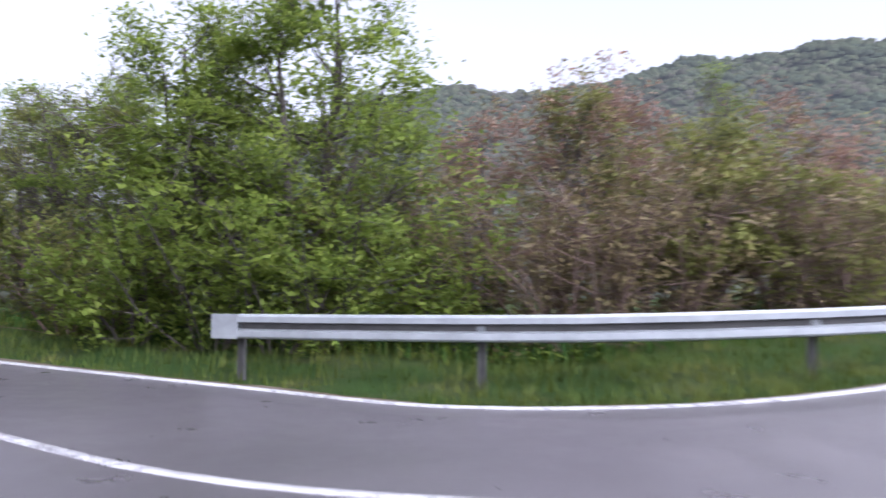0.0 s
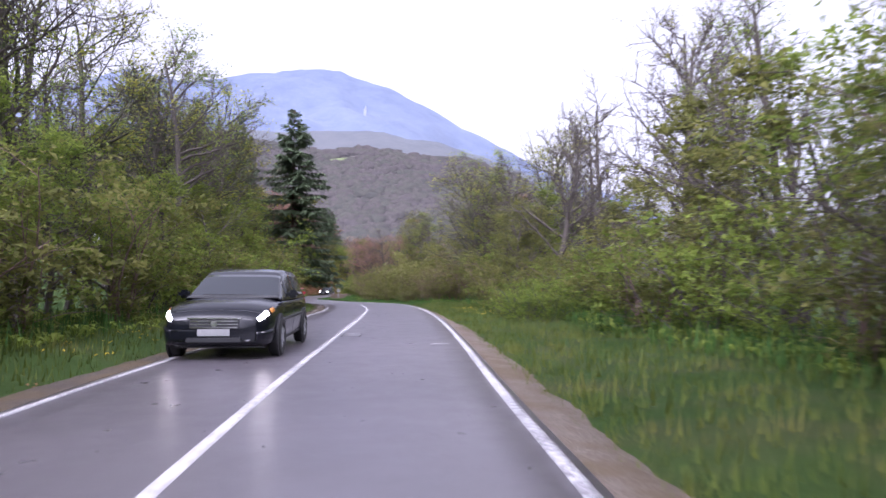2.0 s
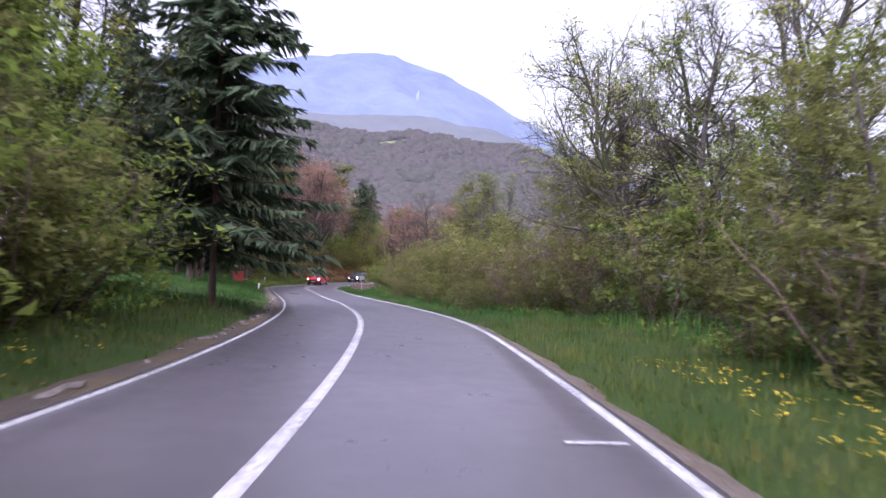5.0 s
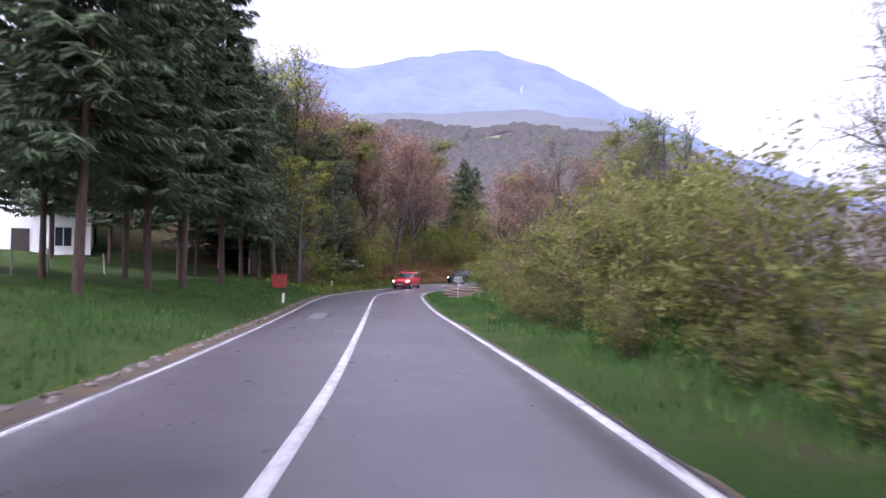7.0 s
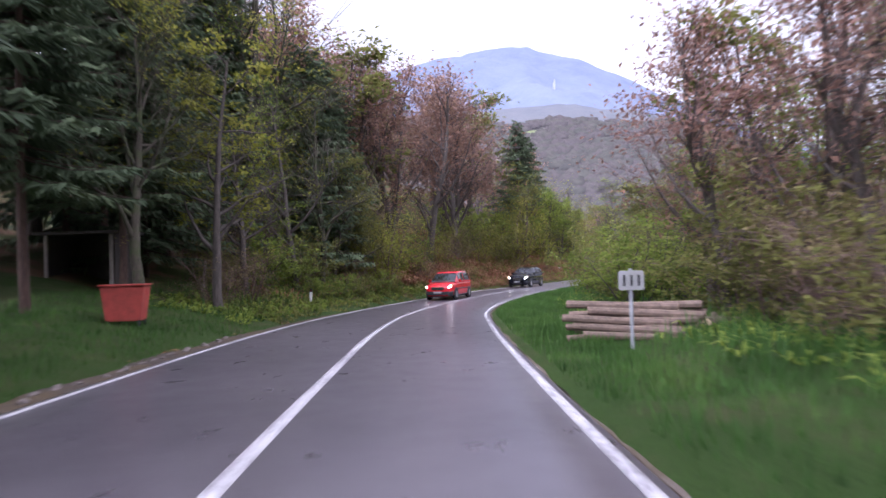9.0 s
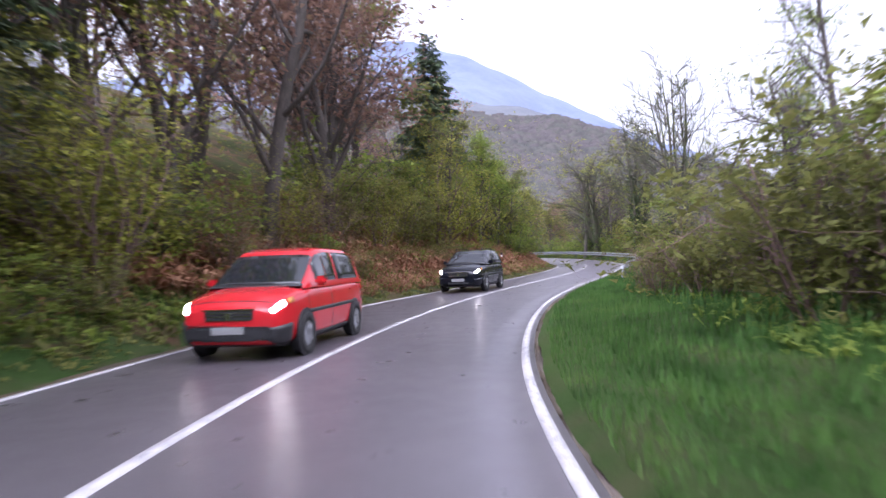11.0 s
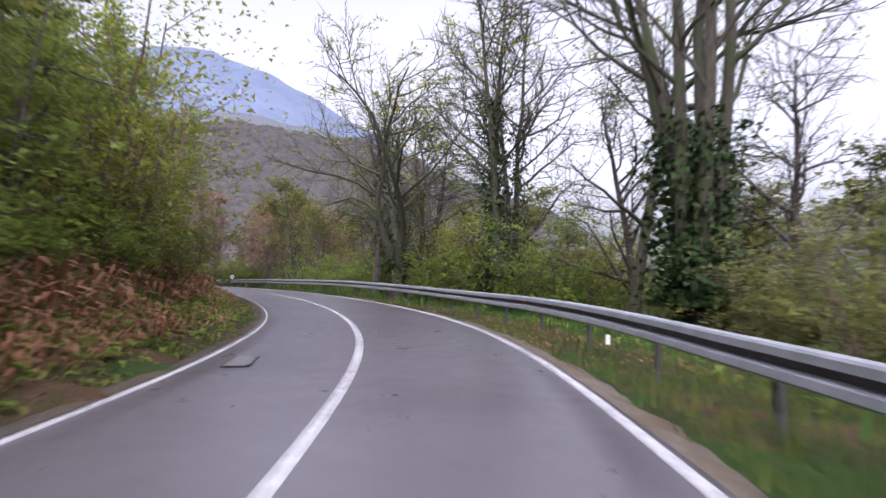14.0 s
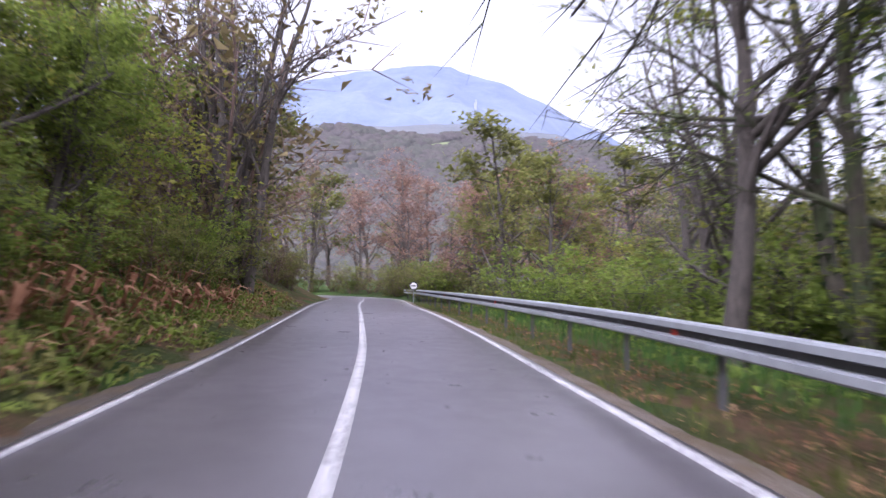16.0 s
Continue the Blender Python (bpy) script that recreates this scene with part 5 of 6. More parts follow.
strewn("grass", "short green spring grass on the verges", "grass", BLADE, 100000,
       [(60, 112, -7, -0.5, 1.0), (60, 112, 0.5, 5, 1.1), (96, 170, 0.36, 1.8, 3.0), (112, 160, 1.8, 5.5, 1.8), (112, 140, -3, -0.5, 0.8), (140, 170, -3, -0.5, 0.35)],
       blade_maker(0.10, 0.22, 0.011, 0.5), 3)
strewn("grass", "olive-green grass with dry blades on the verges", "grass", BLADE_OLIVE, 54000,
       [(-20, 60, 0.5, 5.5, 1.0), (8, 60, -5.5, -0.5, 1.0), (-10, 58, 0.4, 1.2, 1.6), (170, 235, -3, -0.5, 0.5), (160, 176, 0.5, 4.5, 1.0), (176, 242, 0.5, 4.5, 0.5), (160, 242, 0.35, 1.2, 0.7)],
       blade_maker(0.10, 0.24, 0.012, 0.6), 13)
strewn("tall_grass", "taller grass and weeds by the bushes", "grass", BLADE, 36000,
       [(-20, 60, 3.6, 7, 1.0), (8, 60, -6, -3, 1.0), (62, 112, 2.4, 6, 1.0), (112, 160, 3.0, 7, 1.2), (112, 230, -6, -2, 0.8), (160, 240, 2.0, 9, 0.5)],
       blade_maker(0.3, 0.6, 0.016, 0.5), 4)
strewn("weeds", "low leafy weeds along the road", "weeds", LEAF_GREEN, 9000,
       [(-20, 60, 4.0, 8, 1.0), (8, 60, -7, -2.6, 1.0), (62, 112, 2.6, 6, 1.0), (110, 165, -5, -1.2, 2.2), (112, 160, 3.0, 7, 1.0), (165, 235, -5, -0.7, 2.4), (160, 240, 2.5, 9, 0.35)],
       frond_maker(0.18, 0.42, 0.045), 5)
strewn("weeds", "nettles and leafy weeds on the foot of the bank", "weeds", LEAF_OLIVE, 10500,
       [(134, 160, -5.0, -0.55, 1.3), (160, 235, -4.4, -0.5, 1.3), (112, 134, -3.6, -0.8, 0.8)],
       frond_maker(0.12, 0.34, 0.04), 15)
strewn("dead_bracken", "rust-brown dead bracken on the bank", "bracken", FERN, 10000,
       [(118, 138, -5, -2.2, 0.35), (138, 182, -5.6, -1.0, 1.5), (182, 235, -6, -0.9, 0.35), (124, 200, -12, -5.6, 0.3), (62, 94, 3.0, 5, 0.15)],
       frond_maker(0.22, 0.6, 0.022), 6)
strewn("dead_bracken", "tall heaps of rust-brown dead bracken", "bracken", FERN, 3600,
       [(134, 150, -7.0, -2.6, 1.0), (150, 176, -7.0, -2.2, 1.0), (176, 200, -6.5, -2.0, 0.35), (200, 222, -5.5, -1.6, 0.18)],
       frond_maker(0.45, 1.0, 0.05), 16)
strewn("dead_leaves", "dead brown leaves along the edge of the road", "dead leaves", FERN, 3200,
       [(60, 114, -0.95, -0.28, 1.4), (140, 235, -1.3, -0.28, 1.0), (176, 240, 0.3, 2.6, 0.5), (9, 60, -1.0, -0.3, 0.4)],
       frond_maker(0.04, 0.1, 0.022), 26)
strewn("dandelions", "small yellow flowers in the grass", "flowers", YELLOW, 170, [(41, 51, 1.8, 3.4, 1.0), (24, 50, -3, -1.2, 0.25)], frond_maker(0.04, 0.07, 0.018), 8)


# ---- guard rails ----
# Darkened steel: paints the shade in the beam's groove and on posts behind it.
SHADED_STEEL = plain("shaded_steel", (0.085, 0.082, 0.08), 0.8, 0.1, 0.3, 4)
WAVE = [(0.01, -0.165), (0.07, -0.153), (0.086, -0.13), (0.084, -0.058), (0.0, -0.032), (0.0, 0.032), (0.084, 0.058), (0.086, 0.13), (0.07, 0.153), (0.01, 0.165)]


def rail_piece(a, b, at_a, at_b, mat=ZINC):
    """A length of two-wave beam between two places; its waves look towards the road."""
    verts, faces, n = [], [], len(WAVE)
    for p, side in ((a, at_a), (b, at_b)):
        for back in (0.0, -0.006):
            verts += [p + side * (d + back) + Vector((0, 0, h)) for d, h in WAVE]
    for j in range(n - 1):
        faces += [(j, 2 * n + j, 2 * n + j + 1, j + 1), (n + j, n + j + 1, 3 * n + j + 1, 3 * n + j)]
    faces += [(0, n, 3 * n, 2 * n), (n - 1, 3 * n - 1, 4 * n - 1, 2 * n - 1)]
    faces += [(j, j + 1, n + j + 1, n + j) for j in range(n - 1)] + [(2 * n + j, 3 * n + j, 3 * n + j + 1, 2 * n + j + 1) for j in range(n - 1)]
    # Groove floor and the slope that faces down take the painted shade.
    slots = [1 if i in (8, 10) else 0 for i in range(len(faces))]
    return mesh_of("beam", verts, faces, [mat, SHADED_STEEL], slots)


def rail_post():
    """A C-shaped steel post."""
    out = [(-0.05, 0.03), (-0.05, -0.03), (0.05, -0.03), (0.05, 0.03), (0.038, 0.03), (0.038, -0.02), (-0.038, -0.02), (-0.038, 0.03)]
    n = len(out)
    v = [(x, y, z) for z in (-0.9, 0.0) for x, y in out]
    f = [(j, (j + 1) % n, n + (j + 1) % n, n + j) for j in range(n)] + [(n, n + 1, n + 6, n + 7), (n + 1, n + 2, n + 5, n + 6), (n + 2, n + 3, n + 4, n + 5)]
    # Post darkened as if in the beam's shadow.
    return mesh_of("post", v, f, [SHADED_STEEL])


POST = rail_post()
BOLT = rod("bolt", 0.014, 0.012, 0.012, ZINC, 6)


def guard_rail(places, label, plate=False, reflectors=False):
    """places: beam centres in order, each with the direction towards the road."""
    ob = thing("guard_rail", label, "guard rail", Matrix.Translation(places[0][0]))
    back = Matrix.Translation(-places[0][0])
    for i in range(len(places) - 1):
        (a, sa), (b, sb) = places[i], places[i + 1]
        me = rail_piece(a, b, sa, sb)
        me.transform(back)
        beam = part("beam", me, ob)
        if i % 3 == 0 and a.z - ground_z(a.x, a.y) > 0.45:
            p = a - sa * 0.09
            part("post", POST, ob, at=back @ Matrix.Translation((p.x, p.y, a.z + 0.10)) @ sa.to_track_quat('Y', 'Z').to_matrix().to_4x4())
            part("spacer", SPACER, ob, at=back @ Matrix.Translation(a - sa * 0.035) @ sa.to_track_quat('Y', 'Z').to_matrix().to_4x4())
            part("bolt", BOLT, ob, at=back @ Matrix.Translation(a + sa * 0.014) @ sa.to_track_quat('Z', 'Y').to_matrix().to_4x4())
        if reflectors and i > 3 and i % 12 == 4:
            part("reflector", REFLECTOR, ob, "small red reflector in the groove", back @ Matrix.Translation(a + sa * 0.03) @ sa.to_track_quat('Y', 'Z').to_matrix().to_4x4())
    if plate:
        a, sa = places[0]
        along = (places[1][0] - a).normalized()
        part("end_plate", box("end_plate", (0.42, 0.02, 0.33), ZINC, 0.006), ob, at=back @ Matrix.Translation(a - along * 0.16 + sa * 0.09) @ sa.to_track_quat('Y', 'Z').to_matrix().to_4x4())
    return ob


REFLECTOR = box("reflector", (0.12, 0.03, 0.07), RED_SIGN, 0.006)
SPACER = box("spacer", (0.11, 0.07, 0.22), ZINC, 0.004)


def rail_places(points):
    out = []
    for i, p in enumerate(points):
        q, r = points[max(0, i - 1)], points[min(len(points) - 1, i + 1)]
        t = Vector((r[0] - q[0], r[1] - q[1], 0)).normalized()
        out.append((Vector(p), Vector((-t.y, t.x, 0))))
    return out


first = smooth_line([(-4.8, 10.6, 0.83), (-2.5, 9.45, 0.85), (-0.4, 8.7, 0.87), (1.8, 8.2, 0.90), (4.6, 8.1, 0.99), (8.5, 9.3, 1.14), (14.0, 12.1, 1.42), (24.0, 17.8, 1.85), (30.0, 21.0, 2.05)], 1.33)
side_in = rail_places([tuple(p) for p in first])
guard_rail([(p, -t if t.dot(Vector((0, 0, 0)) - p) < 0 else t) for p, t in side_in], "galvanised steel guard rail with a blunt end plate", True)
long_rail = []
for s_ in np.arange(154.9, 258, 1.0):
    lat = np.interp(s_, [154.9, 158.2, 168, 180, 246], [4.1, 3.82, 3.85, wr_at(180) + 1.2, wr_at(246) + 1.2])
    long_rail.append(tuple(road_at(s_, lat, np.interp(s_, [154.9, 158.2, 162, 174, 183], [-0.16, 0.47, 0.56, 0.56, 0.64]))))
rail = guard_rail([(p, t) for p, t in rail_places(long_rail)], "long galvanised steel guard rail that dips into the ground", reflectors=True)

p = road_at(176.8, 3.66, 0.34)
part("marker", box("marker", (0.055, 0.03, 0.15), WHITE_PLASTIC, 0.01), rail, "small white marker plate", Matrix.Translation(p - Vector(long_rail[0])) @ pose(0, 0, 0, 0, 0, heading(176.8)))


# ---- marker posts ----
def marker_post(s, d):
    p = road_at(s, d)
    ob = thing("marker_post", "white plastic marker post with a black cap", "marker post", pose(p.x, p.y, ground_z(p.x, p.y), 0, 2, heading(s)), "marker posts")
    bm = bmesh.new()
    bmesh.ops.create_cube(bm, size=1)
    for v in bm.verts:
        top = v.co.z > 0
        v.co = Vector((v.co.x * 0.11, v.co.y * 0.08, (v.co.z + 0.5) * 0.72 - 0.1 + (0.05 if top and v.co.y > 0 else 0)))
    bmesh.ops.bevel(bm, geom=bm.edges[:], offset=0.012, segments=2, affect='EDGES')
    part("stake", bm_mesh("stake", bm, WHITE_PLASTIC), ob)
    part("cap", box("cap", (0.118, 0.088, 0.16), BLACK_PLASTIC, 0.012, (0, 0, 0.60)), ob, "black cap")
    part("reflector", box("reflector", (0.03, 0.006, 0.06), RED_SIGN, 0.002, (0, -0.045, 0.60)), ob, "small red reflector")


marker_post(93.7, -3.9)
marker_post(167.0, -5.0)
marker_post(120.0, -5.0)


# ---- road signs ----
def sign_pole(s, d, shape, label, height=1.5):
    p = road_at(s, d)
    ob = thing("road_sign", label, "road sign", pose(p.x, p.y, ground_z(p.x, p.y), 0, 0, heading(s)), "road signs")
    part("pole", rod("pole", 0.03, 0.03, height + 0.4, ZINC, 10, (0, 0, -0.4)), ob)
    if shape == "round":
        bm = bmesh.new()
        bmesh.ops.create_cone(bm, cap_ends=True, segments=32, radius1=0.3, radius2=0.3, depth=0.02)
        bmesh.ops.rotate(bm, cent=(0, 0, 0), matrix=Matrix.Rotation(radians(90), 3, 'X'), verts=bm.verts[:])
        bmesh.ops.translate(bm, vec=(0, -0.045, height - 0.3), verts=bm.verts[:])
        part("disc", bm_mesh("disc", bm, WHITE_PLASTIC), ob, "white round disc")
        bm = bmesh.new()
        bmesh.ops.create_cone(bm, cap_ends=False, segments=32, radius1=0.3, radius2=0.3, depth=0.012)
        ring = bmesh.ops.create_cone(bm, cap_ends=False, segments=32, radius1=0.22, radius2=0.22, depth=0.012)
        bm.verts.ensure_lookup_table()
        for i in range(32):
            a, b = i * 2, ((i + 1) % 32) * 2
            for o in (0, 1):
                bm.faces.new([bm.verts[a + o], bm.verts[b + o], bm.verts[64 + b + o], bm.verts[64 + a + o]])
        bmesh.ops.rotate(bm, cent=(0, 0, 0), matrix=Matrix.Rotation(radians(90), 3, 'X'), verts=bm.verts[:])
        bmesh.ops.translate(bm, vec=(0, -0.062, height - 0.3), verts=bm.verts[:])
        part("rim", bm_mesh("rim", bm, BLACK_PLASTIC), ob, "dark rim")
        part("bar", box("bar", (0.3, 0.01, 0.07), BLACK_PLASTIC, 0.002, (0, -0.062, height - 0.3)), ob, "dark bar across the disc")
    else:
        part("board", box("board", (0.42, 0.02, 0.32), plain("sign_board", (0.32, 0.32, 0.31), 0.5, 0.3, 0.12), 0.02, (0, -0.045, height - 0.2)), ob, "pale grey board")
        for k in (-0.12, 0.0, 0.12):
            part("bar", box("bar", (0.04, 0.008, 0.18), BLACK_PLASTIC, 0.002, (k, -0.062, height - 0.2)), ob, "dark upright bar")


sign_pole(100.6, 4.7, "board", "small grey board on a thin steel pole", 1.35)
sign_pole(245.5, 3.4, "round", "small round white sign with a dark bar", 1.55)


# ---- log pile ----
pile_rng = random.Random(5)
pile_at = road_at(102.5, 5.3)
pile = thing("log_pile", "pile of cut logs with pale ends on the grass", "log pile", pose(pile_at.x, pile_at.y, ground_z(pile_at.x, pile_at.y), 0, 0, heading(102.5) + 158) @ Matrix.Scale(1.05, 4))
LOGS = []
for k in range(4):
    bm = bmesh.new()
    bmesh.ops.create_cone(bm, cap_ends=True, segments=9, radius1=0.075, radius2=0.062 + 0.004 * k, depth=2.0)
    for v in bm.verts:
        v.co += Vector((0.02 * math.sin(v.co.z * 2 + k), 0.015 * math.cos(v.co.z * 3 + k), 0))
    me = bm_mesh("log", bm, LOG_BARK)
    me.materials.append(LOG_END)
    for p_ in me.polygons:
        if len(p_.vertices) > 4:
            p_.material_index = 1
    LOGS.append(me)
for layer, count in enumerate((8, 7, 6, 4, 2)):
    for i in range(count):
        part("log", LOGS[pile_rng.randrange(4)], pile, at=pose(pile_rng.uniform(-0.25, 0.25), (i - count / 2) * 0.15 + pile_rng.uniform(-0.02, 0.02), 0.07 + layer * 0.125,
             90 + pile_rng.uniform(-4, 4), 0, 90 + pile_rng.uniform(-6, 6)))
side_at = road_at(103.2, 7.0)
pile = thing("log_pile", "low heap of split logs in the grass", "log pile", pose(side_at.x, side_at.y, ground_z(side_at.x, side_at.y), 0, 0, heading(102.5) + 50))
for i in range(9):
    part("log", LOGS[i % 4], pile, at=pose(pile_rng.uniform(-0.3, 0.3), (i % 5 - 2) * 0.16, 0.07 + (i // 5) * 0.13, 90 + pile_rng.uniform(-5, 5), 0, 90 + pile_rng.uniform(-14, 14)) @ Matrix.Diagonal((1, 1, 0.6, 1)))


# ---- red container, shed, stakes and house on the meadow ----
p = road_at(106.4, -6.1)
bin_ = thing("container", "faded red metal container on the meadow edge", "container", pose(p.x, p.y, ground_z(p.x, p.y), 0, 0, heading(106) + 8) @ Matrix.Scale(0.8, 4))
bm = bmesh.new()
bmesh.ops.create_cube(bm, size=1)
for v in bm.verts:
    k = 1.0 if v.co.z > 0 else 0.8
    v.co = Vector((v.co.x * 1.25 * k, v.co.y * 0.9 * k, 0.12 + (v.co.z + 0.5) * 1.05))
bmesh.ops.bevel(bm, geom=bm.edges[:], offset=0.03, segments=2, affect='EDGES')
part("tub", bm_mesh("tub", bm, FADED_RED), bin_)
part("lid", box("lid", (1.35, 1.0, 0.06), FADED_RED, 0.02, (0, 0, 1.21)), bin_)
for k in (-0.6, 0.6):
    part("lifting_bar", rod("lifting_bar", 0.03, 0.03, 0.2, FADED_RED, 8, (k, 0, 0.9)), bin_)
for kx in (-0.45, 0.45):
    for ky in (-0.3, 0.3):
        part("foot", box("foot", (0.08, 0.08, 0.2), BLACK_PLASTIC, 0.01, (kx, ky, 0.06)), bin_)

p = road_at(113.0, -10.5)
shed = thing("shed", "dark open wooden shed under the trees", "shed", pose(p.x, p.y, ground_z(p.x, p.y), 0, 0, heading(112)))
DARK_WOOD = plain("dark_boards", (0.05, 0.042, 0.036), 0.9, 0, 0.3, 5)
part("back_wall", box("back_wall", (2.4, 0.1, 1.7), DARK_WOOD, 0.01, (0, 0.9, 0.8)), shed)
for k in (-1.15, 1.15):
    part("side_wall", box("side_wall", (0.1, 1.8, 1.7), DARK_WOOD, 0.01, (k, 0, 0.8)), shed)
part("roof", box("roof", (2.9, 2.4, 0.1), DARK_WOOD, 0.02, (0, 0, 1.7)), shed)
for k in (-1.1, 1.1):
    part("post", box("post", (0.1, 0.1, 1.75), WOOD_GREY, 0.01, (k, -0.95, 0.78)), shed)

stake_me = rod("stake", 0.05, 0.035, 1.35, WOOD_GREY, 7, (0, 0, -0.25))
wire_me = plain("fence_wire", (0.2, 0.2, 0.2), 0.5, 0.8)
for s0_, d0_, n_ in ((116.0, -8.0, 13), (64.0, -12.5, 12)):
    p0 = road_at(s0_, d0_)
    fence = thing("fence", "row of thin weathered wooden fence stakes", "fence", Matrix.Translation((p0.x, p0.y, 0)), "stake fences")
    last = None
    for i in range(n_):
        p = road_at(s0_ + i * (1.1 if s0_ > 100 else 3.2), d0_ - (0.0 if s0_ > 100 else 0.12) * i)
        z_ = ground_z(p.x, p.y)
        part("stake", stake_me, fence, at=Matrix.Translation((p.x - p0.x, p.y - p0.y, z_)) @ pose(0, 0, 0, pile_rng.uniform(-7, 7), pile_rng.uniform(-7, 7), 0))
        q = Vector((p.x - p0.x, p.y - p0.y, z_ + 0.85))
        if last is not None:
            g = Grown(1)
            g.tube([tuple(last), tuple((last + q) / 2 - Vector((0, 0, 0.03))), tuple(q)], [0.006] * 3, 4)
            part("wire", g.wood("wire", wire_me), fence)
        last = q


def house(x, y, turn, z=None):
    w, l, h = 8.0, 11.0, 5.6
    ob = thing("house", "white plastered house with small dark windows", "house", pose(x, y, ground_z(-103.0, 24.0) - 0.5 if z is None else z, 0, 0, turn))
    bm = bmesh.new()
    prof = [(-w / 2, -1.5), (w / 2, -1.5), (w / 2, h), (0, h + 2.6), (-w / 2, h)]
    a = [bm.verts.new((px, -l / 2, pz)) for px, pz in prof]
    b = [bm.verts.new((px, l / 2, pz)) for px, pz in prof]
    bm.faces.new(a[::-1])
    bm.faces.new(b)
    for i in range(5):
        bm.faces.new((a[i], a[(i + 1) % 5], b[(i + 1) % 5], b[i]))
    part("wall", bm_mesh("wall", bm, PLASTER), ob)
    for sgn in (-1, 1):
        bm = bmesh.new()
        o = 0.5
        v = [(sgn * (w / 2 + o), -l / 2 - o, h - 0.36), (sgn * (w / 2 + o), l / 2 + o, h - 0.36), (0, l / 2 + o, h + 2.66), (0, -l / 2 - o, h + 2.66)]
        lo = [bm.verts.new(q) for q in v]
        hi = [bm.verts.new((q[0], q[1], q[2] + 0.16)) for q in v]
        bm.faces.new(lo[::-1])
        bm.faces.new(hi)
        for i in range(4):
            bm.faces.new((lo[i], lo[(i + 1) % 4], hi[(i + 1) % 4], hi[i]))
        part("roof", bm_mesh("roof", bm, ROOF_TILE), ob)
    wins = [(-2.4, 1.0), (2.4, 1.0), (-2.4, 3.7), (0.0, 3.7), (2.4, 3.7)]
    spots = [(px, -l / 2, 0, pz) for px, pz in wins] + [(w / 2, py, 90, pz) for py in (-3.6, 0.0, 3.6) for pz in (1.0, 3.7)]
    for px, py, rz, pz in spots:
        win = part("window", box("window", (0.95, 0.05, 1.25), WINDOW_DARK, 0.0, (0, -0.005, 0.62)), ob, "dark window", pose(px, py, pz, 0, 0, rz))
        for fx, fz, sx, sz in ((0, 0.0, 1.1, 0.08), (0, 1.27, 1.1, 0.08), (-0.51, 0.63, 0.08, 1.2), (0.51, 0.63, 0.08, 1.2), (0, 0.63, 0.05, 1.2)):
            part("frame", box("frame", (sx, 0.08, sz), WHITE_PLASTIC, 0.005, (fx, -0.02, fz)), win)
    part("door", box("door", (1.0, 0.08, 2.1), DARK_WOOD, 0.01, (0, -l / 2 - 0.01, 1.05)), ob)
    return ob


house(-108.2, 20.2, 95)
# a far house and a clearing on the foothill
(p_house, down_house), (p_glade, down_glade) = SPOTS
house(p_house.x, p_house.y, 150, p_house.z - 4.7)
side = down_glade.cross(Vector((0, 0, 1))).normalized()
up = side.cross(down_glade).normalized()
up = -up if up.z < 0 else up
bm = bmesh.new()
bm.faces.new([bm.verts.new(p_glade + up * 3 + down_glade * (14 + 12 * math.sin(i * 0.63) * (1 + 0.2 * math.sin(i * 2.7))) + side * (24 * math.cos(i * 0.63) * (1 + 0.15 * math.sin(i * 1.9)))) for i in range(10)])
bmesh.ops.recalc_face_normals(bm, faces=bm.faces[:])
tagged(new("clearing", bm_mesh("clearing", bm, plain("pale_meadow", (0.13, 0.16, 0.07), 0.95, 0, 0.2, 0.1))), "pale green clearing in the foothill woods", "meadow", kind="structure")


# ---- patches on the road ----
def patch(s, d, length, width, turn, mat, label):
    p = road_at(s, d, 0.02)
    ob = thing("road_patch", label, "road patch", pose(p.x, p.y, p.z, 0, 0, heading(s) + turn), "road patches", "structure")
    slab = bmesh.new()
    nx_, ny_ = 6, 3
    grid = [[slab.verts.new(((j / ny_ - 0.5) * width + 0.03 * math.sin(i * 2.3 + j), (i / nx_ - 0.5) * length + 0.03 * math.sin(j * 3 + i), 0)) for j in range(ny_ + 1)] for i in range(nx_ + 1)]
    for i in range(nx_):
        for j in range(ny_):
            slab.faces.new((grid[i][j], grid[i][j + 1], grid[i + 1][j + 1], grid[i + 1][j]))
    part("slab", bm_mesh("slab", slab, mat), ob)
    for k in (-1, 1):
        part("seam", box("seam", (0.04, length * 1.02, 0.008), TAR, 0.0, (k * width / 2, 0, 0.0)), ob, "black tar seam")


patch(84.6, -1.55, 3.4, 0.6, 0, PATCH, "pale asphalt patch between black tar seams")
patch(29.2, 0.35, 0.9, 0.42, 0, PATCH, "small pale patch by the centre line")
patch(177.2, -1.66, 1.3, 0.35, 4, PATCH, "pale asphalt patch between black tar seams")
for s_, d_, l_ in ((149.2, 2.46, 0.5), (44.7, 2.4, 0.5), (26.5, 2.3, 0.35)):
    p = road_at(s_, d_, 0.018)
    ob = new("road_marking", box("road_marking", (l_, 0.07, 0.006), PAINT, 0.0))
    ob.matrix_basis = pose(p.x, p.y, p.z, 0, 0, heading(s_) + 3)
    tagged(ob, "short white cross mark at the edge line", "road marking", kind="structure")


# ---- cars ----
GLASS = plain("car_glass", (0.014, 0.017, 0.02), 0.04, 0.0, 0.05)
GLASS.node_tree.nodes["Principled BSDF"].inputs["Specular IOR Level"].default_value = 1.0
TYRE = plain("tyre_rubber", (0.018, 0.018, 0.018), 0.85)
ALLOY = plain("alloy_rim", (0.42, 0.43, 0.45), 0.35, 0.8, 0.08)
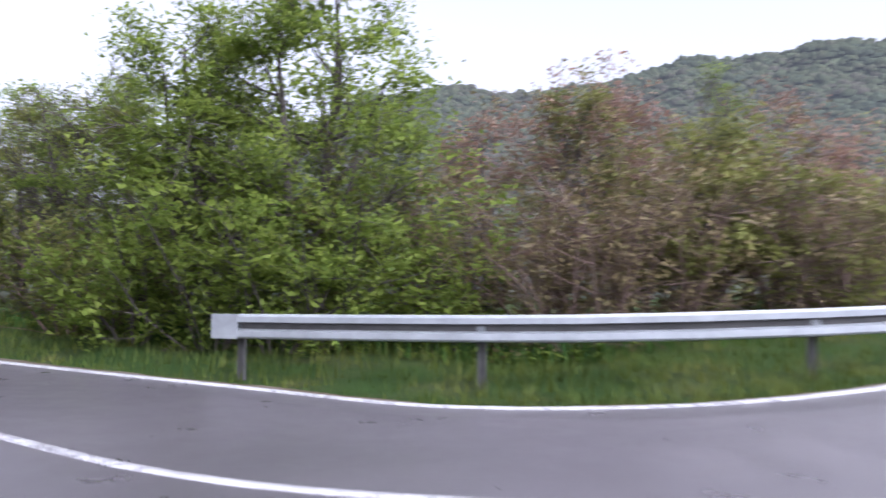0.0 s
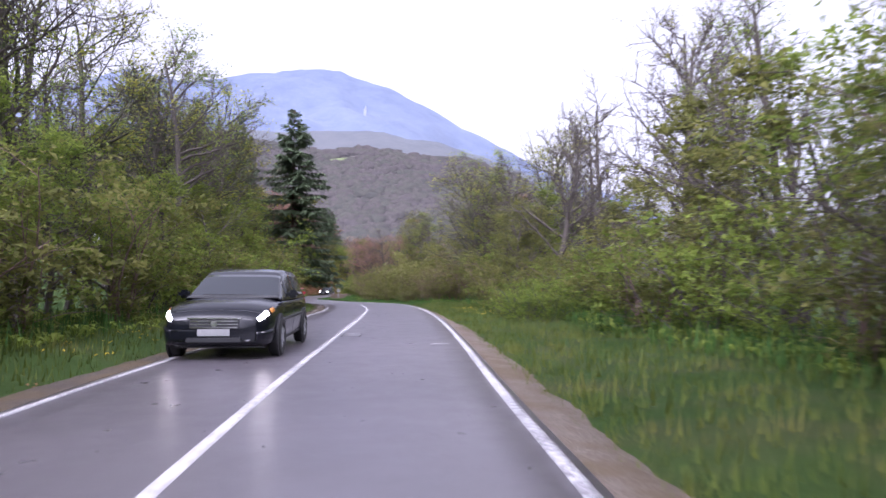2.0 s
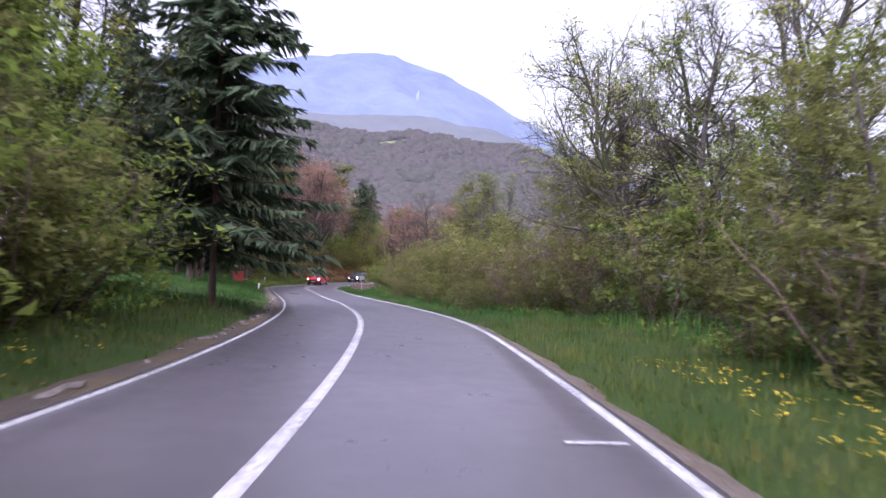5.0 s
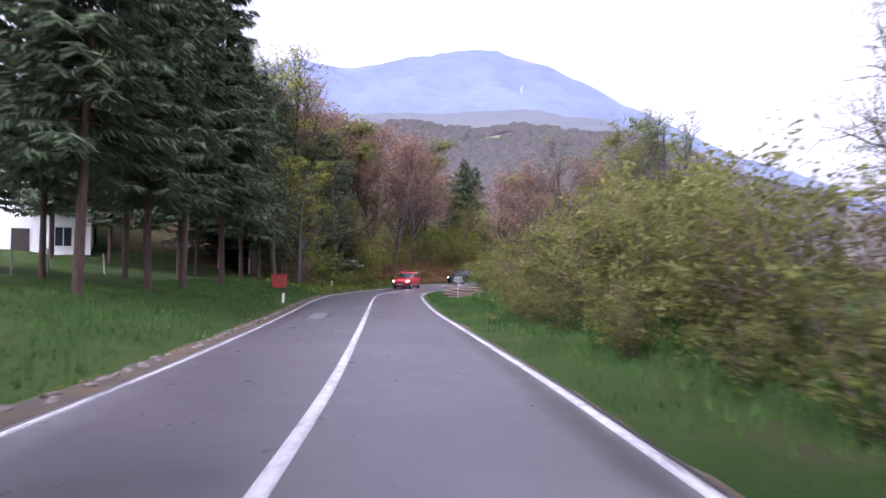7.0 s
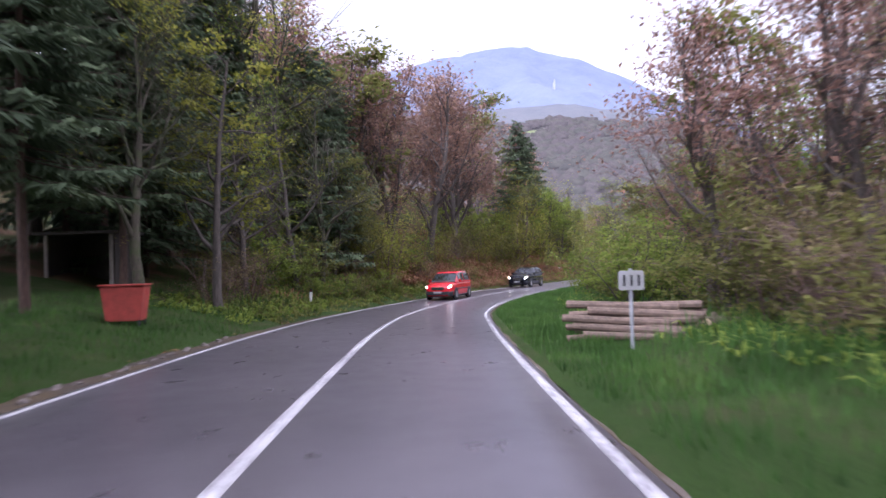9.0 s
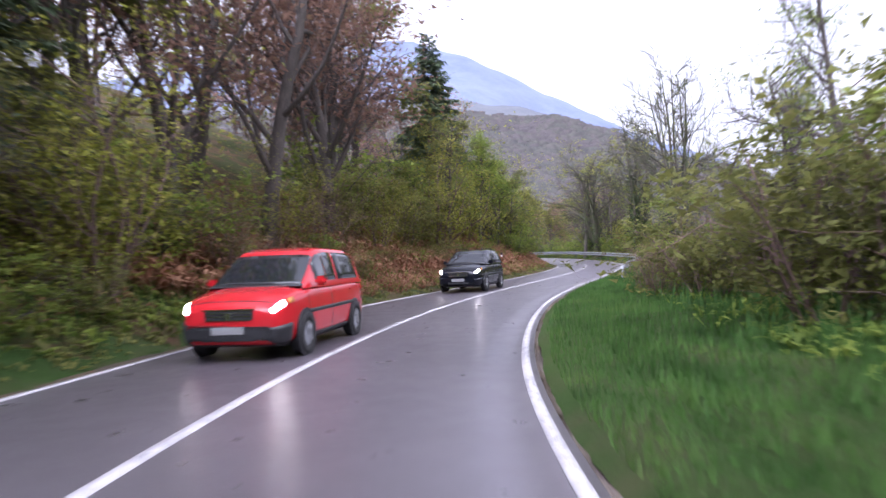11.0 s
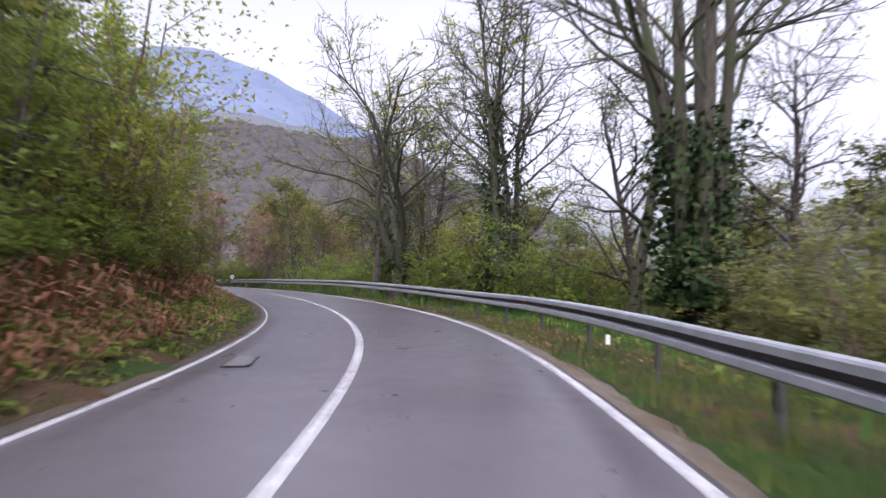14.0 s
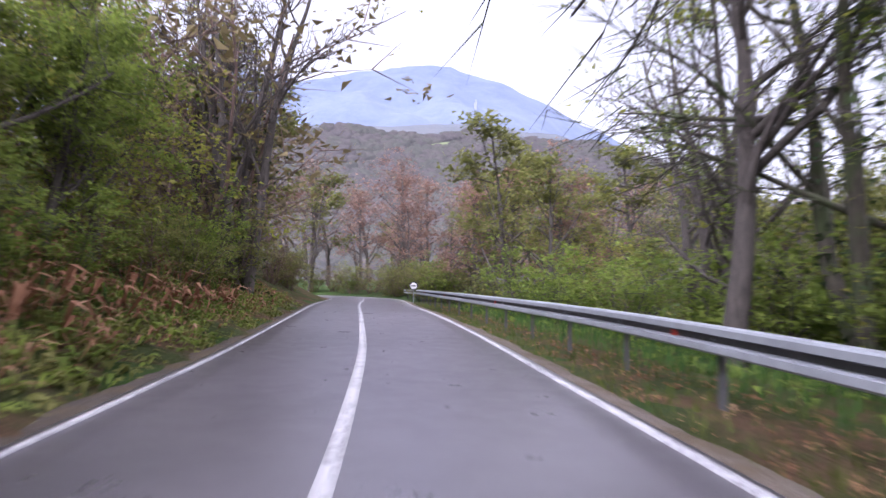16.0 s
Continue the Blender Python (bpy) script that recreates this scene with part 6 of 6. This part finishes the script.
CHROME = plain("chrome_trim", (0.6, 0.6, 0.62), 0.18, 1.0, 0.03)
AMBER = plain("amber_glass", (0.5, 0.2, 0.03), 0.25, 0, 0.1)
LAMP_ON = Mat("lit_headlamp", 0.2).base((0.9, 0.9, 0.85)).emit((1.0, 0.93, 0.80), 16.0).m


PLATE = plain("plate", (0.24, 0.24, 0.24), 0.6, 0, 0.1, 20)


def car_paint(name, colour):
    k = Mat(name, 0.16)
    k.b.inputs["Specular IOR Level"].default_value = 0.3
    k.b.inputs["Coat Weight"].default_value = 0.25
    k.b.inputs["Coat Roughness"].default_value = 0.06
    f = k.noise(2.0, 4)
    k.base(k.ramp(f, [(0.3, tuple(c * 0.9 for c in colour)), (0.7, colour)]))
    return k.m


class Skin:
    """A car's shell as a surface: u runs along the stations from tail to nose, v from the sill up to the middle line."""

    def __init__(self, stations):
        self.y = np.array([y for y, _ in stations], float)
        self.p = np.array([prof for _, prof in stations], float)

    def at(self, u, v):
        n, m = len(self.y), self.p.shape[1]
        i = min(int(u), n - 2)
        fu = u - i
        j = min(int(v), m - 2)
        t = v - j
        q = [self.p[:, min(max(j + k, 0), m - 1)] for k in (-1, 0, 1, 2)]
        c = 0.5 * (2 * q[1] + (q[2] - q[0]) * t + (2 * q[0] - 5 * q[1] + 4 * q[2] - q[3]) * t * t + (3 * q[1] - q[0] - 3 * q[2] + q[3]) * t ** 3)
        x, z = c[i] * (1 - fu) + c[i + 1] * fu
        return Vector((max(x, 0.0) if v < m - 1 else 0.0, self.y[i] * (1 - fu) + self.y[i + 1] * fu, z))

    def out(self, u, v):
        h = 0.04
        a = self.at(min(u + h, len(self.y) - 1.001), v) - self.at(max(u - h, 0), v)
        b = self.at(u, min(v + h, self.p.shape[1] - 1.001)) - self.at(u, max(v - h, 0))
        n = a.cross(b)
        return n.normalized() if n.length > 1e-9 else Vector((0, 0, 1))

    def patch(self, name, mat, u0, u1, v0, v1, lift=0.0, nu=None, nv=None, side=0, closed=False):
        """The stretch of the shell between two u and two v, lifted off it. side: -1 or 1 for one flank, 0 for both, joined over the middle."""
        nu = nu or max(2, int(round((u1 - u0) * 3)))
        nv = nv or max(2, int(round((v1 - v0) * 3)))
        bm = bmesh.new()
        sheets = []
        for up in ((lift,) if closed or not lift else (lift, lift - min(lift, 0.012))):
            cols = []
            for a in range(nu + 1):
                u = u0 + (u1 - u0) * a / nu
                half = [self.at(u, v0 + (v1 - v0) * b / nv) + self.out(u, v0 + (v1 - v0) * b / nv) * up for b in range(nv + 1)]
                if side:
                    cols.append([bm.verts.new((side * q.x, q.y, q.z)) for q in half])
                else:
                    cols.append([bm.verts.new(q) for q in half] + [bm.verts.new((-q.x, q.y, q.z)) for q in half[::-1][1:]])
            sheets.append(cols)
            for a in range(nu):
                for b in range(len(cols[0]) - 1):
                    bm.faces.new((cols[a][b], cols[a + 1][b], cols[a + 1][b + 1], cols[a][b + 1]))
        last = len(cols[0]) - 1
        if closed:
            bm.faces.new(cols[0])
            bm.faces.new(cols[-1][::-1])
            for a in range(nu):
                bm.faces.new((cols[a][0], cols[a][last], cols[a + 1][last], cols[a + 1][0]))
        elif lift:
            rim = [(0, b) for b in range(last)] + [(a, last) for a in range(nu)] + [(nu, last - b) for b in range(last)] + [(nu - a, 0) for a in range(nu)]
            for (a, b), (c, e) in zip(rim, rim[1:] + rim[:1]):
                bm.faces.new((sheets[0][a][b], sheets[0][c][e], sheets[1][c][e], sheets[1][a][b]))
        bmesh.ops.remove_doubles(bm, verts=bm.verts[:], dist=0.0005)
        bmesh.ops.recalc_face_normals(bm, faces=bm.faces[:])
        return bm_mesh(name, bm, mat, True)


def wheel_mesh(r, w):
    bm = bmesh.new()
    prof = [(r * 0.62, -w / 2), (r * 0.9, -w / 2), (r, -w * 0.36), (r, w * 0.36), (r * 0.9, w / 2), (r * 0.62, w / 2)]
    n = 28
    rings = [[bm.verts.new((d, q * math.cos(a), q * math.sin(a))) for q, d in prof] for a in [2 * math.pi * i / n for i in range(n)]]
    for i in range(n):
        for j in range(len(prof)):
            k = (j + 1) % len(prof)
            bm.faces.new((rings[i][j], rings[i][k], rings[(i + 1) % n][k], rings[(i + 1) % n][j]))
    return bm_mesh("tyre", bm, TYRE, True)


def rim_mesh(r, w):
    bm = bmesh.new()
    bmesh.ops.create_cone(bm, cap_ends=True, segments=28, radius1=r * 0.64, radius2=r * 0.60, depth=w * 0.8)
    for i in range(5):
        a = i * 2 * math.pi / 5
        s = bmesh.ops.create_cube(bm, size=1)
        for v in s["verts"]:
            v.co = Matrix.Rotation(a, 3, 'Z') @ Vector((v.co.x * 0.07, (v.co.y + 0.5) * r * 0.58, v.co.z * w * 0.95))
    bmesh.ops.rotate(bm, cent=(0, 0, 0), matrix=Matrix.Rotation(radians(90), 3, 'Y'), verts=bm.verts[:])
    return bm_mesh("rim", bm, ALLOY)


def car(s, d, name, label, paint, L, W, H, hood, belt, shield, rear, rails=False, dark_bumper=False, turn=0.0):
    """An oncoming car: its front looks against the camera's way. Lengths in metres; shield and rear lie along its own axis."""
    p = road_at(s, d, 0.015)
    ob = thing(name, label, "car", pose(p.x, p.y, p.z, 0, 0, heading(s) + 180 + turn))
    hw, f = W / 2, L / 2
    base_x, top_x, tail = shield + 0.42, shield - 0.45, -f + rear
    shape = [(0.80, 0.0), (0.95, 0.10), (0.992, 0.30), (1.0, 0.55), (0.985, 0.80), (0.955, 0.92), (0.86, 0.985)]
    low = lambda y, w, zb, top, crown: (y, [(hw * w * a, zb + (top - zb) * b) for a, b in shape] + [(hw * w * 0.5, top + crown * 0.8), (0.0, top + crown)])
    hull = Skin([low(-f, 0.80, 0.42, belt * 0.88, 0.0), low(-f + 0.06, 0.90, 0.30, belt * 0.95, 0.0), low(-f + 0.25, 0.965, 0.24, belt, 0.01), low(-f + 0.8, 1, 0.2, belt + 0.01, 0.02), low(0.0, 1, 0.19, belt, 0.02),
                 low(shield + 0.1, 1, 0.19, belt - 0.005, 0.02), low(shield + 0.45, 0.995, 0.19, hood + 0.035, 0.045), low(f - 0.75, 0.985, 0.20, hood + 0.01, 0.05), low(f - 0.40, 0.955, 0.21, hood - 0.045, 0.05),
                 low(f - 0.18, 0.90, 0.22, hood - 0.11, 0.04), low(f - 0.05, 0.82, 0.25, hood - 0.19, 0.025), low(f, 0.72, 0.30, hood - 0.25, 0.01)])
    part("body", hull.patch("body", paint, 0, 11, 0, 8, 0.0, 36, 20, 0, True), ob)

    def roofed(y, wb, wt, z):
        lo, h = belt - 0.03, z - belt + 0.03
        mixd = lambda k: hw * (wb + (wt - wb) * k)
        return y, [(mixd(0), lo), (mixd(0.06), lo + 0.12 * h), (mixd(0.5), lo + 0.55 * h), (mixd(0.9), lo + 0.86 * h), (mixd(1) * 0.93, lo + 0.965 * h), (mixd(1) * 0.6, lo + 0.995 * h), (0.0, z)]

    top = Skin([roofed(tail, 0.93, 0.90, belt + 0.02), roofed(tail + 0.22, 0.94, 0.74, H - 0.10), roofed(tail + 0.7, 0.95, 0.76, H - 0.02), roofed(-0.2, 0.955, 0.765, H), roofed(top_x - 0.25, 0.955, 0.76, H - 0.015),
                roofed(top_x, 0.95, 0.74, H - 0.06), roofed(base_x, 0.93, 0.86, belt + 0.015)])
    part("cabin", top.patch("cabin", paint, 0, 6, 0, 6, 0.0, 30, 16), ob)
    part("windscreen", top.patch("windscreen", GLASS, 5.12, 5.97, 3.25, 6, 0.008, 8, 8), ob, "dark windscreen that mirrors the sky")
    part("rear_window", top.patch("rear_window", GLASS, 0.2, 0.9, 3.4, 6, 0.008, 5, 8), ob, "dark rear window")
    part("scuttle", top.patch("scuttle", BLACK_PLASTIC, 5.93, 6, 2.4, 6, 0.012, 2, 8), ob, "black strip under the windscreen")
    for sgn in (-1, 1):
        for u0, u1 in ((4.05, 5.3), (2.85, 3.95), (1.25, 2.75)):
            part("side_window", top.patch("side_window", GLASS, u0, u1, 1.1, 3.0, 0.006, 6, 5, sgn), ob, "dark side window")
        for u in (4.0, 5.6, 2.3):
            part("door_seam", hull.patch("door_seam", BLACK_PLASTIC, u, u + 0.02, 1.2, 5.6, 0.003, 1, 8, sgn), ob)
        for y_ in (-0.15, -1.1):
            part("door_handle", box("door_handle", (0.03, 0.18, 0.03), paint, 0.01, (sgn * hw * 0.995, y_, belt - 0.13)), ob)
        part("side_strip", hull.patch("side_strip", BLACK_PLASTIC, 3.0, 7.0, 2.9, 3.15, 0.012, 10, 2, sgn), ob, "black rubbing strip")
        part("sill", hull.patch("sill", BLACK_PLASTIC, 3.0, 7.2, 0.2, 1.2, 0.01, 10, 3, sgn), ob, "black sill")
        mirror = part("mirror", box("mirror", (0.2, 0.12, 0.15), paint, 0.045, (sgn * (hw + 0.07), shield - 0.02, belt + 0.08)), ob)
        part("mirror_glass", box("mirror_glass", (0.15, 0.01, 0.10), CHROME, 0.0, (sgn * (hw + 0.07), shield - 0.085, belt + 0.08)), mirror)
        part("headlamp", hull.patch("headlamp", LAMP_ON, 8.75, 10.4, 4.35, 5.55, 0.012, 6, 5, sgn), ob, "lit headlamp")
        part("indicator", hull.patch("indicator", AMBER, 7.75, 8.3, 4.3, 5.3, 0.010, 3, 3, sgn), ob, "amber indicator beside the headlamp")
        part("fog_lamp", rod("fog_lamp", 0.055, 0.055, 0.03, CHROME, 14), ob, at=pose(sgn * hw * 0.58, f - 0.01, 0.37, -90, 0, 0))
        part("tail_lamp", hull.patch("tail_lamp", RED_SIGN, 0.4, 1.8, 4.0, 5.6, 0.010, 4, 4, sgn), ob, "red tail lamp")
        if rails:
            part("roof_rail", box("roof_rail", (0.04, L * 0.42, 0.035), CHROME, 0.015, (sgn * hw * 0.60, -0.35, H + 0.045)), ob, "pale roof rail")
            for y_ in (-0.35 - L * 0.19, -0.35 + L * 0.19):
                part("rail_foot", box("rail_foot", (0.045, 0.09, 0.06), BLACK_PLASTIC, 0.01, (sgn * hw * 0.60, y_, H + 0.01)), ob)
    part("hood_seam", hull.patch("hood_seam", BLACK_PLASTIC, 9.35, 9.42, 5.8, 8, 0.004, 1, 8), ob)
    part("grille", box("grille", (hw * 0.86, 0.04, 0.15), BLACK_PLASTIC, 0.018, (0, f + 0.0, hood - 0.31)), ob, "black grille")
    for k in (-0.07, -0.02, 0.03):
        part("grille_bar", box("grille_bar", (hw * 0.82, 0.02, 0.012), CHROME, 0.004, (0, f + 0.02, hood - 0.30 + k)), ob, "bright grille bar")
    part("grille_frame", box("grille_frame", (hw * 0.94, 0.03, 0.022), CHROME, 0.008, (0, f + 0.005, hood - 0.225)), ob, "bright strip")
    part("badge", rod("badge", 0.05, 0.05, 0.012, CHROME, 18), ob, at=pose(0, f + 0.03, hood - 0.31, -90, 0, 0))
    part("bumper", hull.patch("bumper", BLACK_PLASTIC if dark_bumper else paint, 8.2, 11, 0.7, 3.0, 0.035, 8, 6, 0), ob)
    part("bumper_face", box("bumper_face", (hw * 1.5, 0.07, 0.2), BLACK_PLASTIC if dark_bumper else paint, 0.03, (0, f + 0.015, 0.41)), ob)
    part("air_intake", box("air_intake", (hw * 0.95, 0.03, 0.085), BLACK_PLASTIC, 0.012, (0, f + 0.045, 0.345)), ob, "black air intake")
    part("number_plate", box("number_plate", (0.5, 0.014, 0.11), PLATE, 0.005, (0, f + 0.056, 0.455)), ob, "plain pale plate")
    part("wiper", box("wiper", (hw * 0.95, 0.018, 0.018), BLACK_PLASTIC, 0.0, (0.1, base_x - 0.02, belt + 0.075)), ob)
    part("underbody", box("underbody", (W * 0.84, L * 0.86, 0.2), BLACK_PLASTIC, 0.03, (0, 0, 0.28)), ob, "black underside")
    r = 0.325
    tyre, rim = wheel_mesh(r, 0.21), rim_mesh(r, 0.21)
    for sgn in (-1, 1):
        for x in (f - 0.86, -f + 0.84):
            part("wheel_arch", rod("wheel_arch", r + 0.055, r + 0.055, 0.03, BLACK_PLASTIC, 24), ob, at=pose(sgn * (hw - 0.006), x, r + 0.01, 0, 90, 0) @ Matrix.Translation((0, 0, -0.015)))
            wh = thing("wheel", "", "", pose(sgn * (hw - 0.07), x, r))
            wh.parent = ob
            part("tyre", tyre, wh)
            part("rim", rim, wh)
    return ob


car(25.8, -1.42, "car", "black estate car with lit headlamps on the oncoming lane", car_paint("black_paint", (0.005, 0.0055, 0.009)), 4.5, 1.79, 1.49, 0.90, 0.95, 0.62, 0.25)
car(131.7, -1.22, "car", "bright red van-shaped car with lit headlamps", car_paint("red_paint", (0.50, 0.02, 0.025)), 4.3, 1.74, 1.68, 0.98, 1.03, 0.80, 0.1, False, True)
car(148.0, -1.32, "car", "dark blue-black car with roof rails and lit headlamps", car_paint("dark_blue_paint", (0.005, 0.006, 0.011)), 4.2, 1.74, 1.60, 0.97, 1.03, 0.72, 0.12, True)


# ---- broken edge stones along the meadow ----
STONES = []
for k in range(5):
    bm = bmesh.new()
    bmesh.ops.create_icosphere(bm, subdivisions=1, radius=0.5)
    for v in bm.verts:
        v.co = Vector((v.co.x * 0.22, v.co.y * (0.3 + 0.08 * k), v.co.z * 0.13)) * (1 + 0.25 * noise.noise(v.co * 3 + Vector((k, 0, 0))))
    STONES.append(bm_mesh("stone", bm, STONE))
edge = thing("stone_edging", "broken pale edging stones along the road", "edging", kind="structure")
for i in range(150):
    s_ = 30 + i * 0.51 + pile_rng.uniform(-0.15, 0.15)
    if pile_rng.random() < 0.25 and s_ < 60:
        continue
    p = road_at(s_, -wl_at(s_) - 0.32 - abs(pile_rng.gauss(0, 0.12)), 0.02)
    part("stone", STONES[pile_rng.randrange(5)], edge, at=pose(p.x, p.y, p.z - 0.02, pile_rng.uniform(-15, 15), pile_rng.uniform(-15, 15), heading(s_) + pile_rng.uniform(-60, 60)) @ Matrix.Scale(pile_rng.uniform(0.35, 0.8), 4))
